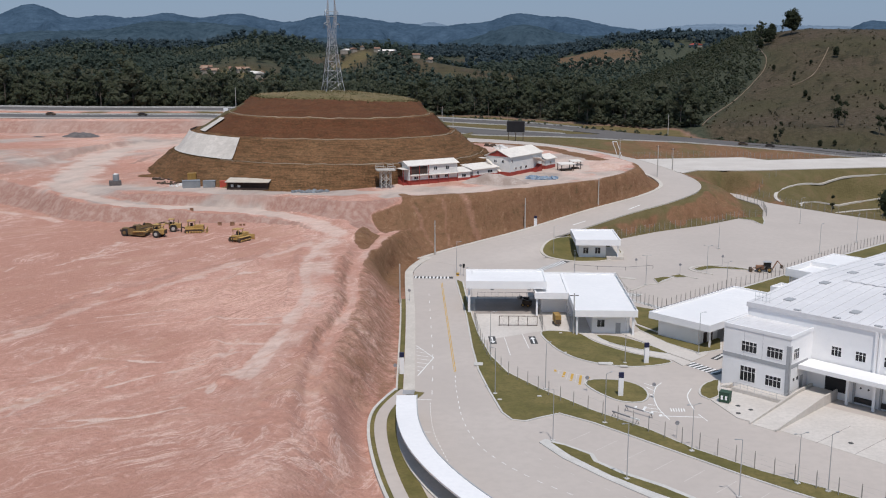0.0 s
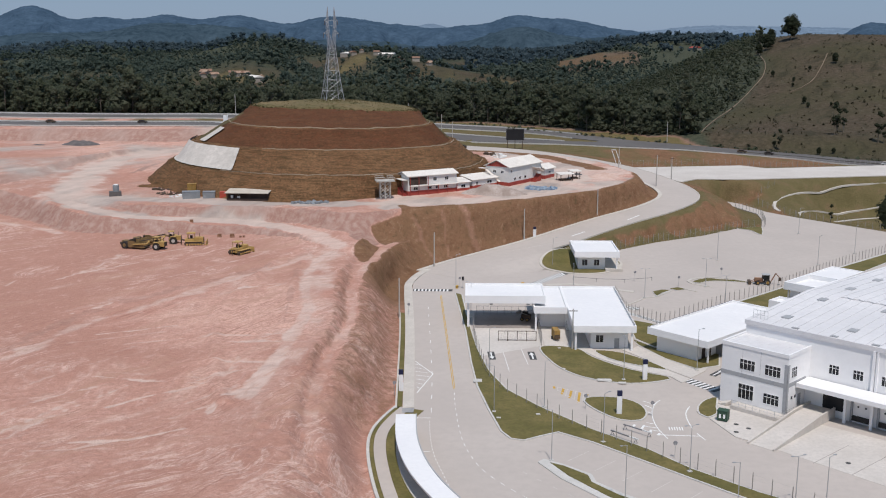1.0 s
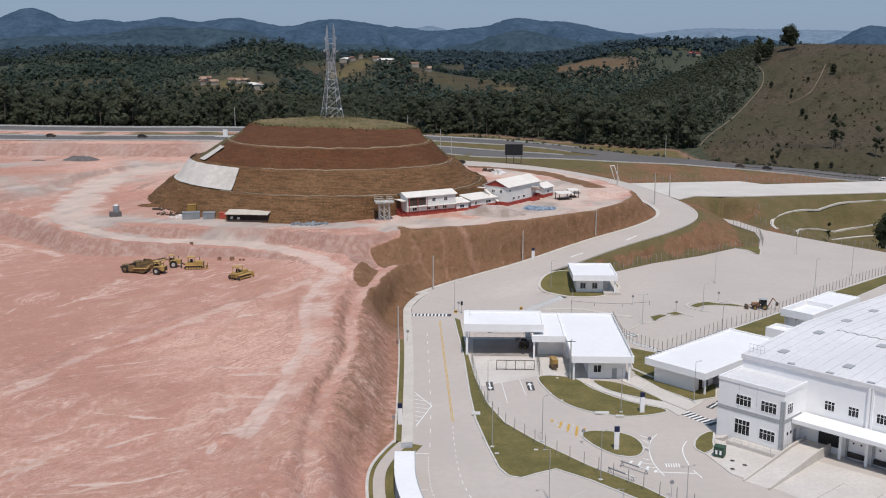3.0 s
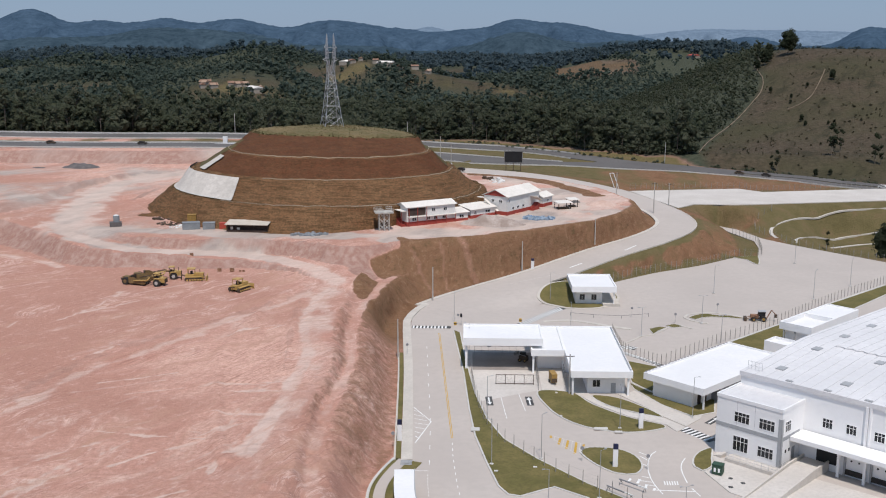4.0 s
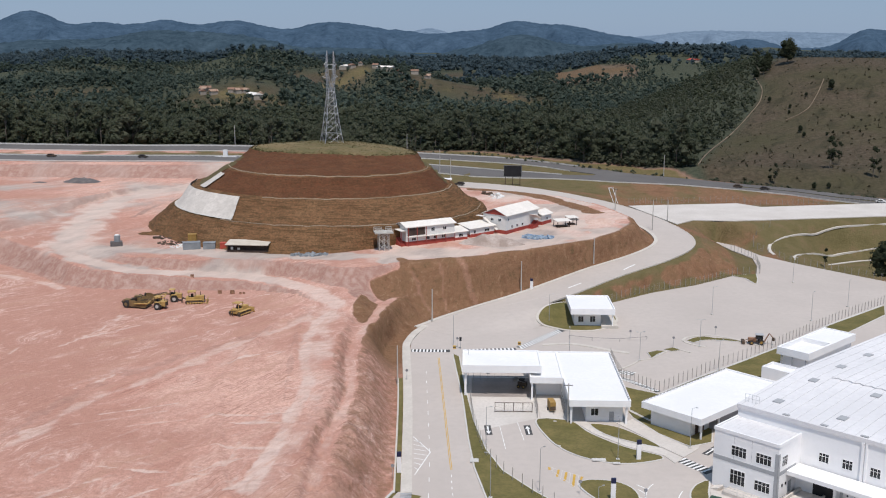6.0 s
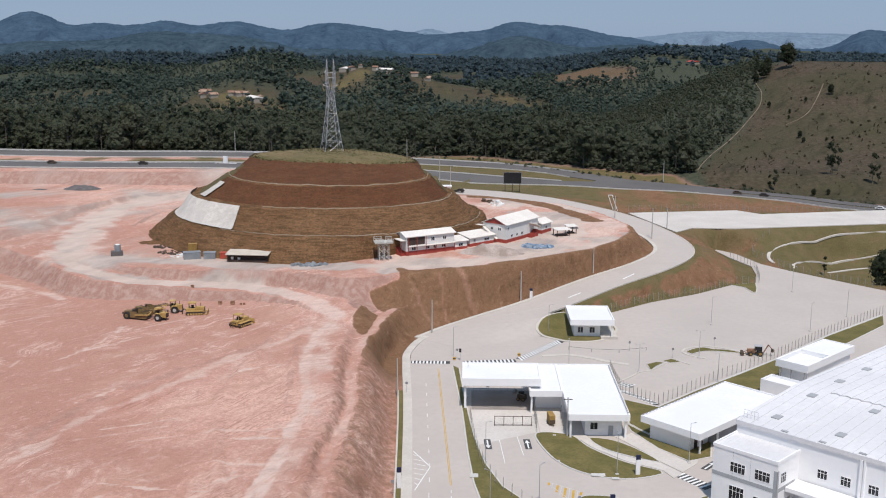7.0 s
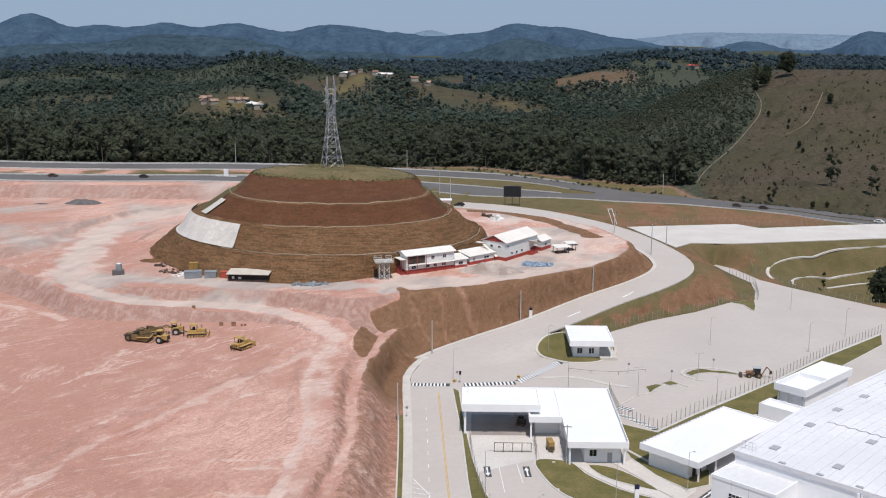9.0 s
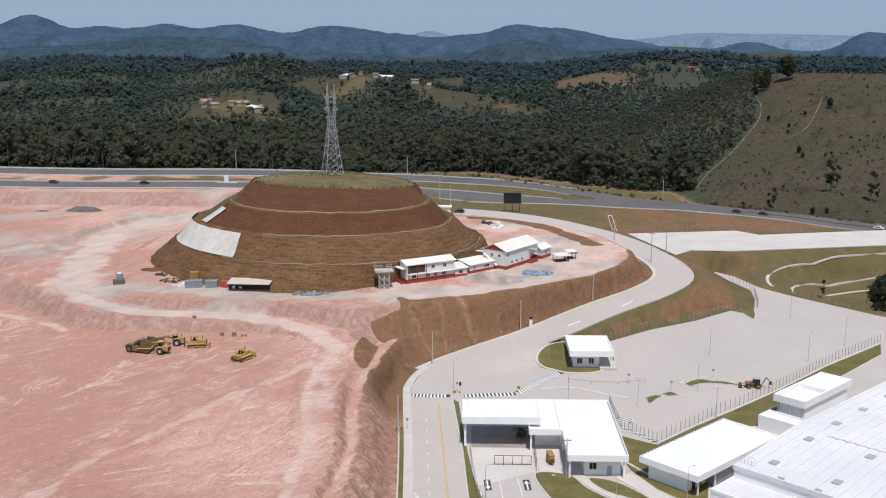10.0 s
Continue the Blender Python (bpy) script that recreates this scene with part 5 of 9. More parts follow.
stripes("bus_bay", [((-9.2, 165.5), (-6.4, 165.5), 0.16), ((-8.0, 151.2), (-6.0, 151.2), 0.16)], M["paint_white"], "white end lines of the bus bay")
hat = [((-10.5, 196.0), (-6.8, 188.4), 0.18), ((-6.8, 188.4), (-9.3, 177.8), 0.18)] + [((-10.4 + 0.067 * k * 2.2, 194.2 - 2.2 * k), (min(-9.3 + 0.45 * (2.2 * k + 1.5) * 0.62, -6.9 - max(0, k - 3) * 0.62), 193.2 - 2.2 * k), 0.16) for k in range(7)]
stripes("hatching", hat, M["paint_white"], "white hatched wedge at the kerb")
# truck lanes: line pairs and arrows on black tiles
dashes("lane_line", [(6.5, 208.6), (7.0, 198.8), (7.7, 190.3)], 0.12, 20, 1, M["paint_white"], "white line between the truck lanes")
dashes("lane_line", [(10.2, 209.3), (10.8, 201.0), (11.5, 194.6)], 0.12, 20, 1, M["paint_white"], "white line between the truck lanes")


def arrow(x, y, turn, label):
    m = pose(x, y, 0, 0, 0, turn)
    bm = bmesh.new()
    bm.faces.new([bm.verts.new(m @ Vector(q)) for q in ((-0.7, -2.6, 0.012), (0.7, -2.6, 0.012), (0.7, 2.6, 0.012), (-0.7, 2.6, 0.012))])
    structure("arrow_ground", bm, M["paint_black"], "black painted tile on the lane")
    bm = bmesh.new()
    for q in (((-0.16, -2.2), (0.16, -2.2), (0.16, 0.7), (-0.16, 0.7)), ((-0.55, 0.6), (0.55, 0.6), (0.0, 2.2))):
        bm.faces.new([bm.verts.new(m @ Vector((*c, 0.018))) for c in q])
    structure("lane_arrow", bm, M["paint_white"], label)


arrow(4.5, 200.0, 183, "white arrow on a black tile, leaving lane")
arrow(12.6, 200.2, 3, "white arrow on a black tile, entering lane")
arrow(47.4, 190.6, -40, "white arrow on a black tile beside the annex")
stripes("hump_marks", [((15.5, 181.9), (15.5, 180.7), 0.45), ((17.2, 180.9), (16.6, 177.7), 0.45), ((18.5, 179.7), (17.8, 175.8), 0.45), ((19.9, 178.8), (19.1, 173.6), 0.45), ((21.2, 177.9), (20.8, 176.5), 0.45)], M["paint_yellow"], "yellow bars leading to the oval island")
stripes("hump_marks", [((16.2, 181.4), (15.9, 179.5), 0.14), ((17.8, 180.3), (17.1, 176.6), 0.14), ((19.2, 179.2), (18.5, 174.8), 0.14), ((20.6, 178.4), (19.9, 174.1), 0.14), ((15.8, 181.8), (21.3, 177.9), 0.14), ((15.7, 180.7), (19.4, 173.4), 0.14)], M["paint_faint"], "faint white bars and edge lines before the oval island", 0.008)
stripes("stop_line", [((30.7, 159.0), (37.0, 158.6), 0.28), ((36.8, 159.8), (37.6, 156.9), 0.18)], M["paint_white"], "white stop line")
stripes("road_word", [((32.7 + 0.42 * k, 161.0), (32.82 + 0.42 * k, 162.5), 0.2) for k in range(6)], M["paint_white"], "row of white painted bars on the lane")
stripes("hatching", [((30.5, 174.7), (32.2, 172.8), 0.2), ((30.5, 172.7), (31.6, 170.9), 0.2), ((30.4, 169.4), (31.0, 168.7), 0.2), ((29.4, 164.3), (30.5, 163.8), 0.2), ((28.7, 162.7), (30.7, 162.0), 0.2), ((29.7, 161.0), (31.0, 160.5), 0.2), ((28.2, 161.5), (28.9, 163.2), 0.42), ((29.2, 159.6), (29.7, 161.2), 0.42), ((26.9, 162.3), (27.4, 163.4), 0.42), ((30.4, 158.8), (30.8, 159.7), 0.42)], M["paint_white"], "white hatching round the oval island")
for pts in ([(33.6, 175.1), (32.3, 173.0), (31.2, 169.2), (30.8, 165.6), (30.9, 161.7), (31.7, 157.4)], [(38.2, 172.2), (37.0, 169.4), (36.5, 166.2), (36.5, 161.9)]):
    bm = bmesh.new()
    ln = spline(pts, 0.8)
    ribbon(bm, np.column_stack([ln[:, :2], 0 * ln[:, 0]]), -0.09, 0.09, 0.009, 0.012)
    structure("edge_line", bm, M["paint_white"], "curved white edge line by the oval island")
bays = [((18.6 + 3.6 * k, 152.0 - 3.5 * k), (15.0 + 3.6 * k, 148.2 - 3.5 * k), 0.12) for k in range(9)]
stripes("parking_lines", bays, M["paint_faint"], "white lines of the parking bays")
stripes("apron_joints", [((51.7 + 4.4 * k, 148.2 - 4.0 * k), (59.6 + 4.6 * k, 155.5 - 4.0 * k), 0.1) for k in range(7)], M["asphalt_dark"], "joints in the loading apron", 0.035)
bm = bmesh.new()
ribbon(bm, spline([(19.5, 259.2), (25.9, 260.3), (31.0, 258.5), (36.3, 254.9), (41.0, 252.8)], 1.0), -0.7, 0.7, 0.13, 0.25)
structure("footpath", bm, M["footway"], "narrow pale footway between yard and lot")
for (x, y), (w, d) in zip([(25.1, 185.1), (1.6, 184.1), (5.0, 165.3), (11.7, 167.1), (18.4, 204.7), (18.2, 191.5), (28.2, 183.6)], ((2.6, 1.1), (1.6, 1.6), (0.7, 0.5), (0.7, 0.5), (0.6, 0.4), (0.5, 0.5), (1.4, 0.8))):
    bm = bmesh.new()
    box(bm, x - w / 2, x + w / 2, y - d / 2, y + d / 2, 0.15, 0.30)
    tagged(part("inspection_cover", bm, M["kerb"]), "pale concrete inspection cover in the lawn", "cover", "lawn covers")
# lane arrows on the climbing road
for (ax, ay), (bx, by), z0, z1, w in (((30.5, 305.4), (34.7, 309.7), 4.0, 4.3, 0.5), ((49.3, 322.0), (53.6, 327.3), 5.8, 6.2, 0.5), ((12.2, 292.4), (27.4, 299.6), 1.6, 3.3, 0.16)):
    n = max(2, int(math.hypot(bx - ax, by - ay) / 2))
    pts = [(ax + (bx - ax) * k / n, ay + (by - ay) * k / n) for k in range(n + 1)]
    ln = np.array([(x, y, line_dist(np.array([x]), np.array([y]), road_line)[1][0] + 0.03) for x, y in pts])
    bm = bmesh.new()
    ribbon(bm, ln, -w / 2, w / 2, 0.0, 0.02)
    structure("road_marking", bm, M["paint_white" if w > 0.3 else "paint_faint"], "white marking on the climbing road")
for k, (x, y) in enumerate(((44.0, 163.6), (45.6, 161.8), (43.2, 160.2), (57.0, 148.4))):
    bm = bmesh.new()
    rod(bm, (x, y, 0.13 if k < 3 else 0.03), (x, y, 0.15 if k < 3 else 0.05), 0.42, 12)
    structure("manhole_cover", bm, M["paint_black"], "round dark manhole cover")

# ---- terraced mound ----
RINGS = [(64.5, 56.5, -50, 358.5, 11.5), (61, 53, -50, 358.5, 14.2), (55, 49.5, -48.8, 362, 20.3), (52.2, 46.8, -48.8, 362, 20.8), (47, 41.8, -51, 368, 26.3), (44.3, 39.2, -51, 368, 26.8), (37, 34.2, -50, 372, 32.1),
         (34.8, 32, -50, 372, 32.6), (31.2, 20, -50, 386.5, 36.6), (28, 17.5, -50, 387, 37.3), (13, 9, -50, 390, 38.0), (0.5, 0.5, -50, 391, 38.2)]


def mound_point(level, ang, out=0.0):
    """A place on the mound: level counts the rings (fractions between), ang in radians; out metres off its face."""
    i = np.clip(np.floor(level).astype(int), 0, len(RINGS) - 2)
    R = np.array(RINGS)
    t = (level - i)[..., None]
    p = R[i] * (1 - t) + R[i + 1] * t
    rough = np.where(out > 0.4, 0.25, 1.0) if np.ndim(out) else (0.25 if out > 0.4 else 1.0)
    deg = np.degrees(ang) % 360
    # flatter to the south-west, cut back behind the site offices
    wob = 1 - 0.045 * np.exp(-((deg - 226) / 26) ** 2) - 0.02 * np.exp(-((deg - 312) / 20) ** 2) - 0.13 * np.exp(-((deg - 312) / 24) ** 2) * np.clip(2.0 - level, 0, 1)
    # banked slopes: slightly hollow between their benches
    face = (level - i) * (1 - (level - i)) * np.where(np.isin(i, (1, 3, 5, 7)), 1.0, 0.0)
    x, y = p[..., 2] + (p[..., 0] * wob + out) * np.cos(ang), p[..., 3] + (p[..., 1] * wob + out) * np.sin(ang)
    z = p[..., 4] - 0.9 * face - 0.02 * np.clip(x + 50, 0, 60) - 0.045 * np.clip(x + 45, 0, 40) * np.clip(level - 7, 0, 1)
    n = fbm(x + z * 2, y + z * 3, 5, 3, 14) * 0.30 + fbm(x, y, 22, 2, 15) * 0.7
    return np.stack([x + np.cos(ang) * n * rough, y + np.sin(ang) * n * rough, z + fbm(x, y, 3.5, 3, 16) * 0.20 * rough + out * 0.5], -1)


def mound_patch(name, l0, l1, a0, a1, material, parent, label="", rows=10, cols=220, out=0.0, closed=False):
    lv, an = np.meshgrid(np.linspace(l0, l1, rows), np.radians(np.linspace(a0, a1, cols + (0 if closed else 1), endpoint=not closed)), indexing="ij")
    v = mound_point(lv, an, out)
    i = np.arange(v.shape[0] * v.shape[1]).reshape(v.shape[:2])
    j = np.roll(i, -1, 1)
    q = np.stack([i[:-1], j[:-1], j[1:], i[1:]], -1)
    q = (q if closed else q[:, :-1]).reshape(-1, 4)
    ob = soup(name, v.reshape(-1, 3), q, material, True)
    ob.parent = parent
    if label:
        tagged(ob, label=label)
    return ob


def mound():
    top = thing("earth_mound", "terraced brown earth mound with dry grass and benches", "mound")
    mound_patch("foot_slope", 0, 2, 0, 360, M["mound"], top, "brown slope with dry grass", 20, closed=True)
    mound_patch("bench", 2, 3, 0, 360, M["mound"], top, "narrow dry bench", 4, closed=True)
    mound_patch("lower_slope", 3, 4, 0, 360, M["mound"], top, "brown slope with dry grass", 14, closed=True)
    mound_patch("bench", 4, 5, 0, 360, M["mound"], top, "narrow dry bench", 4, closed=True)
    mound_patch("middle_slope", 5, 6, 0, 360, M["mound_red"], top, "reddish brown bare slope", 14, closed=True)
    mound_patch("bench", 6, 7, 0, 360, M["mound"], top, "narrow dry bench", 4, closed=True)
    mound_patch("upper_slope", 7, 8, 0, 360, M["mound_red"], top, "reddish brown bare slope", 14, closed=True)
    mound_patch("crown", 8, 11, 0, 360, M["mound_top"], top, "yellowish grass on the flat top", 24, closed=True)
    # sprayed concrete facing
    mound_patch("concrete_facing", 2.72, 4.05, 172, 240, M["shotcrete"], top, "pale sprayed concrete facing", 14, 70, 0.55)
    mound_patch("concrete_facing", 4.95, 5.8, 201, 208.5, M["shotcrete"], top, "pale sprayed concrete chute", 8, 14, 0.6)
    mound_patch("grass_patch", 5.02, 7.6, 150, 198, M["mound_grass"], top, "greenish grassed shoulder", 14, 40, 0.1)
    mound_patch("grass_patch", 5.02, 7.6, -2, 40, M["mound_grass"], top, "greenish grassed shoulder", 14, 40, 0.1)
    # drain channels on the benches
    for lev, a0, a1 in ((2.6, -125, 4), (4.6, -110, 4), (6.6, -172, 6), (6.6, 160, 189)):
        an = np.radians(np.linspace(a0, a1, 90))
        p = mound_point(np.full(an.shape, lev), an, 0.2)
        bm = bmesh.new()
        ribbon(bm, p, -0.09, 0.09, 0.08, 0.3)
        part("drain_channel", bm, M["drain"], top, "dusty concrete drain channel")


mound()


def mound_scrub():
    """Grass tufts on the crown and along the bench lips."""
    rng = np.random.default_rng(77)
    v = []
    for n, l0, l1, a0, a1, h in ((2600, 8.0, 10.8, 0, 360, 0.2), (350, 2.0, 3.0, 150, 400, 0.2), (400, 3.9, 5.0, 150, 400, 0.2), (200, 5.9, 7.0, 150, 400, 0.16), (3200, 0.9, 4.0, 150, 400, 0.2), (700, 7.9, 8.3, 0, 360, 0.32)):
        lv, an = rng.uniform(l0, l1, n), np.radians(rng.uniform(a0, a1, n))
        p = mound_point(lv, an, 0.0)
        a, s = rng.uniform(0, math.tau, n), rng.uniform(0.5, 1.5, n) * h
        d = np.stack([np.cos(a), np.sin(a), 0 * a], -1) * s[:, None] * 0.8
        tip = p + np.stack([rng.normal(0, 0.2, n) * s, rng.normal(0, 0.2, n) * s, s], -1)
        v.append(np.stack([p - d, p + d, tip], 1).reshape(-1, 3))
    v = np.concatenate(v)
    tagged(soup("grass_tufts", v, np.arange(len(v)).reshape(-1, 3), M["tuft"]), "dry grass tufts on the mound", "grass", kind="stuff")


mound_scrub()

# ---- buildings of the yard ----
def slab_part(name, parent, material, x0, x1, y0, y1, z0, z1, label=""):
    bm = bmesh.new()
    box(bm, x0, x1, y0, y1, z0, z1)
    return part(name, bm, material, parent, label)


def parapet_roof(parent, x0, x1, y0, y1, z0, z1, label="white flat roof with a deep white fascia", well=0.35, rim=0.3):
    """A flat roof box with a raised rim round it."""
    bm = bmesh.new()
    box(bm, x0 + rim, x1 - rim, y0 + rim, y1 - rim, z0 + 0.1, z1 - well)
    roof = part("roof", bm, M["white_roof"], parent, label)
    bm = bmesh.new()
    box(bm, x0, x1, y0, y0 + rim, z0, z1)
    box(bm, x0, x1, y1 - rim, y1, z0, z1)
    box(bm, x0, x0 + rim, y0 + rim, y1 - rim, z0, z1)
    box(bm, x1 - rim, x1, y0 + rim, y1 - rim, z0, z1)
    part("fascia", bm, M["white_wall"], roof)
    return roof


def window(parent, x, y, z, w, h, face, cols=4, rows=2, m=None, deep=0.12):
    """A window with its frame, bars and one pane behind them, on a wall that faces -y ('f'), -x ('l') or +x ('r')."""
    if face == "f":
        t = pose(x, y, z)
    elif face == "l":
        t = pose(x, y, z, 0, 0, -90)
    else:
        t = pose(x, y, z, 0, 0, 90)
    win = bmesh.new()
    f = 0.07
    for a, b in ((-w / 2, -w / 2 + f), (w / 2 - f, w / 2)):
        box(win, a, b, -0.07, 0.03, 0, h, t)
    for a, b in ((0, f), (h - f, h)):
        box(win, -w / 2 + f, w / 2 - f, -0.07, 0.03, a, b, t)
    frame_ob = part("window", win, M["white_wall"], parent, "white framed window with dark panes")
    bars = bmesh.new()
    for k in range(1, cols):
        u = -w / 2 + w * k / cols
        box(bars, u - 0.035, u + 0.035, -0.055, 0.0, f, h - f, t)
    if rows > 1:
        box(bars, -w / 2 + f, w / 2 - f, -0.05, -0.002, h * 0.66 - 0.035, h * 0.66 + 0.035, t)
    part("glazing_bars", bars, M["white_wall"], frame_ob)
    pane = bmesh.new()
    box(pane, -w / 2 + f, w / 2 - f, -0.03, -0.012, f, h - f, t)
    part("pane", pane, M["glass"], frame_ob)
    return frame_ob


def gatehouse():
    g = thing("gatehouse", "white flat-roofed gatehouse with a truck canopy", "gatehouse")
    parapet_roof(g, -0.9, 16.5, 219.3, 230.8, 5.7, 7.4, "white canopy roof over the truck lanes")
    slab_part("soffit", g, M["white_wall"], -0.6, 16.2, 219.7, 230.4, 5.6, 5.75)
    for x, y in ((-0.2, 220.3), (-0.2, 229.6), (15.6, 229.6)):
        slab_part("column", g, M["white_wall"], x - 0.25, x + 0.25, y - 0.25, y + 0.25, 0, 5.6)
    # offices: an L of two roofs
    parapet_roof(g, 21.1, 33.7, 203.2, 236.5, 4.0, 5.4, "white flat office roof with a deep fascia")
    parapet_roof(g, 13.9, 21.1, 217.4, 236.5, 4.0, 5.4, "white flat office roof with a deep fascia")
    slab_part("wall", g, M["white_wall"], 24.8, 32.4, 205.4, 235.5, 0, 4.0)
    slab_part("wall", g, M["white_wall"], 15.6, 21.0, 221.5, 235.5, 0, 4.0)
    slab_part("wall", g, M["white_wall"], 21.0, 24.8, 218.5, 235.5, 0, 4.0)
    for x, y in ((21.6, 203.8), (14.4, 218.0), (32.9, 203.8)):
        slab_part("column", g, M["white_wall"], x - 0.2, x + 0.2, y - 0.2, y + 0.2, 0, 4.0)
    window(g, 26.6, 205.4, 1.3, 1.6, 1.6, "f", 2, 1)
    window(g, 18.2, 221.5, 2.9, 1.2, 0.6, "f", 2, 1)
    slab_part("door", g, M["grey_band"], 29.6, 30.6, 205.36, 205.4, 0.1, 2.2, "grey office door")
    for k in range(26):
        bm = bmesh.new()
        box(bm, 33.3, 33.55, 204.2 + 1.23 * k, 204.75 + 1.23 * k, 5.4, 5.52)
        part("parapet_clip", bm, M["shade_grey"], g)
    # lattice railings behind the lanes, and canopy lamps
    bm = bmesh.new()
    for k in range(9):
        box(bm, 1.63 + 1.6 * k, 1.67 + 1.6 * k, 230.93, 230.97, 0, 2.0)
    box(bm, 1.6, 14.5, 230.93, 230.97, 1.94, 2.0)
    box(bm, 1.6, 14.5, 230.93, 230.97, 0.94, 1.0)
    part("railing", bm, M["steel_dark"], g)
    for x in (4.4, 12.4):
        slab_part("lamp", g, M["steel_dark"], x, x + 0.7, 219.0, 219.28, 5.45, 5.68)
    for x, y in [(14.9, 207 + 2.2 * k) for k in range(5)] + [(20.6, 208 + 2.2 * k) for k in range(4)]:
        bm = bmesh.new()
        rod(bm, (x, y, 0), (x, y, 3.2), 0.06, 5)
        part("cage_post", bm, M["steel_dark"], g)
    return g


def kiosk():
    k = thing("guard_kiosk", "small white flat-roofed guard kiosk on a lawn island", "kiosk")
    parapet_roof(k, 28.2, 40.2, 274.4, 289.6, 4.0, 5.6)
    slab_part("wall", k, M["white_wall"], 29.4, 36.6, 276.6, 288.6, 0, 4.0)
    for x in (31.2, 34.4):
        window(k, x, 276.6, 1.3, 1.5, 1.7, "f", 2, 1)
    slab_part("porch_floor", k, M["footway"], 36.62, 41.2, 274.6, 288.6, -0.1, 0.75, "pale paved porch floor")
    for x, y in ((39.6, 275), (39.6, 289)):
        slab_part("column", k, M["white_wall"], x - 0.15, x + 0.15, y - 0.15, y + 0.15, 0, 4.0)


HALL = pose(44.0, 175.2, 0, 0, 0, -43.8)


def hall():
    """Local x runs along the front, y to the back."""
    h = thing("warehouse", "large white logistics warehouse with office block and loading docks", "warehouse", HALL)
    FW, DW, LEN, DEEP = 7.8, 6.6, 95.0, 80.0      # upper front wall, dock wall, length, depth
    slab_part("office_wall", h, M["white_wall"], 0, 12.3, 0, FW, -0.2, 10.5)
    # office roof: low parapet, ribbed sheet behind it
    bm = bmesh.new()
    box(bm, -0.1, 12.4, -0.1, 0.2, 10.5, 11.1)
    box(bm, -0.1, 0.2, 0.2, FW, 10.5, 11.1)
    box(bm, 12.1, 12.4, 0.2, FW, 10.5, 11.1)
    part("office_parapet", bm, M["white_wall"], h)
    slab_part("office_roof", h, M["hall_roof"], 0.2, 12.1, 0.2, FW, 10.5, 10.8)
    bm = bmesh.new()
    for k in range(14):
        box(bm, 0.5 + 0.85 * k, 0.56 + 0.85 * k, 0.2, FW, 10.8, 10.83)
    part("roof_rib", bm, M["hall_roof"], h)
    # grey band and corner strips
    slab_part("grey_band", h, M["grey_band"], -0.05, 12.35, -0.05, -0.003, 5.3, 6.0)
    slab_part("grey_band", h, M["grey_band"], 12.303, 12.35, -0.05, FW - 1.3, 5.3, 6.0)
    for x0, x1, z0, z1 in ((11.7, 12.36, 0, 9.3),):
        slab_part("grey_strip", h, M["grey_band"], x0, x1, -0.06, -0.004, z0, z1)
    slab_part("grey_strip", h, M["grey_band"], 12.304, 12.36, -0.06, 0.55, 0, 9.3)
    for x0 in (3.9, 7.3):
        slab_part("wall_joint", h, M["shade_grey"], x0, x0 + 0.03, -0.012, 0.0, 6.0, 10.5)
    for x, z, hh in ((4.9, 6.7, 1.9), (9.6, 6.7, 1.9), (4.9, 1.5, 2.7), (9.6, 1.7, 1.9)):
        window(h, x, 0, z, 2.9, hh, "f", 4, 2)
    window(h, 12.3, 2.2, 6.7, 1.9, 1.9, "r", 3, 2)
    # hall body, roof and its sheets
    slab_part("hall_wall", h, M["white_wall"], 0, LEN, FW, DEEP, 0, 12.6)
    slab_part("dock_wall", h, M["white_wall"], 12.3, LEN, DW, FW - 0.02, -0.2, 5.0)
    RIDGE = 31.0
    prof = [(FW - 0.25, 12.5), (FW - 0.25, 13.3), (FW, 13.3), (RIDGE, 14.5), (DEEP, 13.0), (DEEP, 12.5)]
    bm = bmesh.new()
    lo, hi = [bm.verts.new((-0.2, y, z)) for y, z in prof], [bm.verts.new((LEN, y, z)) for y, z in prof]
    bm.faces.new(lo)
    bm.faces.new(hi[::-1])
    for i in range(len(prof)):
        j = (i + 1) % len(prof)
        bm.faces.new((lo[i], lo[j], hi[j], hi[i]))
    roof = part("hall_roof", bm, M["hall_roof"], h, "white ribbed metal roof with roof lights")
    up = (14.5 - 13.3) / (RIDGE - FW)
    dn = (13.0 - 14.5) / (DEEP - RIDGE)
    rz = lambda y: 13.3 + (y - FW) * up if y < RIDGE else 14.5 + (y - RIDGE) * dn
    bm = bmesh.new()
    for k in range(int(LEN / 2.1)):
        x = 0.6 + 2.1 * k
        for a, b in ((FW, RIDGE), (RIDGE, DEEP)):
            rod(bm, (x, a, rz(a) + 0.02), (x, b, rz(b) + 0.02), 0.06, 4)
    part("roof_rib", bm, M["seam"], roof)
    # stepped ridge flashing
    bm = bmesh.new()
    for k in range(int((LEN - 8) / 1.05)):
        x = 7 + 1.05 * k
        d = 0.5 * (k % 2)
        rod(bm, (x, RIDGE - 1 + d, rz(RIDGE) + 0.08), (x + 1.05, RIDGE - 1 + 0.5 - d, rz(RIDGE) + 0.08), 0.10, 4)
    part("ridge_flashing", bm, M["flashing"], roof, "zigzag metal ridge flashing")
    for x in range(5, 92, 12):
        for y in (13.2, 26.8, 38.5, 51.0, 64.0):
            bm = bmesh.new()
            box(bm, x - 0.75, x + 0.75, y - 1.0, y + 1.0, rz(y) - 0.05, rz(y) + 0.16)
            part("roof_light", bm, M["grey_band"], roof, "grey translucent roof light")
    for x in range(9, 92, 7):
        bm = bmesh.new()
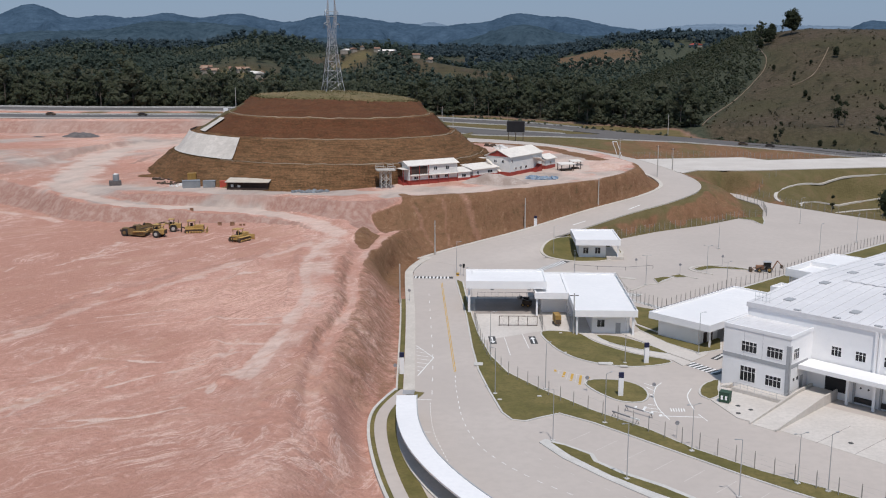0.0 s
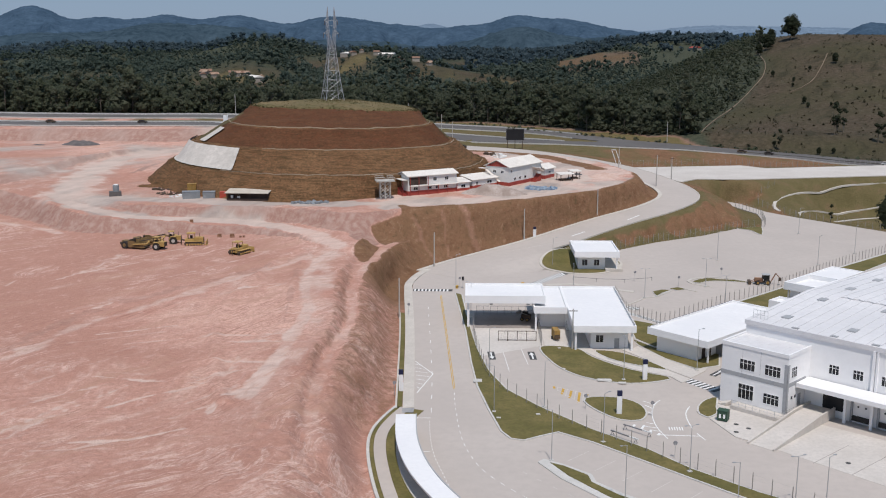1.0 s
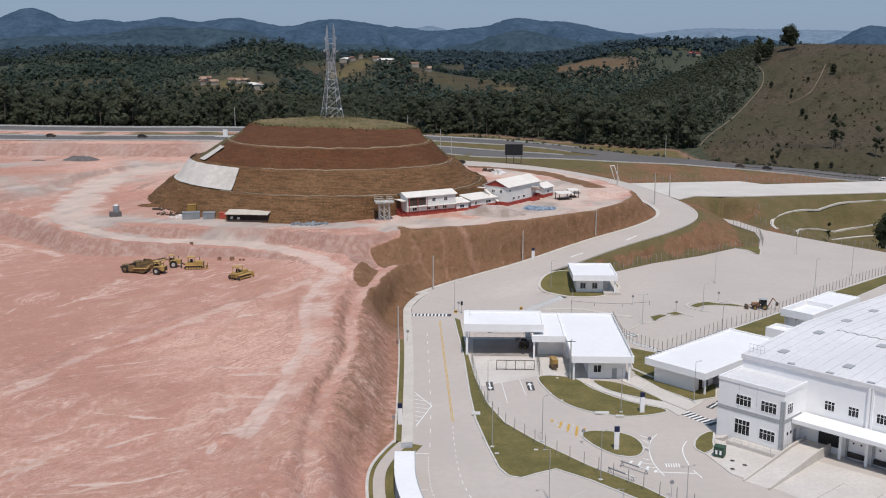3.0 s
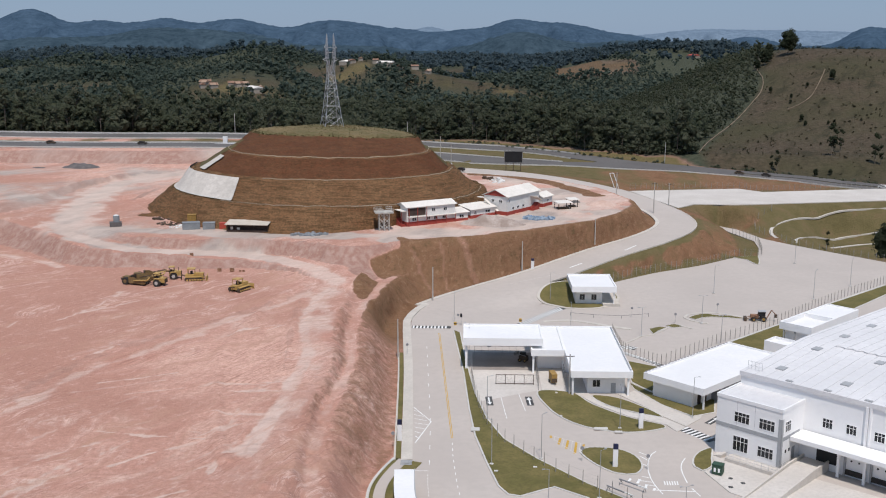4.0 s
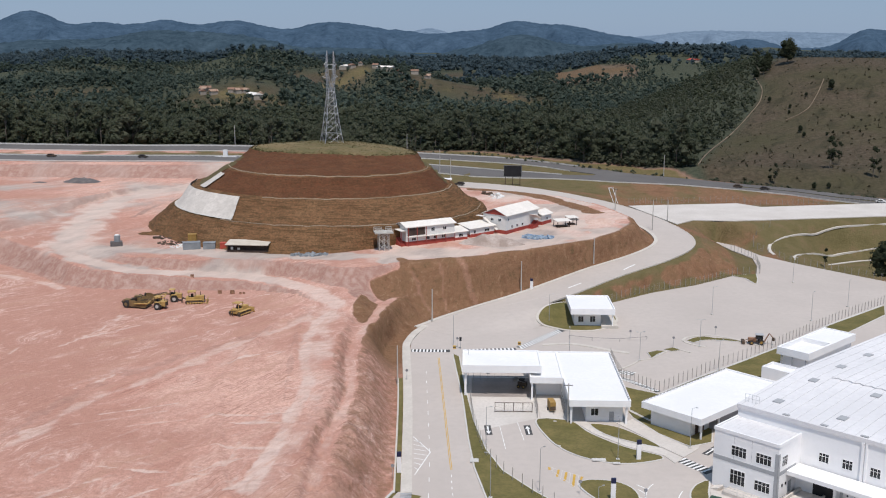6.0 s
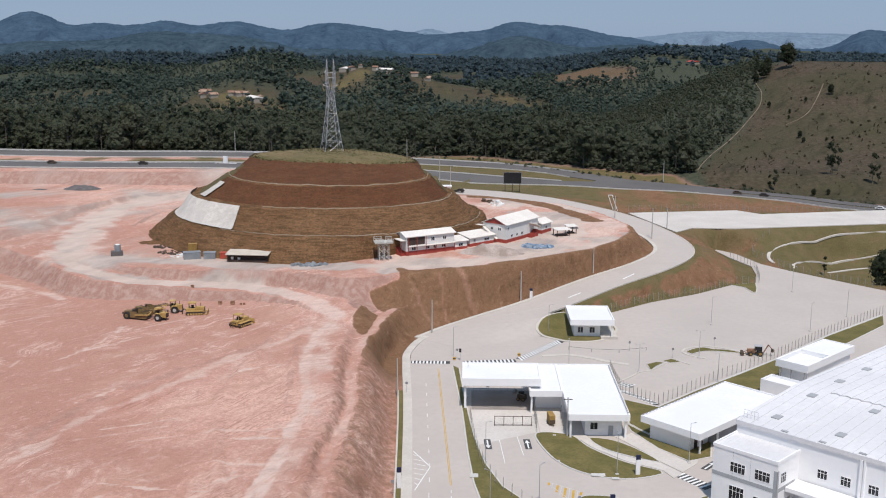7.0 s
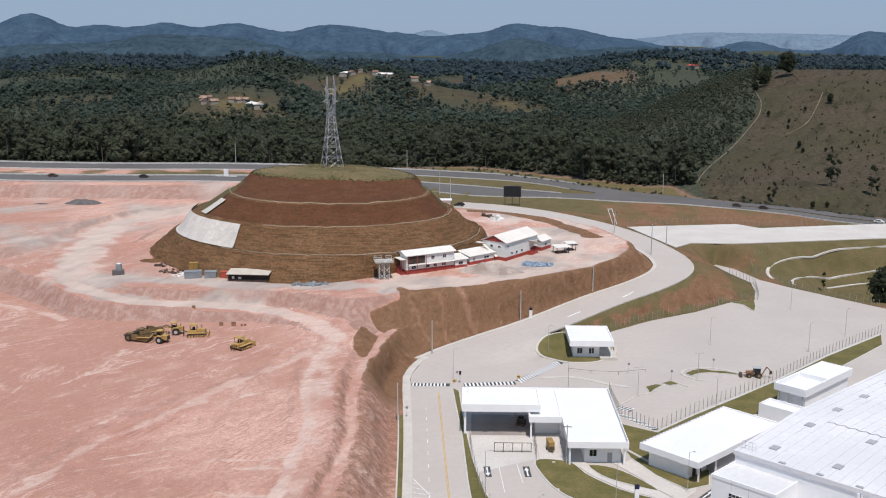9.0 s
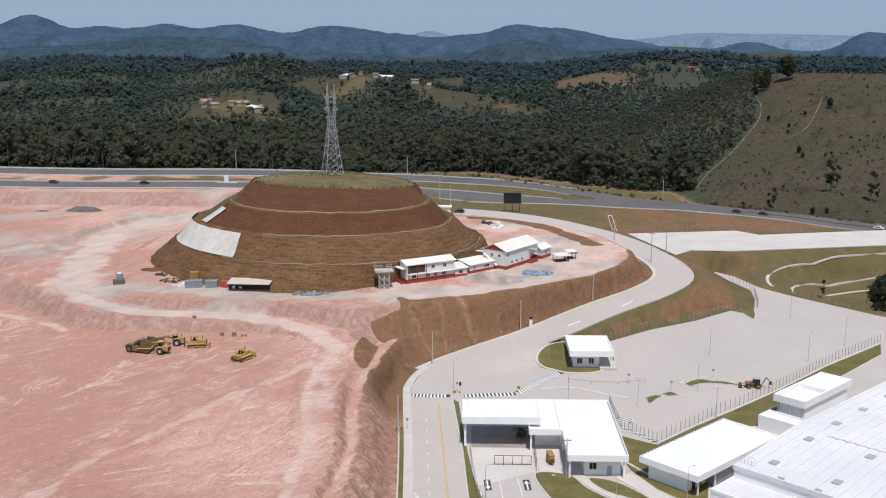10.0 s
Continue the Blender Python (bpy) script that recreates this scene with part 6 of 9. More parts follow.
        box(bm, x - 0.6, x + 0.6, FW + 0.15, FW + 0.75, 13.3, 13.5)
        part("gutter_outlet", bm, M["grey_band"], roof)
    bm = bmesh.new()
    for k in range(5):
        rod(bm, (0.4 + 0.7 * k, 9.4, 13.3), (0.4 + 0.7 * k, 9.4, 14.9), 0.03, 4)
    rod(bm, (0.4, 9.4, 14.9), (3.2, 9.4, 14.9), 0.03, 4)
    rod(bm, (0.4, 9.4, 14.1), (3.2, 9.4, 14.1), 0.03, 4)
    part("roof_railing", bm, M["steel"], roof)
    # upper windows and downpipes
    for k in range(14):
        window(h, 16.6 + 4.15 * k + (0.6 if k > 1 else 0), FW, 6.9, 1.8, 1.7, "f", 3, 2)
    for k in range(7):
        x = 23.0 + 8.9 * k
        slab_part("pilaster", h, M["white_wall"], x, x + 0.42, FW - 0.35, FW, 5.6, 12.5)
        slab_part("downpipe", h, M["white_wall"], x + 0.65, x + 0.95, FW - 0.25, FW, 5.6, 12.5)
    # dock canopy
    slab_part("dock_canopy", h, M["white_wall"], 12.42, LEN, 2.9, FW - 0.36, 4.9, 5.65, "deep white canopy over the docks")
    # entrance recess and docks
    # black box stands in for the unlit inside of the hall doorway
    slab_part("doorway_shade_panel", h, M["black_panel"], 15.6, 19.6, DW - 0.04, DW + 0.3, 1.25, 4.88, "black panel standing in for the dark of an open doorway")
    slab_part("door", h, M["grey_band"], 12.32, 12.36, 4.0, 5.0, 1.25, 3.4, "grey side door")
    for k in range(2):
        slab_part("vent", h, M["black_panel"], 12.31, 12.38, 1.6 + 1.2 * k, 2.0 + 1.2 * k, 3.0, 3.5)
    for k in range(16):
        x = 22.4 + 4.45 * k
        d = slab_part("dock_door", h, M["white_wall"], x - 1.35, x + 1.35, DW - 0.12, DW - 0.01, 1.3, 4.3, "white sectional dock door with dark portholes")
        for s in (-0.65, 0.65):
            bm = bmesh.new()
            rod(bm, (x + s, DW - 0.16, 2.9), (x + s, DW - 0.1, 2.9), 0.17, 10)
            part("porthole", bm, M["black_panel"], d)
        bm = bmesh.new()
        box(bm, x - 1.45, x + 1.45, DW - 0.6, DW - 0.02, 0.5, 1.25)
        part("dock_bumper", bm, M["rubber"], d, "black rubber dock bumper")
        for s in (-1.9, 1.55):
            bm = bmesh.new()
            box(bm, x + s, x + s + 0.35, DW - 0.3, DW - 0.02, 0, 4.8)
            part("door_seal", bm, M["grey_band"], d)
    for k in range(17):
        x = 20.1 + 4.45 * k
        slab_part("dock_column", h, M["white_wall"], x - 0.22, x + 0.22, DW - 1.6, DW - 1.2, -0.2, 4.9)
    # ramp with its walls, plinth and handrails before the offices
    bm = bmesh.new()
    v = [bm.verts.new(q) for q in ((13.6, -14, 0), (17.6, -14, 0), (17.6, DW, 0), (13.6, DW, 0), (13.6, -14, 0.06), (17.6, -14, 0.06), (17.6, 1.5, 1.25), (13.6, 1.5, 1.25), (17.6, DW, 1.25), (13.6, DW, 1.25))]
    for f in ((4, 5, 6, 7), (7, 6, 8, 9), (0, 1, 5, 4), (1, 2, 8, 6, 5), (0, 4, 7, 9, 3), (2, 3, 9, 8), (0, 3, 2, 1)):
        bm.faces.new([v[i] for i in f])
    part("ramp", bm, M["concrete_warm"], h, "pale concrete ramp to the hall door")
    for x in (13.25, 17.65):
        bm = bmesh.new()
        w = [bm.verts.new((x + d, y, z)) for d in (0, 0.3) for y, z in ((-14.2, -0.1), (DW - 0.1, -0.1), (DW - 0.1, 1.75), (1.5, 1.75), (-14.2, 0.35))]
        bm.faces.new(w[:5])
        bm.faces.new(w[5:][::-1])
        for i in range(5):
            bm.faces.new((w[i], w[(i + 1) % 5], w[5 + (i + 1) % 5], w[5 + i]))
        part("ramp_wall", bm, M["concrete_warm"], h)
    slab_part("plinth", h, M["concrete_warm"], 3.5, 13.2, -2.6, -0.07, 0, 0.75, "pale raised walkway before the offices")
    bm = bmesh.new()
    for k in range(3):
        box(bm, 0.9 + 0.5 * k, 1.4 + 0.5 * k, -2.0, -0.1, 0.1, 0.3 + 0.18 * k)
    part("steps", bm, M["concrete_warm"], h)
    bm = bmesh.new()
    for k in range(8):
        rod(bm, (3.7 + 1.33 * k, -2.5, 0.75), (3.7 + 1.33 * k, -2.5, 1.75), 0.03, 5)
    for z in (1.25, 1.75):
        rod(bm, (3.7, -2.5, z), (13.0, -2.5, z), 0.03, 5)
    part("handrail", bm, M["steel"], h)
    bm = bmesh.new()
    for k in range(7):
        rod(bm, (13.1, -2.2 + 1.2 * k * 0.6, 0.75), (13.1, -2.2 + 1.2 * k * 0.6, 1.9), 0.03, 5)
    rod(bm, (13.1, -2.2, 1.9), (13.1, 2.2, 1.9), 0.03, 5)
    part("handrail", bm, M["steel"], h)
    return h


def waste_bin():
    b = thing("waste_bin", "dark green wheeled waste bin with a pale lid", "bin", pose(42.3, 165.4, 0.14, 0, 0, -30))
    bm = bmesh.new()
    box(bm, -0.85, 0.85, -0.7, 0.7, 0.15, 1.7)
    part("body", bm, M["green_box"], b)
    bm = bmesh.new()
    box(bm, -0.9, 0.9, -0.75, 0.75, 1.7, 1.85)
    part("lid", bm, M["green_box"], b)
    for s in (-0.35, 0.35):
        bm = bmesh.new()
        box(bm, s - 0.17, s + 0.17, -0.74, -0.70, 0.55, 1.25)
        part("label", bm, M["white_wall"], b, "pale sticker")
    for x in (-0.7, 0.7):
        for y in (-0.5, 0.5):
            bm = bmesh.new()
            rod(bm, (x - 0.06, y, 0.1), (x + 0.06, y, 0.1), 0.12, 8)
            part("wheel", bm, M["rubber"], b)


waste_bin()


def annex():
    a = thing("annex", "long low white annex with a flat white roof", "annex", pose(36.0, 204.2, 0, 0, 0, -45.5))
    roof = parapet_roof(a, 0, 14.2, 0, 31.5, 3.6, 5.0)
    slab_part("wall", a, M["white_wall"], 1.6, 11.0, 1.2, 31, -0.1, 3.6)
    # porch shade put into this wall's colour: grey instead of white
    slab_part("wall", a, M["shade_grey"], 11.0, 13.2, 8.0, 31, -0.1, 3.6, "porch wall with its shade put into a grey colour")
    for y in (1.4, 7.6):
        slab_part("column", a, M["white_wall"], 13.2, 13.5, y, y + 0.3, 0, 3.6)
    # no opening is cut; a dark slab gives the doorway's shade
    slab_part("door", a, M["timber_dark"], 11.0, 11.05, 3.0, 4.2, 0.1, 2.3, "dark panel standing in for an open doorway's shade")
    slab_part("door", a, M["timber_dark"], 11.0, 11.05, 5.2, 6.2, 0.1, 2.3)
    studs(roof, [(0.15, 0.6 + 1.15 * k, 5.0) for k in range(27)])


def studs(roof, places):
    """Short upright flashing clips along a parapet."""
    for x, y, z in places:
        bm = bmesh.new()
        box(bm, x - 0.12, x + 0.12, y - 0.28, y + 0.28, z, z + 0.12)
        part("parapet_clip", bm, M["shade_grey"], roof)


def plant_room():
    b = thing("plant_room", "white service building with a sunken flat roof", "building", pose(74.2, 241.5, 0, 0, 0, -45))
    parapet_roof(b, 0, 8.2, 0, 12, 3.8, 5.6, well=1.1, rim=0.5)
    parapet_roof(b, 0, 8.2, 12, 24, 3.8, 5.6, well=0.2, rim=0.4)
    slab_part("wall", b, M["white_wall"], 1, 7.6, 1.2, 23, 0, 3.8)
    for y in (1.0,):
        for x in (1.2, 4.0, 7.4):
            slab_part("column", b, M["grey_band"], x - 0.12, x + 0.12, y - 0.9, y - 0.66, 0, 3.8)
    c = thing("yard_wall", "low white walled enclosure beside the service building", "enclosure", pose(68.6, 233.6, 0, 0, 0, -45))
    parapet_roof(c, 0, 10.5, 0, 5.0, 0.0, 3.2, "white roofed low enclosure", well=0.6, rim=0.25)


gatehouse()
kiosk()
hall()
annex()
plant_room()

# ---- fences, lamps, signs ----
def mesh_post():
    bm = bmesh.new()
    box(bm, -0.055, 0.055, -0.055, 0.055, 0, 2.3)
    box(bm, -0.035, 0.035, -0.035, 0.035, 2.3, 2.6)
    return mesh_of(bm, "post", M["post"])


POST = mesh_post()


def fence(name, pts, label, gap=2.6, z=0.0, zf=None, wires=4):
    f = thing(name, label, "fence", group="wire fences")
    line = spline(pts, 0.6)
    s = np.concatenate([[0], np.cumsum(np.linalg.norm(np.diff(line[:, :2], axis=0), axis=1))])
    n = max(2, int(s[-1] / gap))
    places = []
    for k in range(n + 1):
        t = s[-1] * k / n
        x, y = np.interp(t, s, line[:, 0]), np.interp(t, s, line[:, 1])
        places.append((x, y, (zf(x, y) if zf else z)))
    for x, y, zz in places:
        p = new("post", POST)
        p.location, p.parent = (x, y, zz), f
    bm = bmesh.new()
    for a, b in zip(places, places[1:]):
        for k in range(wires):
            h = 0.3 + 2.0 * k / (wires - 1)
            rod(bm, (a[0], a[1], a[2] + h), (b[0], b[1], b[2] + h), 0.006, 3)
    part("wire", bm, M["steel"], f)
    return f


fence("wire_fence", [(0.9, 217), (1.6, 204), (3.2, 190), (6, 180), (11.5, 170.6), (15.8, 164.3), (22.5, 157.2), (28.6, 150.4), (34, 145), (42.3, 136.2), (49.4, 129.6), (58, 122)], "concrete-post wire fence along the lawn verge", 3.0, 0.15)
fence("wire_fence", [(35.7, 248.7), (35.8, 239.5), (36.5, 232.7), (39.7, 227.9), (43.2, 223.6)], "short wire fence beside the gatehouse", 1.2, 0.05)
fence("wire_fence", [(43.2, 223.6), (47.9, 228.5), (54.3, 235.1), (61.1, 242.1), (67.8, 247.8), (75.2, 255.0), (80.7, 260.4), (101.0, 282.0), (123.9, 303.7)], "dense wire fence along the lot", 1.9, 0.1)
fence("wire_fence", [(41.8, 302.6), (57, 316.4), (73.4, 327), (87, 339), (93.5, 342), (97.5, 342), (100.4, 354), (102.0, 367), (97.6, 381)], "wire fence at the foot of the bank", 2.2, 0.0, lambda x, y: land_at(x, y) + 0.1)
fence("wire_fence", [(68, 437), (114, 445), (122, 436), (178, 448), (240, 455)], "wire fence behind the white lot", 2.4, 8.0, lambda x, y: land_at(x, y))
fence("wire_fence", [(113.6, 362), (110.8, 372), (107.4, 382), (107.2, 387), (109.5, 391), (115.3, 394.5)], "wire fence round the basin", 3.2, 0, lambda x, y: land_at(x, y))
fence("wire_fence", [(113.9, 361.6), (123.9, 349.2), (136.4, 334), (176, 298)], "wire fence along the lot's edge", 2.6, 0, lambda x, y: land_at(x, y))


def lamp_post(h=8.0, arms=1):
    """A tapered steel post with one or two short arms and lamp heads."""
    p = thing("lamp_post", "slim grey steel lamp post with a short arm", "lamp post", group="yard lamps")
    bm = bmesh.new()
    rod(bm, (0, 0, 0.2), (0, 0, h), 0.075, 8, 0.045)
    part("pole", bm, M["steel"], p)
    bm = bmesh.new()
    box(bm, -0.3, 0.3, -0.3, 0.3, -0.2, 0.22)
    part("footing", bm, M["kerb"], p, "pale concrete footing")
    for s in ((1, -1) if arms == 2 else (1,)):
        bm = bmesh.new()
        rod(bm, (0, 0, h - 0.05), (s * 0.9, 0, h + 0.12), 0.03, 6)
        arm = part("arm", bm, M["steel"], p)
        bm = bmesh.new()
        box(bm, min(s * 0.75, s * 1.15), max(s * 0.75, s * 1.15), -0.11, 0.11, h + 0.07, h + 0.15)
        part("lamp_head", bm, M["steel"], arm)
    return p


lamp2 = lamp_post(7.2, 2)
lamp2.matrix_world = pose(32.5, 144.4, 0.1, 0, 0, 20)
for x, y, r in ((44.6, 133.6, 20), (42.5, 246.6, 10), (59.8, 258.6, 0), (60.3, 240, 30)):
    copy_thing(lamp2, pose(x, y, 0.1, 0, 0, r))
lamp1 = lamp_post(8.2, 1)
lamp1.matrix_world = pose(47.9, 131.2, 0.1, 0, 0, 30)
for x, y, r in ((12.5, 148.0, 200), (21.6, 134.5, 210), (13.0, 171.0, 40), (21.2, 155.4, 30), (43.5, 191.5, 10), (3.9, 191.1, 0), (35.6, 129.2, 200), (25.2, 246.2, 90), (96.3, 284.3, 40), (22.8, 279.8, 0), (-3.4, 257.5, 0), (28.7, 185.6, 90), (4.3, 168.3, 160), (0.4, 228, 170), (112, 300, 40), (70, 290, 0), (105, 330, 0)):
    copy_thing(lamp1, pose(x, y, 0.05, 0, 0, r))


def utility_pole(x, y, z, h, arm=True, stub=0):
    p = thing("utility_pole", "tall grey concrete power pole beside the road", "utility pole", pose(x, y, z, 0, 0, stub), "roadside poles")
    bm = bmesh.new()
    rod(bm, (0, 0, -0.5), (0, 0, h), 0.2, 8, 0.12)
    part("pole", bm, M["pole"], p)
    if arm:
        bm = bmesh.new()
        box(bm, -0.9, 0.9, -0.06, 0.06, h - 0.5, h - 0.36)
        part("crossarm", bm, M["timber_dark"], p)


for x, y, z, h in ((-9.6, 278.6, 0.6, 9.2), (16.2, 304.5, 3.0, 9.0), (40.6, 328.6, 5.5, 9.0), (-15.8, 228, 0.1, 9.0)):
    utility_pole(x, y, z, h, False)
for x, y, z, h in ((21.0, 204.4, 0, 8.6), (66.4, 370.5, 9.4, 11), (57.5, 403, 10.5, 9), (75.4, 390, 9.3, 8)):
    utility_pole(x, y, z, h, True)


def totem(x, y, z, h=3.6, turn=0):
    t = thing("sign_totem", "slim white sign totem with a navy blue head", "sign", pose(x, y, z, 0, 0, turn), "sign totems")
    bm = bmesh.new()
    box(bm, -0.42, 0.42, -0.18, 0.18, 0, h * 0.78)
    part("panel", bm, M["white_wall"], t)
    bm = bmesh.new()
    box(bm, -0.42, 0.42, -0.2, 0.2, h * 0.78, h, Matrix.Shear("XY", 4, (0.0, 0.0)))
    part("head", bm, M["navy"], t, "navy blue head panel")


totem(25.4, 167.8, 0.18, 4.1)
totem(32.6, 185.6, 0.18, 3.9, 10)
totem(19.4, 306.0, 3.0, 3.4, -20)
totem(-12.2, 178.5, 0.1, 4.0, 5)


def road_sign(x, y, z=0.1, h=2.4, turn=0):
    s = thing("road_sign", "round road sign seen from its dark back", "road sign", pose(x, y, z, 0, 0, turn), "road signs")
    bm = bmesh.new()
    rod(bm, (0, 0, 0), (0, 0, h), 0.035, 6)
    part("post", bm, M["steel"], s)
    bm = bmesh.new()
    rod(bm, (0, -0.03, h), (0, 0.03, h), 0.34, 14)
    part("disc", bm, M["shade_grey"], s)


for x, y in ((31.3, 149.6), (20.0, 170.2), (30.8, 167.0), (42.8, 264), (53, 258.4), (-2.4, 256), (66, 268.4), (-13.8, 230), (-13.2, 176)):
    road_sign(x, y)


def barrier(x, y, turn):
    b = thing("boom_barrier", "lifted-off barrier bar on trestles, black and white", "barrier", pose(x, y, 0, 0, 0, turn), "boom barriers")
    for k in range(6):
        bm = bmesh.new()
        box(bm, k * 0.9, k * 0.9 + 0.9, -0.08, 0.08, 0.75, 0.95)
        part("bar", bm, M["paint_white" if k in (4, 5) else "shade_grey"], b)
    for u in (0.3, 4.9):
        bm = bmesh.new()
        for s in (-1, 1):
            rod(bm, (u, 0, 0.8), (u, s * 0.5, 0), 0.05, 5)
        part("trestle", bm, M["steel_dark"], b)


barrier(22.8, 158.7, -46)
barrier(25.2, 161.3, -43)


def cable_barrier():
    b = thing("cable_barrier", "low grey cable barrier on thin posts", "barrier")
    pts = [(27.0, 265.1), (32.8, 263.2), (39.9, 262.5), (47.3, 264.7)]
    for x, y in pts:
        bm = bmesh.new()
        rod(bm, (x, y, -0.1), (x, y, 0.95), 0.05, 6)
        part("post", bm, M["steel_dark"], b)
    bm = bmesh.new()
    for p, q in zip(pts, pts[1:]):
        rod(bm, (*p, 0.85), (*q, 0.85), 0.05, 5)
    part("cable", bm, M["steel_dark"], b)


cable_barrier()


def hazard_marker(x, y):
    k = thing("hazard_marker", "short yellow and black hazard marker", "bollard", pose(x, y, 0), "hazard markers")
    bm = bmesh.new()
    box(bm, -0.35, 0.35, -0.25, 0.25, -0.05, 0.75)
    part("body", bm, M["paint_yellow"], k)
    bm = bmesh.new()
    box(bm, -0.37, 0.37, -0.27, 0.27, 0.3, 0.5)
    part("band", bm, M["black_panel"], k, "black band")


hazard_marker(-3.1, 255.4)
hazard_marker(13.6, 259.2)


def signal_post(x, y):
    k = thing("signal_post", "thin grey post with a black signal box", "signal", pose(x, y, 0))
    bm = bmesh.new()
    rod(bm, (0, 0, -0.05), (0, 0, 2.6), 0.05, 6)
    part("post", bm, M["steel"], k)
    bm = bmesh.new()
    box(bm, -0.28, 0.28, -0.2, 0.2, 2.2, 3.1)
    part("signal_box", bm, M["black_panel"], k)


signal_post(-1.6, 255.0)


def gate(x0, x1, y, h=2.2):
    g = thing("sliding_gate", "low rusty steel mesh gate across the truck lanes", "gate")
    n = 4
    for k in range(n + 1):
        bm = bmesh.new()
        u = x0 + (x1 - x0) * k / n
        box(bm, u - 0.06, u + 0.06, y - 0.06, y + 0.06, 0.0, h)
        part("post", bm, M["rust_dark"], g)
    for z in (0.15, h - 0.1):
        bm = bmesh.new()
        box(bm, x0, x1, y - 0.05, y + 0.05, z, z + 0.1)
        part("rail", bm, M["rust_dark"], g)
    bm = bmesh.new()
    for k in range(40):
        u = x0 + (x1 - x0) * (k + 0.5) / 40
        box(bm, u - 0.004, u + 0.004, y - 0.004, y + 0.004, 0.25, h - 0.1)
    part("mesh_bars", bm, M["rust_dark"], g)


gate(6.1, 14.0, 210.2)

# ---- site compound on the bench ----
def house(name, m, length, depth, eave, ridge, label, red=1.1, front=(), side=(), single=False, over=0.5):
    """A sheet-roofed site building: x along the front, y to the back; single pitch or gable with its ridge along x."""
    h = thing(name, label, "site building", m, "site buildings")
    bm = bmesh.new()
    box(bm, 0, length, 0, depth, red, eave)
    if not single:
        for x in (0.0, length - 0.12):
            v = [bm.verts.new((x + d, y, z)) for d in (0, 0.12) for y, z in ((0, eave), (depth, eave), (depth / 2, ridge - 0.15))]
            bm.faces.new(v[:3])
            bm.faces.new(v[3:][::-1])
    part("wall", bm, M["cream_wall"], h)
    bm = bmesh.new()
    box(bm, -0.04, length + 0.04, -0.04, depth + 0.04, -0.8, red)
    part("base_wall", bm, M["red_wall"], h, "brick-red lower wall")
    bm = bmesh.new()
    if single:
        prof = [(-over, eave), (depth + over, ridge), (depth + over, ridge + 0.12), (-over, eave + 0.12)]
    else:
        prof = [(-over, eave - 0.15), (depth / 2, ridge), (depth + over, eave - 0.15), (depth + over, eave), (depth / 2, ridge + 0.14), (-over, eave)]
    lo, hi = [bm.verts.new((-over, y, z)) for y, z in prof], [bm.verts.new((length + over, y, z)) for y, z in prof]
    bm.faces.new(lo)
    bm.faces.new(hi[::-1])
    for i in range(len(prof)):
        j = (i + 1) % len(prof)
        bm.faces.new((lo[i], lo[j], hi[j], hi[i]))
    roof = part("roof", bm, M["cream_roof"], h, "pale sheet roof")
    bm = bmesh.new()
    n = int(length / 0.9)
    for k in range(n + 1):
        u = -over + (length + 2 * over) * k / n
        if single:
            v = [(-over, eave + 0.12), (depth + over, ridge + 0.12)]
        else:
            v = [(-over, eave), (depth / 2, ridge + 0.14), (depth + over, eave)]
        for a, b in zip(v, v[1:]):
            rod(bm, (u, a[0], a[1] + 0.01), (u, b[0], b[1] + 0.01), 0.035, 4)
    part("roof_rib", bm, M["cream_roof"], roof)
    for x, z, w, hh in front:
        window(h, x, -0.02, z, w, hh, "f", 2, 1)
    for y, z, w, hh, f in side:
        window(h, -0.02 if f == "l" else length + 0.02, y, z, w, hh, f, 2, 1)
    return h


z1 = 13.95
m1 = pose(-18.9, 316.4, z1, 0, 0, 31)
h1 = house("two_storey_office", m1, 17.2, 6.5, 5.9, 6.9, "long two-storey white and brick-red site office", 1.3,
           [(2.6, 1.5, 1.6, 1.0), (7.6, 1.5, 1.3, 1.0), (10.2, 1.5, 1.3, 1.0), (13.2, 1.5, 1.3, 1.0), (9.4, 4.0, 1.3, 1.1), (13.6, 4.0, 1.3, 1.1)], single=False)
bm = bmesh.new()
box(bm, 0.3, 6.8, -0.9, -0.05, 2.75, 2.95)
part("balcony_floor", bm, M["cream_roof"], h1)
bm = bmesh.new()
box(bm, 6.8, 17.2, -0.9, -0.05, 2.7, 2.82)
part("awning", bm, M["cream_roof"], h1)
for u in (0.4, 3.4, 6.6, 10.2, 13.6, 16.9):
    bm = bmesh.new()
    box(bm, u - 0.08, u + 0.08, -0.85, -0.69, -0.3, 2.75 if u > 7 else 5.8)
    part("verandah_post", bm, M["red_wall"], h1)
# the balcony recess is flat: its shade is a dark sheet
bm = bmesh.new()
box(bm, 0.4, 6.6, -0.02, 0.0, 3.1, 5.5)
part("loggia_shade", bm, M["timber_dark"], h1, "dark sheet standing in for the shade of a balcony recess")
bm = bmesh.new()
for k in range(9):
    box(bm, -1.6, -0.1, 0.4 + 0.5 * k, 0.9 + 0.5 * k, -0.3, 0.1 + 0.3 * k)
part("outside_stair", bm, M["red_wall"], h1, "brick-red outside stair")
bm = bmesh.new()
box(bm, -2.0, 0.0, -0.3, 6.0, 4.75, 4.87)
part("stair_roof", bm, M["cream_roof"], h1)
for u in (-1.8,):
    for w in (0.0, 5.6):
        bm = bmesh.new()
        box(bm, u - 0.07, u + 0.07, w - 0.07, w + 0.07, -0.3, 4.75)
        part("stair_post", bm, M["red_wall"], h1)
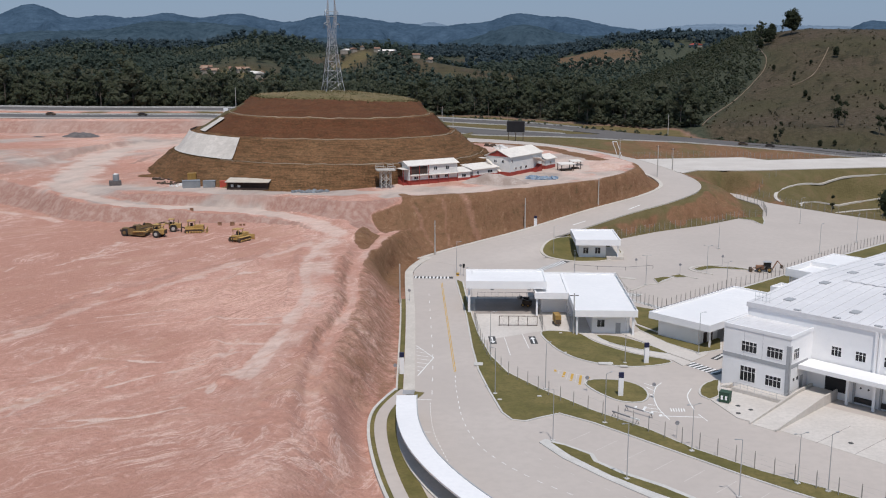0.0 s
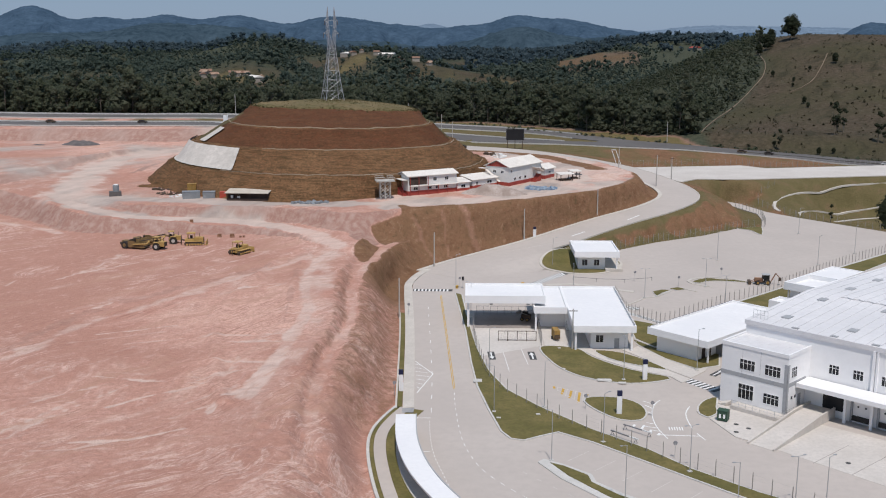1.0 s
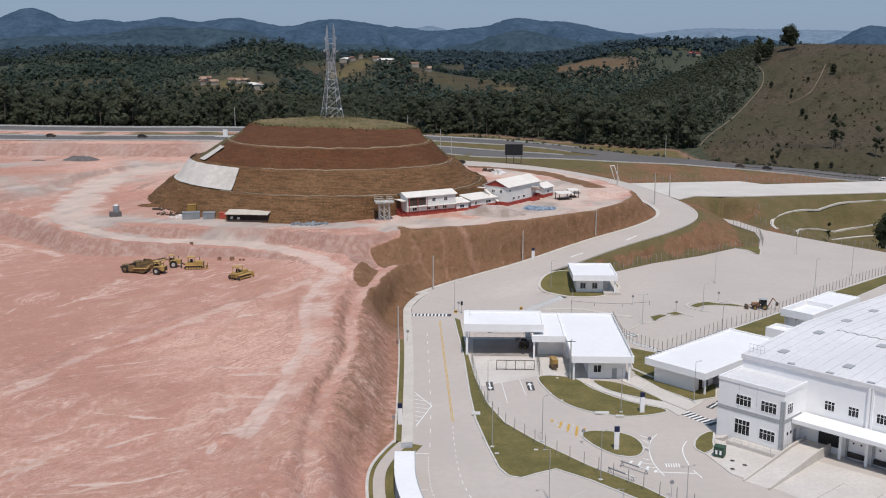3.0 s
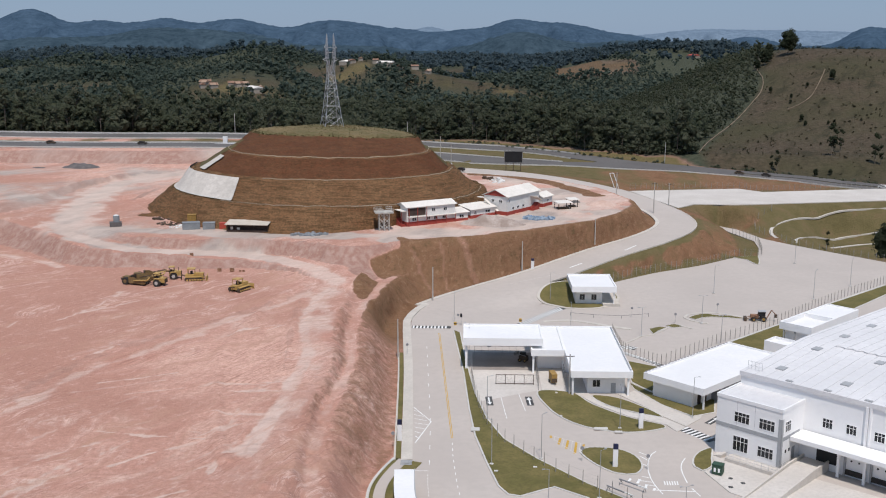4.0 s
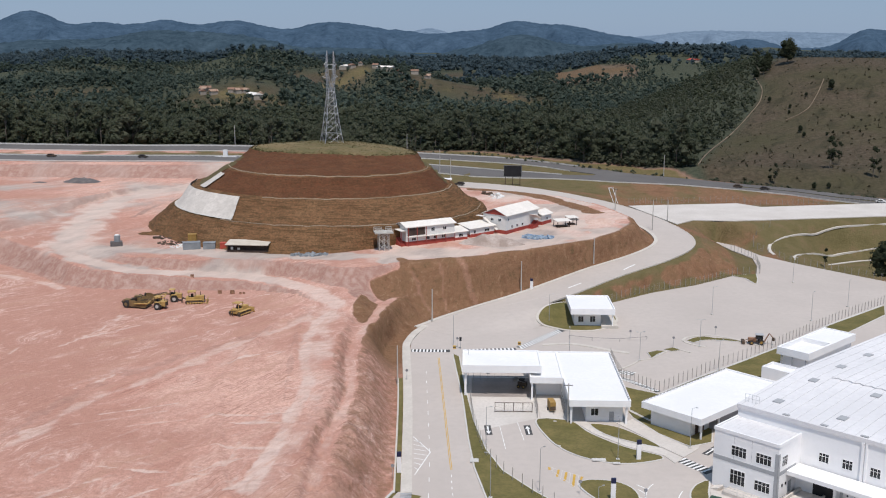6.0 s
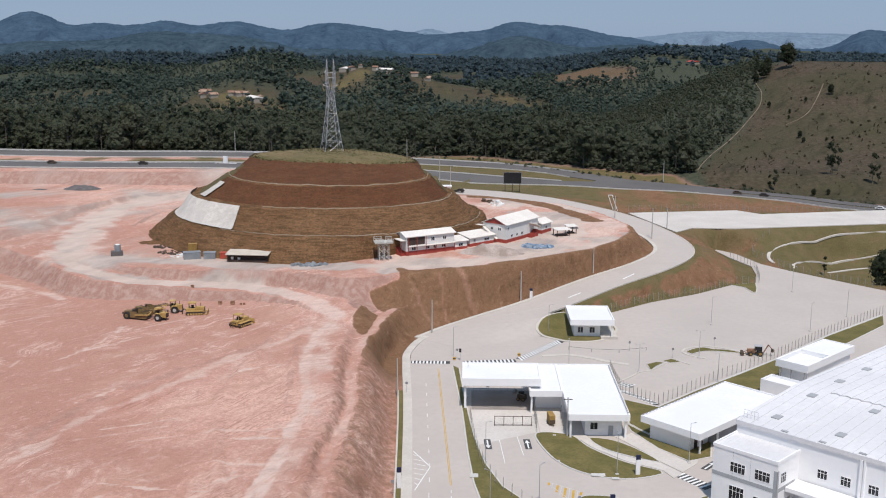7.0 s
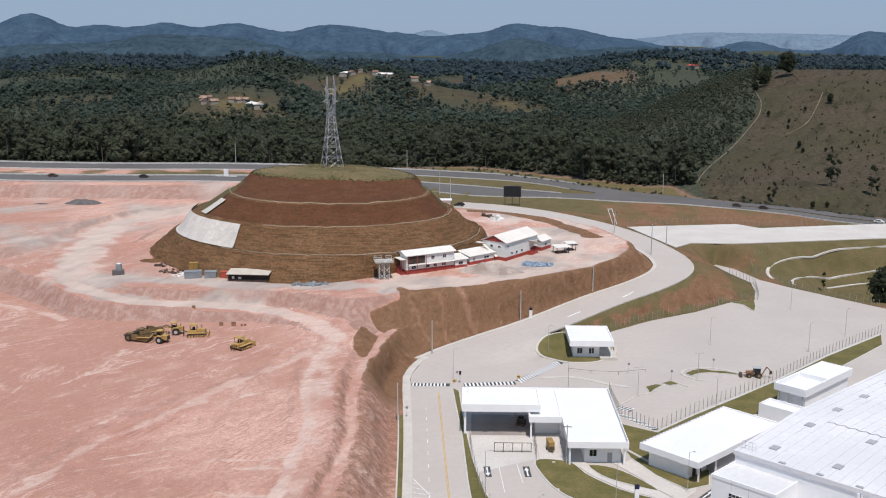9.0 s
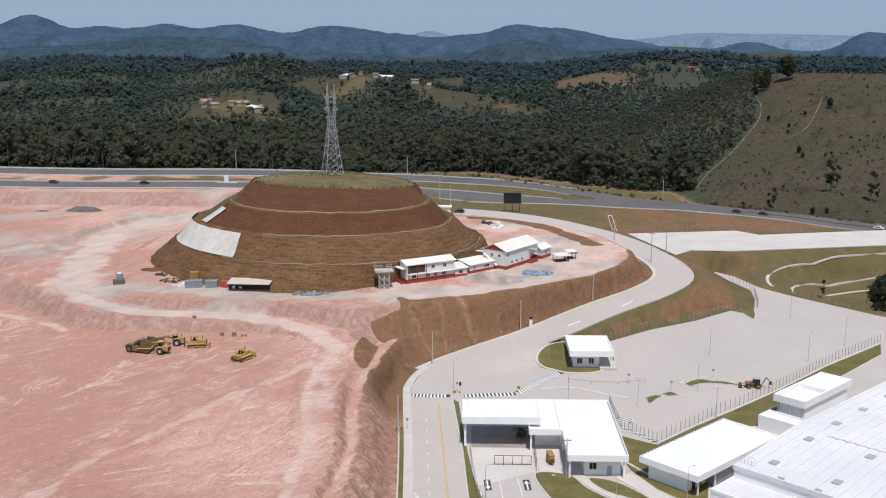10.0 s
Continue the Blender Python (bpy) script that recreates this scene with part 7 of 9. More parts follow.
house("link_office", pose(-4.0, 325.6, z1, 0, 0, 31), 4.6, 5.0, 2.7, 3.5, "small single-storey white and red link building", 0.9, [(2.2, 1.1, 1.6, 1.0)], single=True)
house("low_office", pose(0.8, 330.0, z1 + 0.1, 0, 0, 42), 10.8, 5.2, 2.8, 3.9, "low white and brick-red site office", 1.0, [(2.0, 1.2, 1.0, 1.1), (7.4, 1.3, 2.2, 0.9)], single=True)
m2 = pose(12.7, 336.2, z1 + 0.2, 0, 0, 54.5)
h2 = house("canteen", m2, 19.5, 9.3, 6.0, 8.0, "large white gabled site building with red base", 1.1, [(3.4, 1.6, 1.3, 0.9), (6.4, 1.6, 1.3, 0.9), (9.6, 1.6, 1.3, 0.9), (1.2, 4.2, 0.9, 0.9)], [(2.6, 3.9, 1.2, 1.0, "l"), (5.6, 3.9, 1.2, 1.0, "l")])
bm = bmesh.new()
v = [bm.verts.new(q) for q in ((-0.06, 0.3, 6.02), (-0.06, 9.0, 6.02), (-0.06, 4.65, 7.75), (-0.16, 0.3, 6.02), (-0.16, 9.0, 6.02), (-0.16, 4.65, 7.75))]
for f in ((0, 1, 2), (5, 4, 3), (0, 3, 4, 1), (1, 4, 5, 2), (2, 5, 3, 0)):
    bm.faces.new([v[i] for i in f])
part("gable_panel", bm, M["red_wall"], h2, "brick-red gable panel")
bm = bmesh.new()
box(bm, -0.6, 0.6, -3.2, 3.2, -0.08, 0.08, pose(-1.3, 5.4, 3.1, 34))
part("stair_canopy", bm, M["cream_roof"], h2, "sloping pale stair canopy")
bm = bmesh.new()
box(bm, -1.8, -0.1, 8.3, 11.0, 5.2, 5.32)
part("porch_roof", bm, M["cream_roof"], h2)
bm = bmesh.new()
box(bm, -1.9, 1.9, -1.4, 1.4, -0.07, 0.07, pose(15.5, -1.4, 4.0, 0, 25, 0))
part("stair_canopy", bm, M["cream_roof"], h2, "sloping pale stair canopy")
bm = bmesh.new()
for k in range(8):
    box(bm, 12.8 + 0.5 * k, 13.3 + 0.5 * k, -1.9, -0.1, -0.4, 0.1 + 0.32 * k)
part("outside_stair", bm, M["red_wall"], h2, "brick-red outside stair")
house("store_office", pose(25.4, 352.2, z1 + 0.3, 0, 0, 54.5), 6.2, 5.6, 3.4, 4.6, "small white and red building beside the canteen", 1.2, [(3.0, 1.5, 1.4, 0.9)])


def open_shelter(m, w, d, h):
    s = thing("open_shelter", "open timber shelter with a pale sheet roof", "shelter", m)
    for x in (0.1, w - 0.1):
        for y in (0.1, d - 0.1):
            bm = bmesh.new()
            box(bm, x - 0.09, x + 0.09, y - 0.09, y + 0.09, -0.6, h)
            part("post", bm, M["timber_dark"], s)
    bm = bmesh.new()
    box(bm, -0.4, w + 0.4, -0.4, d + 0.4, h, h + 0.12, Matrix.Translation((0, 0, 0)) @ pose(0, 0, 0, 4))
    part("roof", bm, M["cream_roof"], s)
    bm = bmesh.new()
    box(bm, 0.5, w - 0.5, 0.6, d - 0.5, -0.3, 0.9)
    part("stacked_goods", bm, M["rust_dark"], s)


open_shelter(pose(30.4, 347.4, 13.8, 0, 0, 20), 4.6, 3.4, 2.6)
open_shelter(pose(34.6, 351.6, 13.9, 0, 0, 20), 3.0, 3.0, 3.0)


def scaffold_tower(m):
    t = thing("scaffold_tower", "pale timber scaffold tower with a railed deck", "tower", m)
    W, H = 3.0, 5.6
    for x in (-W / 2, 0, W / 2):
        for y in (-W / 2, W / 2):
            bm = bmesh.new()
            box(bm, x - 0.11, x + 0.11, y - 0.11, y + 0.11, -0.6, H)
            part("leg", bm, M["timber_pale"], t)
    for y in (-W / 2, W / 2):
        for z in (0.6, 2.4, 4.2):
            for a, b in ((-W / 2, 0), (0, W / 2)):
                bm = bmesh.new()
                rod(bm, (a, y, z), (b, y, z + 1.5), 0.09, 4)
                rod(bm, (b, y, z), (a, y, z + 1.5), 0.09, 4)
                part("brace", bm, M["timber_pale"], t)
    bm = bmesh.new()
    box(bm, -W / 2 - 1.3, W / 2 + 1.3, -W / 2 - 0.7, W / 2 + 0.7, H, H + 0.35)
    part("deck", bm, M["timber_pale"], t)
    for x0, x1 in ((-W / 2 - 1.3, -0.2), (W / 2 - 0.6, W / 2 + 1.3)):
        for y in (-W / 2 - 0.65, W / 2 + 0.65):
            bm = bmesh.new()
            for z in (H + 0.8, H + 1.3):
                box(bm, x0, x1, y - 0.05, y + 0.05, z, z + 0.14)
            for x in (x0, x1 - 0.1):
                box(bm, x, x + 0.1, y - 0.05, y + 0.05, H + 0.3, H + 1.4)
            part("railing", bm, M["timber_pale"], t)


scaffold_tower(pose(-25.6, 311.6, 13.5, 0, 0, 12))


def shed(m, L=9.6, D=4.2):
    s = thing("open_fronted_shed", "low dark timber shed with a cream sheet roof", "shed", m)
    bm = bmesh.new()
    box(bm, 0, L, 0.9, D, -0.5, 2.5)
    box(bm, 0, L, 0, 0.12, -0.5, 0.9)
    part("wall", bm, M["timber_dark"], s)
    for u in (0.08, 2.6, 5.4, 8.2, L - 0.08):
        bm = bmesh.new()
        box(bm, u - 0.08, u + 0.08, 0, 0.14, 0.9, 2.5)
        part("post", bm, M["timber_dark"], s)
    bm = bmesh.new()
    box(bm, -0.4, L + 0.4, -0.6, D + 0.4, 2.5, 2.66, pose(0, 0, 0, 5))
    part("roof", bm, M["shed_roof"], s)
    bm = bmesh.new()
    box(bm, 1.2, 1.9, 0.1, 0.5, 0.95, 1.7)
    box(bm, 3.2, 4.0, 0.1, 0.5, 0.95, 1.5)
    part("stored_goods", bm, M["cream_wall"], s)


shed(pose(-72.6, 306.6, 13.6, 0, 0, -3), 12.4, 5)


def container(m, L, W, H, mat, label):
    c = thing("storage_container", label, "container", m, "storage containers")
    bm = bmesh.new()
    box(bm, 0, L, 0, W, -0.4, H)
    part("body", bm, M[mat], c)
    bm = bmesh.new()
    for k in range(int(L / 0.5)):
        box(bm, 0.2 + 0.5 * k, 0.4 + 0.5 * k, -0.05, 0.02, 0.1, H - 0.1)
    part("corrugation", bm, M[mat], c)
    bm = bmesh.new()
    box(bm, -0.05, L + 0.05, -0.06, W + 0.05, H, H + 0.12)
    part("roof", bm, M[mat], c)


container(pose(-86.5, 309.0, 13.2, 0, 0, 18), 5.2, 2.6, 2.6, "grey_sheet", "grey steel storage container")
container(pose(-80.6, 309.8, 13.2, 0, 0, 8), 3.6, 2.5, 2.5, "grey_sheet", "weathered grey steel storage box")
container(pose(-75.6, 310.4, 13.4, 0, 0, 5), 1.9, 2.2, 2.2, "red_sheet", "small red steel storage box")
container(pose(-86.4, 314.4, 13.2, 0, 0, 8), 2.6, 2.0, 4.2, "yellow", "tall yellow site box behind the containers")


def water_tank(m):
    t = thing("water_tank", "grey water tank on a dark raised base", "tank", m)
    bm = bmesh.new()
    box(bm, -1.8, 1.8, -1.2, 1.2, -0.5, 1.3)
    part("base", bm, M["gravel"], t)
    bm = bmesh.new()
    rod(bm, (0.3, 0, 1.3), (0.3, 0, 3.3), 0.95, 14)
    part("tank", bm, M["grey_sheet"], t)
    bm = bmesh.new()
    rod(bm, (0.3, 0, 3.3), (0.3, 0, 3.55), 0.8, 14, 0.3)
    part("lid", bm, M["cream_wall"], t)


water_tank(pose(-108.8, 314.5, 13.9, 0, 0, 20))


def rubble(name, cx, cy, rx, ry, n, size, mat, label, seed, zoff=0.0):
    """A scatter of irregular lumps."""
    rng = np.random.default_rng(seed)
    bm = bmesh.new()
    for _ in range(n):
        a, r = rng.uniform(0, math.tau), math.sqrt(rng.uniform(0, 1))
        x, y = cx + rx * r * math.cos(a), cy + ry * r * math.sin(a)
        s = size * rng.uniform(0.4, 1.3)
        m = pose(x, y, land_at(x, y) + zoff, rng.uniform(-25, 25), rng.uniform(-25, 25), rng.uniform(0, 360))
        box(bm, -s, s * rng.uniform(0.5, 1), -s * 0.6, s * 0.6, -s * 0.5, s * rng.uniform(0.3, 0.8), m)
    ob = part(name, bm, mat)
    return tagged(ob, label, "rubble", kind="stuff")


rubble("scrap_heap", 22.4, 331.2, 5.2, 2.6, 70, 0.8, M["blue_tarp"], "heap of blue and grey plastic sheets", 4)
rubble("steel_offcuts", -47.5, 304.0, 5.5, 2.2, 60, 0.6, M["grey_sheet"], "scattered grey steel offcuts on the gravel", 5)
rubble("site_debris", -93, 318.5, 4.5, 3.0, 40, 0.5, M["rust_dark"], "scattered dark site debris", 6)
rubble("site_debris", -89.5, 314, 2.4, 2.0, 24, 0.5, M["cream_wall"], "scattered pale site debris", 7)
rubble("site_debris", 11, 411, 3.0, 7.0, 26, 0.8, M["cream_wall"], "scattered pale debris on bare ground", 8)
rubble("site_debris", 8.0, 415, 1.8, 3.0, 9, 1.1, M["rust_dark"], "few dark boxes left on bare ground", 10)
rubble("site_debris", -97.0, 327.0, 4.0, 2.6, 30, 0.55, M["rust_dark"], "scattered reddish debris by the mound", 9)


def heap(name, cx, cy, rx, ry, h, mat, label, seed):
    u = np.linspace(0, 1, 12)
    a = np.arange(40) * math.tau / 40
    R, A = np.meshgrid(u, a, indexing="ij")
    x, y = cx + rx * R * np.cos(A), cy + ry * R * np.sin(A)
    z = land(x, y) - 0.25 + h * (1 - R ** 1.6) * (1 + 0.4 * fbm(x, y, 5, 3, seed)) + 0.15 * fbm(x, y, 1.5, 2, seed)
    i = np.arange(480).reshape(12, 40)
    j = np.roll(i, -1, 1)
    q = np.stack([i[:-1], i[1:], j[1:], j[:-1]], -1).reshape(-1, 4)
    tagged(soup(name, np.stack([x, y, z], -1).reshape(-1, 3), q, mat, True), label, "heap")


heap("gravel_heap", -162, 431, 8.5, 4.2, 2.6, M["gravel"], "long heap of dark crushed stone", 2)
heap("gravel_heap", -179, 429, 5, 2, 0.6, M["gravel"], "low strip of dark stone", 3)
heap("earth_mound", 46, 358, 6, 7, 1.6, M["spoil"], "pale heap of loose pinkish earth", 5)
heap("earth_mound", 37.5, 363, 2.4, 3.4, 0.8, M["gravel"], "small grey heap of loose stone", 12)
heap("earth_mound", 7.5, 321.5, 11, 4.6, 3.0, M["spoil_grey"], "long low heap of grey spoil before the offices", 15)
heap("earth_mound", -104, 333, 6, 3, 1.0, M["mound"], "low brown earth heap", 6)
for x, y, s in ((-67.6, 275.4, 0.55), (-64.2, 275.6, 0.6), (-61.9, 275.2, 0.3), (-61.0, 275.4, 0.3), (-77.5, 284.5, 0.5)):
    k = thing("earth_bucket", "rusty steel excavator bucket lying on the earth", "bucket", pose(x, y, land_at(x, y), 0, 0, 30 * s), "loose buckets")
    bm = bmesh.new()
    box(bm, -s, s, -s * 0.8, s * 0.8, -0.1, s * 0.35)
    box(bm, -s, s, s * 0.5, s * 0.8, s * 0.3, s * 1.5)
    box(bm, -s, -s * 0.85, -s * 0.5, s * 0.8, s * 0.3, s * 1.2)
    box(bm, s * 0.85, s, -s * 0.5, s * 0.8, s * 0.3, s * 1.2)
    part("shell", bm, M["clay_paint"], k)

# ---- curved bus shelter ----
def bus_shelter():
    s = thing("bus_shelter", "long curved bus shelter with a white flat roof", "bus shelter")
    line = spline([(-10.1, 158.8), (-9.4, 149), (-7.6, 140), (-4.8, 132.2), (-0.6, 124), (6, 114), (14, 104)], 1.0)
    bm = bmesh.new()
    ribbon(bm, line, -1.65, 1.55, 3.2, 0.28)
    part("roof", bm, M["white_roof"], s)
    bm = bmesh.new()
    ribbon(bm, line, 1.56, 1.72, 3.3, 0.45)
    part("gutter", bm, M["grey_band"], s, "grey roof gutter")
    bm = bmesh.new()
    ribbon(bm, line, -1.6, 1.5, 0.22, 0.4)
    part("platform", bm, M["kerb"], s)
    d = np.gradient(line[:, :2], axis=0)
    d /= np.linalg.norm(d, axis=1)[:, None]
    for k in range(0, len(line), 3):
        p = line[k] + np.append([-d[k, 1], d[k, 0]], [])[:2] * 1.3 if line.shape[1] == 2 else line[k]
        bm = bmesh.new()
        box(bm, p[0] - 0.1, p[0] + 0.1, p[1] - 0.1, p[1] + 0.1, 0.2, 2.95)
        part("post", bm, M["steel_dark"], s)
    bm = bmesh.new()
    ribbon(bm, line, 1.2, 1.26, 2.2, 1.8)
    part("back_panel", bm, M["shade_grey"], s, "grey back panels")
    m = thing("steel_steps", "short grey metal steps at the shelter's end", "steps", pose(-10.4, 167.6, 0.0, 0, 0, 0))
    for k in range(4):
        bm = bmesh.new()
        box(bm, -1.0, 1.0, 0.55 * k, 0.55 * k + 0.32, 0.12, 0.2)
        part("tread", bm, M["grey_band"], m)


bus_shelter()

# ---- earth-moving machines ----
def tyre(parent, x, y, r, w, name="wheel"):
    bm = bmesh.new()
    rod(bm, (x, y - w / 2, r), (x, y + w / 2, r), r, 18)
    t = part(name, bm, M["rubber"], parent)
    bm = bmesh.new()
    rod(bm, (x, y - w / 2 - 0.03, r), (x, y + w / 2 + 0.03, r), r * 0.5, 12)
    part("rim", bm, M["yellow"], t)


def dozer(m, blade=True):
    d = thing("bulldozer", "worn yellow crawler bulldozer parked on the bare earth", "bulldozer", m, "bulldozers")
    for s in (-1, 1):
        bm = bmesh.new()
        y0, y1 = (s * 1.45 - 0.32, s * 1.45 + 0.32)
        prof = [(-1.9, 0.0), (1.7, 0.0), (2.2, 0.35), (2.2, 0.75), (1.8, 1.05), (-1.8, 1.15), (-2.4, 0.8), (-2.4, 0.35)]
        lo, hi = [bm.verts.new((x, y0, z)) for x, z in prof], [bm.verts.new((x, y1, z)) for x, z in prof]
        bm.faces.new(lo)
        bm.faces.new(hi[::-1])
        for i in range(8):
            j = (i + 1) % 8
            bm.faces.new((lo[i], lo[j], hi[j], hi[i]))
        tr = part("track", bm, M["rust_dark"], d, "dusty steel crawler track")
        bm = bmesh.new()
        for u in (-1.7, -1.0, -0.3, 0.4, 1.1, 1.7):
            rod(bm, (u, y0 - 0.04, 0.4), (u, y1 + 0.04, 0.4), 0.26, 10)
        part("rollers", bm, M["tan_yellow"], tr)
        bm = bmesh.new()
        box(bm, -2.2, 2.0, s * 1.45 - 0.42, s * 1.45 + 0.42, 1.15, 1.24)
        part("fender", bm, M["tan_yellow"], d)
    bm = bmesh.new()
    box(bm, 0.1, 2.4, -0.75, 0.75, 0.6, 2.05)
    part("engine_hood", bm, M["tan_yellow"], d)
    bm = bmesh.new()
    box(bm, 2.4, 2.5, -0.65, 0.65, 0.8, 1.95)
    part("grille", bm, M["rust_dark"], d)
    bm = bmesh.new()
    rod(bm, (1.4, 0.3, 2.0), (1.4, 0.3, 3.0), 0.07, 6)
    part("exhaust", bm, M["rust_dark"], d)
    bm = bmesh.new()
    box(bm, -2.3, 0.1, -0.95, 0.95, 0.6, 1.7)
    part("tank", bm, M["tan_yellow"], d)
    for x in (-1.6, 0.1):
        for y in (-0.85, 0.85):
            bm = bmesh.new()
            box(bm, x - 0.06, x + 0.06, y - 0.06, y + 0.06, 1.7, 3.1)
            part("cab_post", bm, M["tan_yellow"], d)
    bm = bmesh.new()
    box(bm, -1.8, 0.3, -1.0, 1.0, 3.1, 3.25)
    part("cab_roof", bm, M["tan_yellow"], d)
    bm = bmesh.new()
    box(bm, -1.0, -0.4, -0.35, 0.35, 1.7, 2.5)
    part("seat", bm, M["rubber"], d)
    bm = bmesh.new()
    prof = [(3.3, -0.02), (3.45, -0.02), (3.2, 0.6), (3.35, 1.35), (3.2, 1.35), (3.05, 0.6)]
    lo, hi = [bm.verts.new((x, -1.95, z)) for x, z in prof], [bm.verts.new((x, 1.95, z)) for x, z in prof]
    bm.faces.new(lo)
    bm.faces.new(hi[::-1])
    for i in range(6):
        j = (i + 1) % 6
        bm.faces.new((lo[i], lo[j], hi[j], hi[i]))
    part("blade", bm, M["tan_yellow"], d, "curved steel blade")
    for s in (-1, 1):
        bm = bmesh.new()
        rod(bm, (-0.6, s * 1.85, 0.5), (3.2, s * 1.75, 0.4), 0.11, 6)
        part("push_arm", bm, M["tan_yellow"], d)
    bm = bmesh.new()
    for y in (-0.4, 0.4):
        rod(bm, (-2.3, y, 1.2), (-3.3, y, 1.5), 0.1, 5)
        rod(bm, (-3.3, y, 1.5), (-3.4, y, 0.3), 0.12, 5)
    part("ripper", bm, M["rust_dark"], d)
    return d


d1 = dozer(pose(-57.6, 255.0, land_at(-57.6, 255) - 0.02, 0, 0, 62))
copy_thing(d1, pose(-71.8, 265.4, land_at(-71.8, 265.4) - 0.02, 0, 0, 8))


def scraper(m):
    s = thing("motor_scraper", "worn brown-yellow motor scraper with an open bowl", "scraper", m, "motor scrapers")
    for x in (-4.6, 4.4):
        for y in (-1.25, 1.25):
            bm = bmesh.new()
            rod(bm, (x, y - 0.38, 0.95), (x, y + 0.38, 0.95), 0.95, 20)
            t = part("wheel", bm, M["rubber"], s)
            bm = bmesh.new()
            rod(bm, (x, y - 0.42, 0.95), (x, y + 0.42, 0.95), 0.46, 14)
            part("rim", bm, M["pole"] if x > 0 else M["brown_paint"], t)
    # tractor: stepped hood, fenders, open cab
    bm = bmesh.new()
    box(bm, 4.5, 6.3, -0.75, 0.75, 0.9, 2.1)
    part("engine_hood", bm, M["tan_yellow"], s)
    bm = bmesh.new()
    box(bm, 6.3, 6.42, -0.65, 0.65, 1.0, 2.0)
    part("grille", bm, M["rust_dark"], s)
    bm = bmesh.new()
    box(bm, 3.2, 4.5, -0.9, 0.9, 0.9, 1.75)
    part("tractor_frame", bm, M["brown_paint"], s)
    for y in (-1.3, 1.3):
        bm = bmesh.new()
        for k in range(6):
            a0, a1 = math.radians(20 + 24 * k), math.radians(44 + 24 * k)
            rod(bm, (4.4 + 1.12 * math.cos(a0), y, 0.95 + 1.12 * math.sin(a0)), (4.4 + 1.12 * math.cos(a1), y, 0.95 + 1.12 * math.sin(a1)), 0.1, 4)
        box(bm, 3.7, 5.1, y - 0.4, y + 0.4, 2.02, 2.12)
        part("fender", bm, M["tan_yellow"], s)
    for x in (3.3, 4.5):
        for y in (-0.7, 0.7):
            bm = bmesh.new()
            box(bm, x - 0.05, x + 0.05, y - 0.05, y + 0.05, 1.75, 3.2)
            part("cab_post", bm, M["rust_dark"], s)
    bm = bmesh.new()
    box(bm, 3.15, 4.65, -0.85, 0.85, 3.2, 3.32)
    part("cab_roof", bm, M["tan_yellow"], s)
    bm = bmesh.new()
    box(bm, 3.5, 3.95, -0.3, 0.3, 1.75, 2.5)
    part("seat", bm, M["rubber"], s)
    bm = bmesh.new()
    rod(bm, (5.6, 0.3, 2.1), (5.6, 0.3, 3.0), 0.07, 6)
    part("exhaust", bm, M["rust_dark"], s)
    # open bowl between two deep cheeks
    for y in (-1.6, 1.5):
        bm = bmesh.new()
        prof = [(-3.6, 0.55), (0.6, 0.35), (1.5, 0.7), (0.6, 1.5), (-1.2, 1.75), (-2.0, 2.15), (-3.6, 2.15)]
        lo, hi = [bm.verts.new((x, y, z)) for x, z in prof], [bm.verts.new((x, y + 0.1, z)) for x, z in prof]
        bm.faces.new(lo)
        bm.faces.new(hi[::-1])
        for i in range(7):
            j = (i + 1) % 7
            bm.faces.new((lo[i], lo[j], hi[j], hi[i]))
        for x in (-3.2, -2.2, -1.2, -0.2):
            box(bm, x - 0.08, x + 0.08, y - 0.06 if y < 0 else y + 0.1, y if y < 0 else y + 0.16, 0.6, 1.65)
        part("bowl_side", bm, M["brown_paint"], s)
    bm = bmesh.new()
    box(bm, -3.6, 1.0, -1.5, 1.5, 0.4, 0.55)
    part("bowl_floor", bm, M["rust_dark"], s, "dark muddy floor of the bowl")
    bm = bmesh.new()
    box(bm, -3.3, -3.1, -1.5, 1.5, 0.5, 2.3)
    part("ejector", bm, M["rust_dark"], s)
    bm = bmesh.new()
    box(bm, 0.9, 1.1, -1.5, 1.5, 0.6, 1.5, pose(0, 0, 0, 0, -14))
    part("apron", bm, M["brown_paint"], s)
    for y in (-1.8, 1.8):
        bm = bmesh.new()
        rod(bm, (-2.0, y, 1.3), (1.9, y, 1.6), 0.17, 6)
        rod(bm, (1.9, y, 1.6), (2.3, y * 0.55, 2.2), 0.17, 6)
        part("draft_arm", bm, M["tan_yellow"], s)
    bm = bmesh.new()
    rod(bm, (2.3, -1.0, 2.2), (2.3, 1.0, 2.2), 0.22, 8)
    rod(bm, (2.3, 0, 2.2), (3.4, 0, 2.0), 0.24, 8)
    part("gooseneck", bm, M["brown_paint"], s)
    for y in (-0.6, 0.6):
        bm = bmesh.new()
        rod(bm, (-0.9, y, 1.9), (2.2, y * 0.8, 2.5), 0.09, 5)
        part("apron_arm", bm, M["rust_dark"], s)
    bm = bmesh.new()
    box(bm, -6.0, -3.6, -0.55, 0.55, 0.8, 1.6)
    box(bm, -5.8, -4.0, -0.8, 0.8, 1.6, 1.95)
    part("rear_frame", bm, M["brown_paint"], s)
    bm = bmesh.new()
    rod(bm, (-6.0, 0, 1.2), (-6.7, 0, 1.1), 0.3, 8)
    part("push_block", bm, M["rust_dark"], s)
    return s


sc = scraper(pose(-83.6, 260.4, land_at(-83.6, 260.4) - 0.02, 0, 0, -14))
copy_thing(sc, pose(-82.0, 266.2, land_at(-82.0, 266.2) - 0.02, 0, 0, 10))


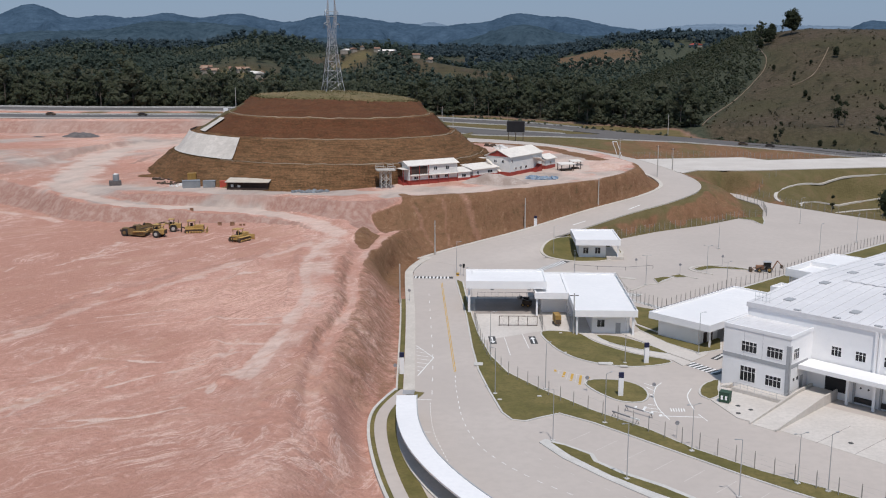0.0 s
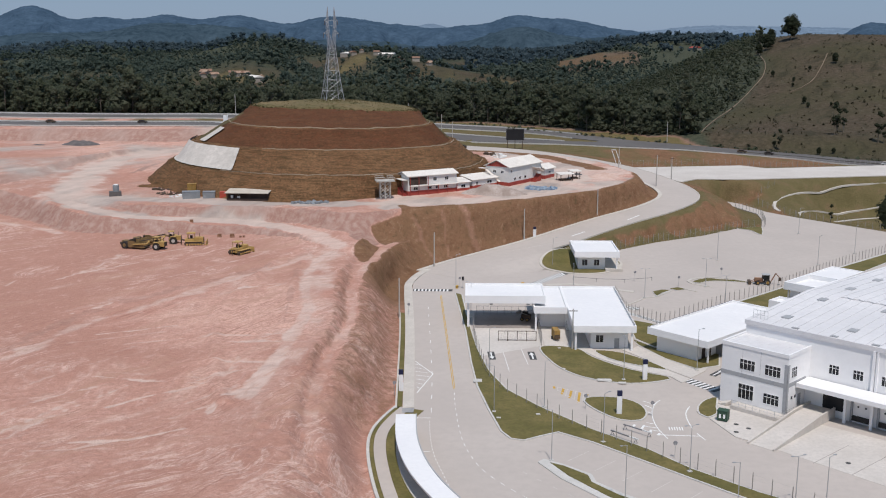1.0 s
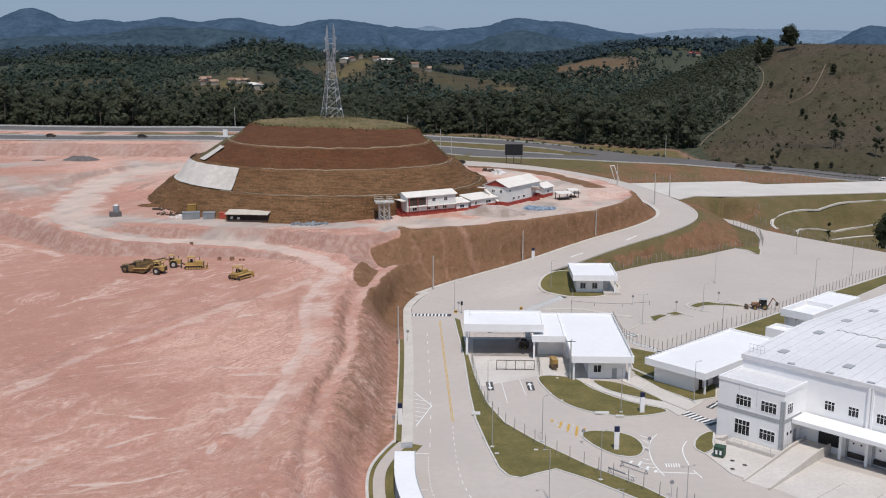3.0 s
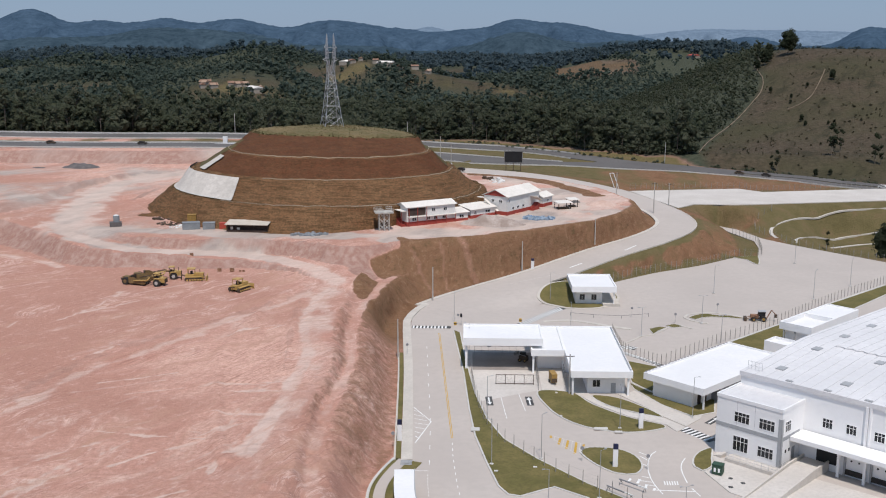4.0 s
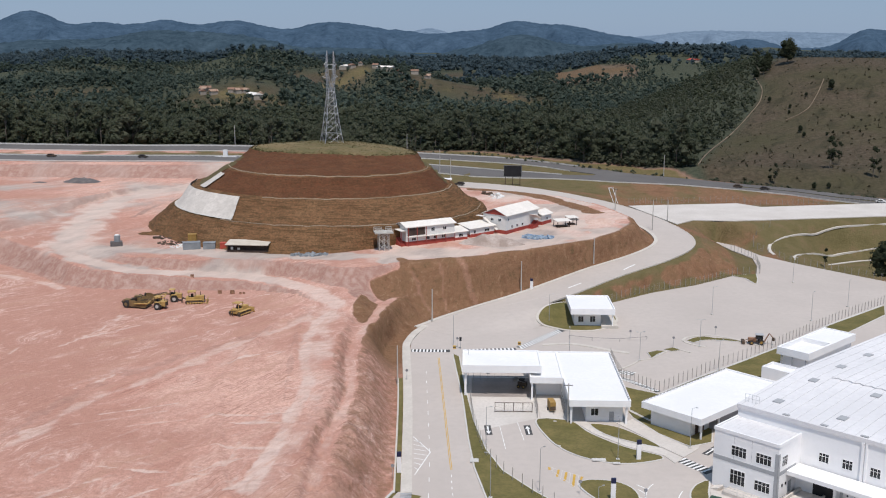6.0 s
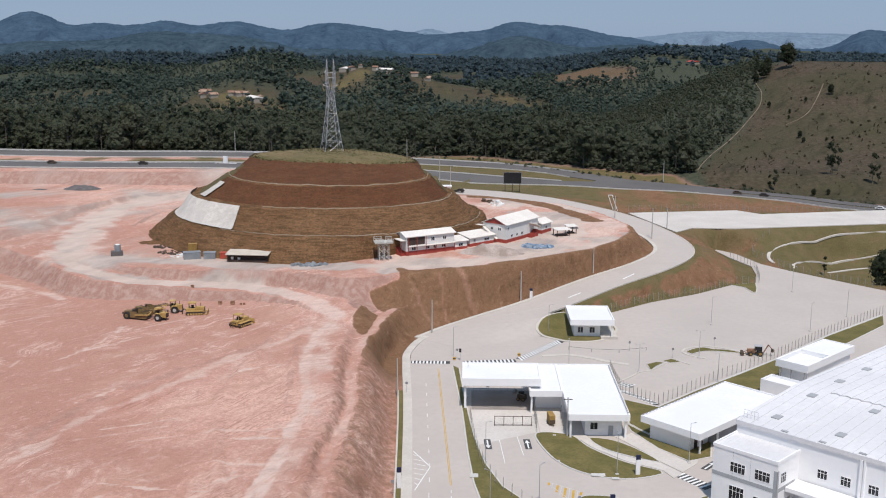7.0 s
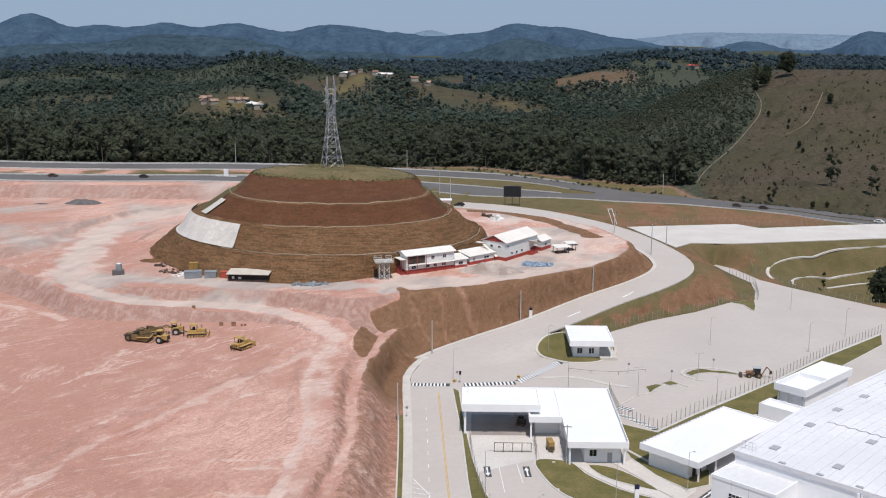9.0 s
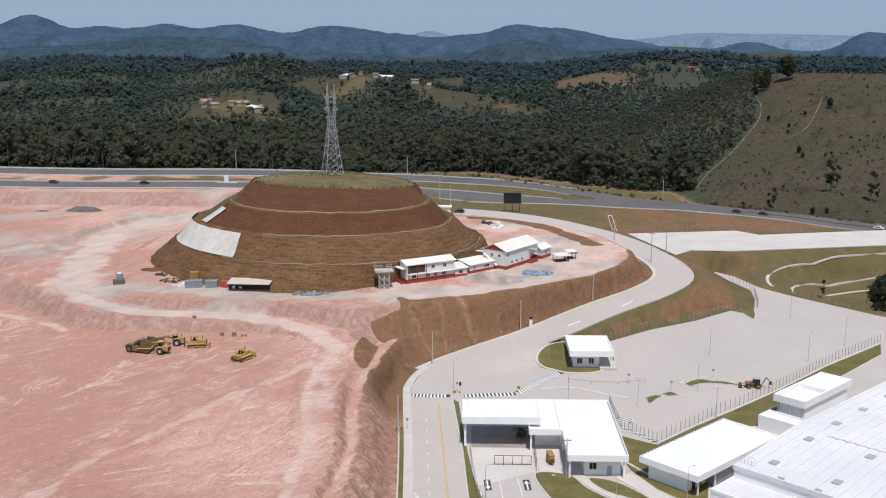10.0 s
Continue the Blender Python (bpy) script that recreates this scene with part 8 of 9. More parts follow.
def backhoe(m):
    b = thing("backhoe_loader", "muddy brown backhoe loader with its arm folded", "backhoe", m)
    for y in (-0.95, 0.95):
        tyre(b, -0.9, y, 0.75, 0.45, "rear_wheel")
        tyre(b, 1.5, y, 0.55, 0.35, "front_wheel")
    bm = bmesh.new()
    box(bm, 0.3, 2.3, -0.5, 0.5, 0.8, 1.7)
    part("engine_hood", bm, M["clay_paint"], b)
    bm = bmesh.new()
    box(bm, -1.8, 2.2, -0.45, 0.45, 0.5, 0.85)
    part("chassis", bm, M["rust_dark"], b)
    for x in (-1.3, 0.3):
        for y in (-0.75, 0.75):
            bm = bmesh.new()
            box(bm, x - 0.05, x + 0.05, y - 0.05, y + 0.05, 0.85, 2.6)
            part("cab_post", bm, M["rust_dark"], b)
    bm = bmesh.new()
    box(bm, -1.25, 0.25, -0.72, 0.72, 1.5, 2.5)
    part("cab_glass", bm, M["glass"], b)
    bm = bmesh.new()
    box(bm, -1.5, 0.5, -0.9, 0.9, 2.6, 2.72)
    part("cab_roof", bm, M["grey_band"], b, "dusty grey cab roof")
    bm = bmesh.new()
    box(bm, 3.2, 3.9, -1.1, 1.1, 0.1, 0.95)
    part("front_bucket", bm, M["rust_dark"], b)
    bm = bmesh.new()
    for y in (-0.7, 0.7):
        rod(bm, (0.8, y, 1.6), (3.3, y, 0.6), 0.1, 5)
    part("loader_arm", bm, M["clay_paint"], b)
    bm = bmesh.new()
    rod(bm, (-1.8, 0, 0.8), (-2.9, 0, 3.0), 0.16, 6)
    rod(bm, (-2.9, 0, 3.0), (-3.9, 0, 1.9), 0.13, 6)
    part("digger_arm", bm, M["clay_paint"], b)
    bm = bmesh.new()
    box(bm, -4.3, -3.7, -0.35, 0.35, 1.1, 1.9)
    part("digger_bucket", bm, M["rust_dark"], b)


backhoe(pose(75.2, 261.6, 0.0, 0, 0, 172))


def generator(m):
    g = thing("generator", "yellow wheeled generator beside the gate office", "generator", m)
    bm = bmesh.new()
    box(bm, -0.6, 0.6, -1.5, 1.5, 0.5, 2.3)
    part("body", bm, M["yellow"], g)
    bm = bmesh.new()
    box(bm, -0.6, 0.6, -1.53, -1.5, 0.6, 1.4)
    part("grille", bm, M["rust_dark"], g)
    for s in (-0.75, 0.75):
        bm = bmesh.new()
        rod(bm, (s - 0.1, 0.2, 0.35), (s + 0.1, 0.2, 0.35), 0.35, 12)
        part("wheel", bm, M["rubber"], g)
    bm = bmesh.new()
    rod(bm, (0, -1.5, 0.6), (0, -2.4, 0.35), 0.06, 5)
    part("drawbar", bm, M["rust_dark"], g)


generator(pose(18.2, 211.6, 0.02, 0, 0, 8))


def forklift(m):
    f = thing("skid_loader", "dark compact loader parked under the canopy", "loader", m)
    for x in (-0.6, 0.6):
        for y in (-0.65, 0.65):
            tyre(f, x, y, 0.42, 0.3)
    bm = bmesh.new()
    box(bm, -1.1, 0.9, -0.5, 0.5, 0.4, 1.4)
    part("body", bm, M["rust_dark"], f)
    bm = bmesh.new()
    box(bm, -0.5, 0.6, -0.5, 0.5, 1.4, 2.1)
    part("cab", bm, M["black_panel"], f)
    bm = bmesh.new()
    for y in (-0.7, 0.7):
        rod(bm, (-0.9, y, 1.5), (1.4, y, 1.9), 0.09, 5)
    box(bm, 1.3, 1.9, -0.9, 0.9, 1.5, 2.1)
    part("lift_arm", bm, M["steel_dark"], f)


forklift(pose(12.6, 226.0, 0.02, 0, 0, 160))


def car(m, mat, label):
    c = thing("car", label, "car", m, "passing cars")
    bm = bmesh.new()
    prof = [(-2.1, 0.35), (2.1, 0.35), (2.15, 0.75), (1.2, 0.95), (0.5, 1.45), (-1.2, 1.48), (-1.9, 0.98), (-2.15, 0.9)]
    lo, hi = [bm.verts.new((x, -0.85, z)) for x, z in prof], [bm.verts.new((x, 0.85, z)) for x, z in prof]
    bm.faces.new(lo)
    bm.faces.new(hi[::-1])
    for i in range(8):
        j = (i + 1) % 8
        bm.faces.new((lo[i], lo[j], hi[j], hi[i]))
    part("body", bm, mat, c)
    for s in (-0.87, 0.82):
        bm = bmesh.new()
        box(bm, -1.3, 0.7, s, s + 0.05, 1.0, 1.36)
        part("side_window", bm, M["glass"], c)
    for x in (-1.3, 1.3):
        for y in (-0.85, 0.85):
            bm = bmesh.new()
            rod(bm, (x, y - 0.1, 0.32), (x, y + 0.1, 0.32), 0.32, 12)
            part("wheel", bm, M["rubber"], c)

# ---- pylon, billboard, entrance ----
def pylon(m, H=35.0):
    p = thing("transmission_pylon", "tall grey lattice steel transmission pylon", "pylon", m)
    def half(z):
        return 3.7 - 2.5 * (z / 20.0) ** 0.8
    levels = [0, 4.5, 8.5, 12, 15, 17.7, 20]
    corners = ((-1, -1), (1, -1), (1, 1), (-1, 1))
    for sx, sy in corners:
        bm = bmesh.new()
        for a, b in zip(levels, levels[1:]):
            rod(bm, (sx * half(a), sy * half(a), a), (sx * half(b), sy * half(b), b), 0.12, 4)
        part("leg", bm, M["steel"], p)
    for a, b in zip(levels, levels[1:]):
        bm = bmesh.new()
        for k in range(4):
            c0, c1 = corners[k], corners[(k + 1) % 4]
            A0, A1 = (c0[0] * half(a), c0[1] * half(a), a), (c1[0] * half(a), c1[1] * half(a), a)
            B0, B1 = (c0[0] * half(b), c0[1] * half(b), b), (c1[0] * half(b), c1[1] * half(b), b)
            rod(bm, A0, B1, 0.055, 4)
            rod(bm, A1, B0, 0.055, 4)
            rod(bm, B0, B1, 0.055, 4)
        part("lattice_panel", bm, M["steel"], p)
    # forked head: two slender lattice horns and the beam between them
    h = half(20)
    for s in (-1, 1):
        bm = bmesh.new()
        lev = ((20, 0.0, h), (23.5, 0.5, 0.75 * h), (27, 1.0, 0.6 * h), (30, 1.15, 0.5 * h), (H, 1.2, 0.05))
        for (z0, x0, w0), (z1, x1, w1) in zip(lev, lev[1:]):
            for y in (-1, 1):
                for e in (0, 1):
                    P, Q = (s * (x0 + e * w0), y * w0, z0), (s * (x1 + e * w1), y * w1, z1)
                    rod(bm, P, Q, 0.085, 4)
                rod(bm, (s * x0, y * w0, z0), (s * (x1 + w1), y * w1, z1), 0.05, 4)
                rod(bm, (s * (x0 + w0), y * w0, z0), (s * x1, y * w1, z1), 0.05, 4)
            rod(bm, (s * (x1 + w1), -w1, z1), (s * (x1 + w1), w1, z1), 0.05, 4)
            rod(bm, (s * (x0 + w0), -w0, z0), (s * (x1 + w1), w1, z1), 0.05, 4)
        part("horn", bm, M["steel"], p)
        for z, w in ((25.0, 2.9), (29.5, 2.5)):
            bm = bmesh.new()
            for y in (-0.6, 0.6):
                rod(bm, (s * 1.2, y, z), (s * w, 0, z + 0.5), 0.07, 4)
                rod(bm, (s * 1.2, y, z + 1.5), (s * w, 0, z + 0.5), 0.07, 4)
            part("crossarm", bm, M["steel"], p)
            bm = bmesh.new()
            rod(bm, (s * w, 0, z + 0.5), (s * w, 0, z - 1.1), 0.09, 5)
            part("insulator", bm, M["rust_dark"], p)
    bm = bmesh.new()
    for z in (28.2, 30):
        for y in (-0.5, 0.5):
            rod(bm, (-1.2, y, z), (1.2, y, z), 0.06, 4)
    part("beam", bm, M["steel"], p)


pylon(pose(-51.4, 392, 37.0, 0, 0, 24))


def billboard(m):
    b = thing("billboard", "dark empty billboard on three steel posts", "billboard", m)
    bm = bmesh.new()
    box(bm, -3.9, 3.9, -0.2, 0.2, 2.4, 7.4)
    part("panel", bm, M["black_panel"], b)
    bm = bmesh.new()
    for z in (2.4, 7.3):
        box(bm, -4.0, 4.0, -0.26, 0.26, z - 0.1, z + 0.1)
    for x in (-4.0, 3.8):
        box(bm, x, x + 0.2, -0.26, 0.26, 2.4, 7.4)
    part("frame", bm, M["steel_dark"], b)
    for x in (-3.2, 0, 3.2):
        bm = bmesh.new()
        box(bm, x - 0.16, x + 0.16, -0.16, 0.16, -2.5, 2.4)
        part("post", bm, M["rust_dark"], b)


billboard(pose(19.6, 455, land_at(19.6, 455) + 1.2, 0, 0, -3))


def gate_portal(m):
    g = thing("entrance_portal", "white entrance portal beside the access road", "portal", m)
    bm = bmesh.new()
    box(bm, -3, 3, -1.2, 1.2, -0.5, 2.6)
    part("body", bm, M["white_wall"], g)
    bm = bmesh.new()
    box(bm, -3.6, 3.6, -1.8, 1.8, 2.6, 3.1)
    part("roof", bm, M["white_roof"], g)


def steel_hoop(m):
    """A slanting white pipe frame left standing on the verge."""
    g = thing("pipe_frame", "slanting white steel pipe frame on the dry verge", "frame", m)
    for x in (0.0, 1.7):
        bm = bmesh.new()
        rod(bm, (x, 0, -0.6), (x - 2.4, 0.6, 6.2), 0.14, 8)
        part("leg", bm, M["white_wall"], g)
    bm = bmesh.new()
    rod(bm, (-2.5, 0.6, 6.2), (-0.6, 0.6, 6.2), 0.14, 8)
    part("top_bar", bm, M["white_wall"], g)


steel_hoop(pose(61.6, 436, land_at(61.6, 436)))
gate_portal(pose(-10.5, 448, land_at(-10.5, 448)))
pl = thing("entrance_pillar", "tall white rectangular sign pillar by the highway", "pillar", pose(-112.5, 480, land_at(-112.5, 480)))
bm = bmesh.new()
box(bm, -1.0, 1.0, -0.5, 0.5, -0.5, 3.6)
part("shaft", bm, M["white_wall"], pl)
bm = bmesh.new()
box(bm, -5, 5, -0.3, 0.3, -0.4, 0.5)
part("plinth", bm, M["white_wall"], pl)
car(pose(-3.6, 446.6, 14.1, 0, 0, 165), M["rubber"], "dark car leaving along the access road")
for x, y, s, mat, lab in ((-149, 0, -20, "rubber", "black car on the near carriageway"), (-200, 0, -18, "rust_dark", "dark car on the near carriageway"), (131, 0, -3, "rust_dark", "dark car on the highway"), (143, 0, -3, "rubber", "black car on the highway"), (176, 0, -3, "cream_wall", "white car on the highway")):
    k = int(np.argmin(np.abs(highway_line[:, 0] - x)))
    dvec = highway_line[k + 1] - highway_line[k - 1]
    t = math.degrees(math.atan2(dvec[1], dvec[0]))
    nrm = Vector((-dvec[1], dvec[0])).normalized()
    car(pose(highway_line[k][0] + nrm.x * s, highway_line[k][1] + nrm.y * s, highway_line[k][2] + 0.03, 0, 0, t), M[mat], lab)
for x, y in ((-119, 530), (-7.7, 459), (-12.9, 474.6), (95, 506), (-33, 562)):
    utility_pole(x, y, land_at(x, y), 12.5 if y == 474.6 else 10.5, -20 < x < 0)

# ---- woods ----
def crown_soup(rng, n, rx, rz, base, lumps=7, size=1.1, hearts=True):
    """Leaf clumps lying on a cluster of rounded lumps: triangles, as an array n x 3 x 3."""
    a, h = rng.uniform(0, math.tau, lumps), np.sort(rng.uniform(0, 1, lumps))
    out = rx * 0.62 * np.sqrt(np.clip(1 - (2 * h - 0.85) ** 2, 0.05, 1)) * rng.uniform(0.45, 1.0, lumps)
    c = np.stack([np.cos(a) * out, np.sin(a) * out, base + rz * (0.25 + 1.5 * h)], 1)
    r = rng.uniform(0.30, 0.50, lumps) * rx
    k = rng.integers(0, lumps, n)
    d = rng.normal(0, 1, (n, 3))
    d /= np.linalg.norm(d, axis=1)[:, None]
    d[:, 2] = np.where(d[:, 2] < -0.4, -d[:, 2], d[:, 2])
    p = c[k] + d * (r[k] * rng.uniform(0.82, 1.15, n))[:, None] * np.array([1, 1, 0.9])
    u = np.cross(d, rng.normal(0, 1, (n, 3)))
    u /= np.linalg.norm(u, axis=1)[:, None]
    v = np.cross(d, u)
    u, v = u + d * rng.uniform(-0.45, 0.45, n)[:, None], v + d * rng.uniform(-0.45, 0.45, n)[:, None]
    s = (size * rng.uniform(0.55, 1.35, n))[:, None]
    leaves = np.stack([p + u * s, p - u * 0.5 * s + v * 0.8 * s, p - u * 0.5 * s - v * 0.8 * s], 1)
    if not hearts:
        return leaves
    # solid, uneven hearts of the lumps
    iv = np.array([(1, 0, 0), (0, 1, 0), (-1, 0, 0), (0, -1, 0), (0, 0, 1), (0, 0, -1)], float)
    fi = np.array([(0, 1, 4), (1, 2, 4), (2, 3, 4), (3, 0, 4), (1, 0, 5), (2, 1, 5), (3, 2, 5), (0, 3, 5)])
    cores = []
    for k in range(lumps):
        w = rng.uniform(0, 6.28)
        q = iv * (r[k] * rng.uniform(0.7, 0.95, (6, 1)))
        q = np.stack([q[:, 0] * math.cos(w) - q[:, 1] * math.sin(w), q[:, 0] * math.sin(w) + q[:, 1] * math.cos(w) + 0.3 * q[:, 2], q[:, 2] * 0.9], 1) + c[k]
        cores.append(q[fi])
    return np.concatenate([leaves] + cores)


def trunk_soup(h, r):
    a = np.arange(5) * math.tau / 5
    lo, hi = np.stack([np.cos(a) * r, np.sin(a) * r, 0 * a - 0.8], 1), np.stack([np.cos(a) * r * 0.5, np.sin(a) * r * 0.5, 0 * a + h], 1)
    t = []
    for i in range(5):
        j = (i + 1) % 5
        t += [[lo[i], lo[j], hi[j]], [lo[i], hi[j], hi[i]]]
    return np.array(t)


def wood(name, places, kinds, material, label, seed):
    """One stuff object of many trees: places n x 4 (x, y, z, scale), kinds a list of triangle arrays."""
    rng = np.random.default_rng(seed)
    out = []
    which = rng.integers(0, len(kinds), len(places))
    for i, kind in enumerate(kinds):
        p = places[which == i]
        if not len(p):
            continue
        a = rng.uniform(0, math.tau, len(p))
        c, s = np.cos(a), np.sin(a)
        sc, st = p[:, 3], rng.uniform(0.8, 1.25, len(p))
        X = kind[None, ..., 0] * c[:, None, None] - kind[None, ..., 1] * s[:, None, None]
        Y = kind[None, ..., 0] * s[:, None, None] + kind[None, ..., 1] * c[:, None, None]
        Z = kind[None, ..., 2] * (sc * st)[:, None, None] + p[:, 2, None, None]
        out.append(np.stack([X * sc[:, None, None] + p[:, 0, None, None], Y * sc[:, None, None] + p[:, 1, None, None], Z], -1).reshape(-1, 3))
    v = np.concatenate(out)
    f = np.arange(len(v)).reshape(-1, 3)
    return tagged(soup(name, v, f, material), label, "woods", kind="stuff")


PATH_UP = [(114.5, 520), (124, 550), (136.7, 582), (155.3, 619), (174.5, 656), (187, 680), (195, 706), (198, 728), (201, 752), (214, 780), (232, 806)]


def open_hill(x, y):
    """True on the grassed hillside right of the trail."""
    py = np.array([p[1] for p in PATH_UP] + [1250.0])
    pxs = np.array([p[0] for p in PATH_UP] + [270.0])
    return (x > np.interp(y, py, pxs) - 3) & (y < 1250)


def scatter(y0, y1, gap, seed, half=0.52):
    rng = np.random.default_rng(seed)
    xs, ys = np.meshgrid(np.arange(-half * y1 - 60, half * y1 + 60, gap), np.arange(y0, y1, gap))
    x = (xs + rng.uniform(-0.5, 0.5, xs.shape) * gap).ravel()
    y = (ys + rng.uniform(-0.5, 0.5, ys.shape) * gap).ravel()
    keep = np.abs(x) < half * y + 40
    hy = np.interp(x, highway_line[:, 0], highway_line[:, 1])
    keep &= (y > hy + 27 * road_scale(x) + 10 * step(-60, 0, x) * step(200, 120, x) + 5 * value_noise(x, y, 25, 3)) & ~open_hill(x, y)
    for cx, cy, rx, ry in CLEARINGS:
        keep &= ((x - cx) / rx) ** 2 + ((y - cy) / ry) ** 2 > np.where(rng.uniform(0, 1, x.shape) < 0.08, 0, 1 + 0.5 * fbm(x, y, 40, 2, 8))
    keep &= ~inside(x, y, FIELD)
    thin = fbm(x, y, 140, 3, 77)
    keep &= (thin > np.where(y > 830, -0.62, -0.85) - 0.5 * step(-100, -400, x) * (y < 1200)) | (rng.uniform(0, 1, x.shape) < 0.16)
    x, y = x[keep], y[keep]
    return x, y, rng


rngk = np.random.default_rng(42)
near_kinds = [np.concatenate([crown_soup(rngk, 150, rx, rz, b, lm, 0.5), trunk_soup(b + rz, 0.16)]) for rx, rz, b, lm in ((4.4, 4.2, 1.2, 6), (3.4, 5.2, 1.6, 6), (5.0, 3.6, 0.8, 7), (2.7, 6.2, 1.4, 6), (4.0, 4.0, 3.6, 5), (3.6, 3.2, 0.4, 5))]
x, y, rg = scatter(516, 840, 6.1, 1)
big = (0.68 + 0.85 * rg.uniform(0, 1, x.shape) ** 1.8) * (1 + 0.35 * fbm(x, y, 60, 2, 61))
big *= 1 - 0.5 * step(60, 130, x) * step(600, 680, y)
nearw = np.stack([x, y, land(x, y), big], 1)
cut_row = np.interp(x, highway_line[:, 0], highway_line[:, 1]) + 42 * road_scale(x) + 10 * step(-60, 0, x) * step(200, 120, x)
front = (y < cut_row) & (np.abs(x) < 330)
back_kinds = [crown_soup(rngk, 74, rx, rz, b, 5, 0.68) for rx, rz, b in ((4.6, 4.2, 1.0), (3.4, 5.4, 1.4), (5.2, 3.6, 0.6), (3.0, 6.0, 1.2), (3.8, 3.2, 0.2))]
deep = ~front & (nearw[:, 1] > 660)
wood("woods", nearw[~front & ~deep], near_kinds, M["leaf"], "dense dark green woods beyond the highway", 5)
wood("woods", nearw[deep], back_kinds, M["leaf"], "dense dark green woods deeper in the valley", 16)
mid_kinds = [crown_soup(rngk, 28, rx, rz, b, 4, 0.9) for rx, rz, b in ((5.0, 4.2, 1.0), (3.6, 5.8, 1.5), (6.0, 3.6, 0.5), (4.4, 3.0, 0.0))]
x, y, rg = scatter(840, 1500, 7.5, 2)
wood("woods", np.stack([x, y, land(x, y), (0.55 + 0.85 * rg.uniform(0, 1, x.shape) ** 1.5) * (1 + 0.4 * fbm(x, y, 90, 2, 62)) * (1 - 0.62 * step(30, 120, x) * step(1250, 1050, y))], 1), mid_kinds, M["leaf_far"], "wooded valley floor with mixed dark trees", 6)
far_kinds = [crown_soup(rngk, 16, rx, rz, b, 3, 1.9) for rx, rz, b in ((8.0, 4.4, 0.0), (9.0, 3.6, 0.0), (6.5, 5.4, 0.5), (4.0, 6.4, 1.0))]
x, y, rg = scatter(1500, 2300, 14.5, 3)
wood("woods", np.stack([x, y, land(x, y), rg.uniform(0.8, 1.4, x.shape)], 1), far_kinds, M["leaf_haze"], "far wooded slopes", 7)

x, y, rg = scatter(590, 900, 5.2, 21)
ok = (x > 50) & (x < 240)
x, y = x[ok], y[ok]
wood("woods", np.stack([x, y, land(x, y), rg.uniform(0.25, 0.6, x.shape)], 1), mid_kinds, M["leaf"], "dense low green bushes on the hillside", 22)
# trees of the wood's edge, one by one
def tree_mesh(rng, rx, rz, base, n, size, lumps=8, mat="leaf"):
    t = crown_soup(rng, n, rx, rz, base, lumps, size)
    v = t.reshape(-1, 3)
    me_ob = soup("crown", v, np.arange(len(v)).reshape(-1, 3), M[mat])
    me = me_ob.data
    bpy.data.objects.remove(me_ob)
    bm = bmesh.new()
    rod(bm, (0, 0, -0.8), (0.15, 0.1, base + rz * 0.8), 0.17, 7, 0.09)
    for k in range(5):
        a = k * 2.4
        z = base * 0.7 + k * rz * 0.2
        rod(bm, (0.1, 0.05, z), (math.cos(a) * rx * 0.6, math.sin(a) * rx * 0.6, z + rz * 0.5), 0.09, 5, 0.04)
    return me, mesh_of(bm, "trunk", M["bark"])


def place_tree(meshes, x, y, z, s, turn, label, group="trees at the wood's edge"):
    t = thing("tree", label, "tree", Matrix.Translation((x, y, z)) @ Matrix.Rotation(turn, 4, "Z") @ Matrix.Scale(s, 4), group)
    for nm, me in zip(("crown", "trunk"), meshes):
        o = new(nm, me)
        o.parent = t
    return t


edge_kinds = [tree_mesh(rngk, 4.0, 4.6, 3.2, 520, 0.42, 14), tree_mesh(rngk, 3.2, 5.6, 3.6, 520, 0.42, 14), tree_mesh(rngk, 4.6, 4.0, 1.6, 560, 0.44, 16), tree_mesh(rngk, 2.6, 5.0, 6.0, 360, 0.4, 11), tree_mesh(rngk, 3.4, 3.0, 0.3, 360, 0.42, 9)]
edge = nearw[front]
rg = np.random.default_rng(9)
for x, y, z, s in edge[:280]:
    place_tree(edge_kinds[int(rg.integers(0, 5))], x, y, z, s * 1.15, rg.uniform(0, 6.28), "dark green broadleaf tree at the wood's edge")
if len(edge) > 280:
    wood("woods", edge[280:], near_kinds, M["leaf"], "dark green edge of the woods", 15)
x = rg.uniform(-380, 210, 1500)
y = np.interp(x, highway_line[:, 0], highway_line[:, 1]) + 27 * road_scale(x) + 11 * step(-60, 0, x) * step(200, 120, x) + rg.uniform(0, 22, 1500)
ok = ~open_hill(x, y)
x, y = x[ok], y[ok]
wood("undergrowth", np.stack([x, y, land(x, y), rg.uniform(0.3, 0.75, x.shape)], 1), mid_kinds, M["leaf"], "dark undergrowth below the wood's first trees", 23)
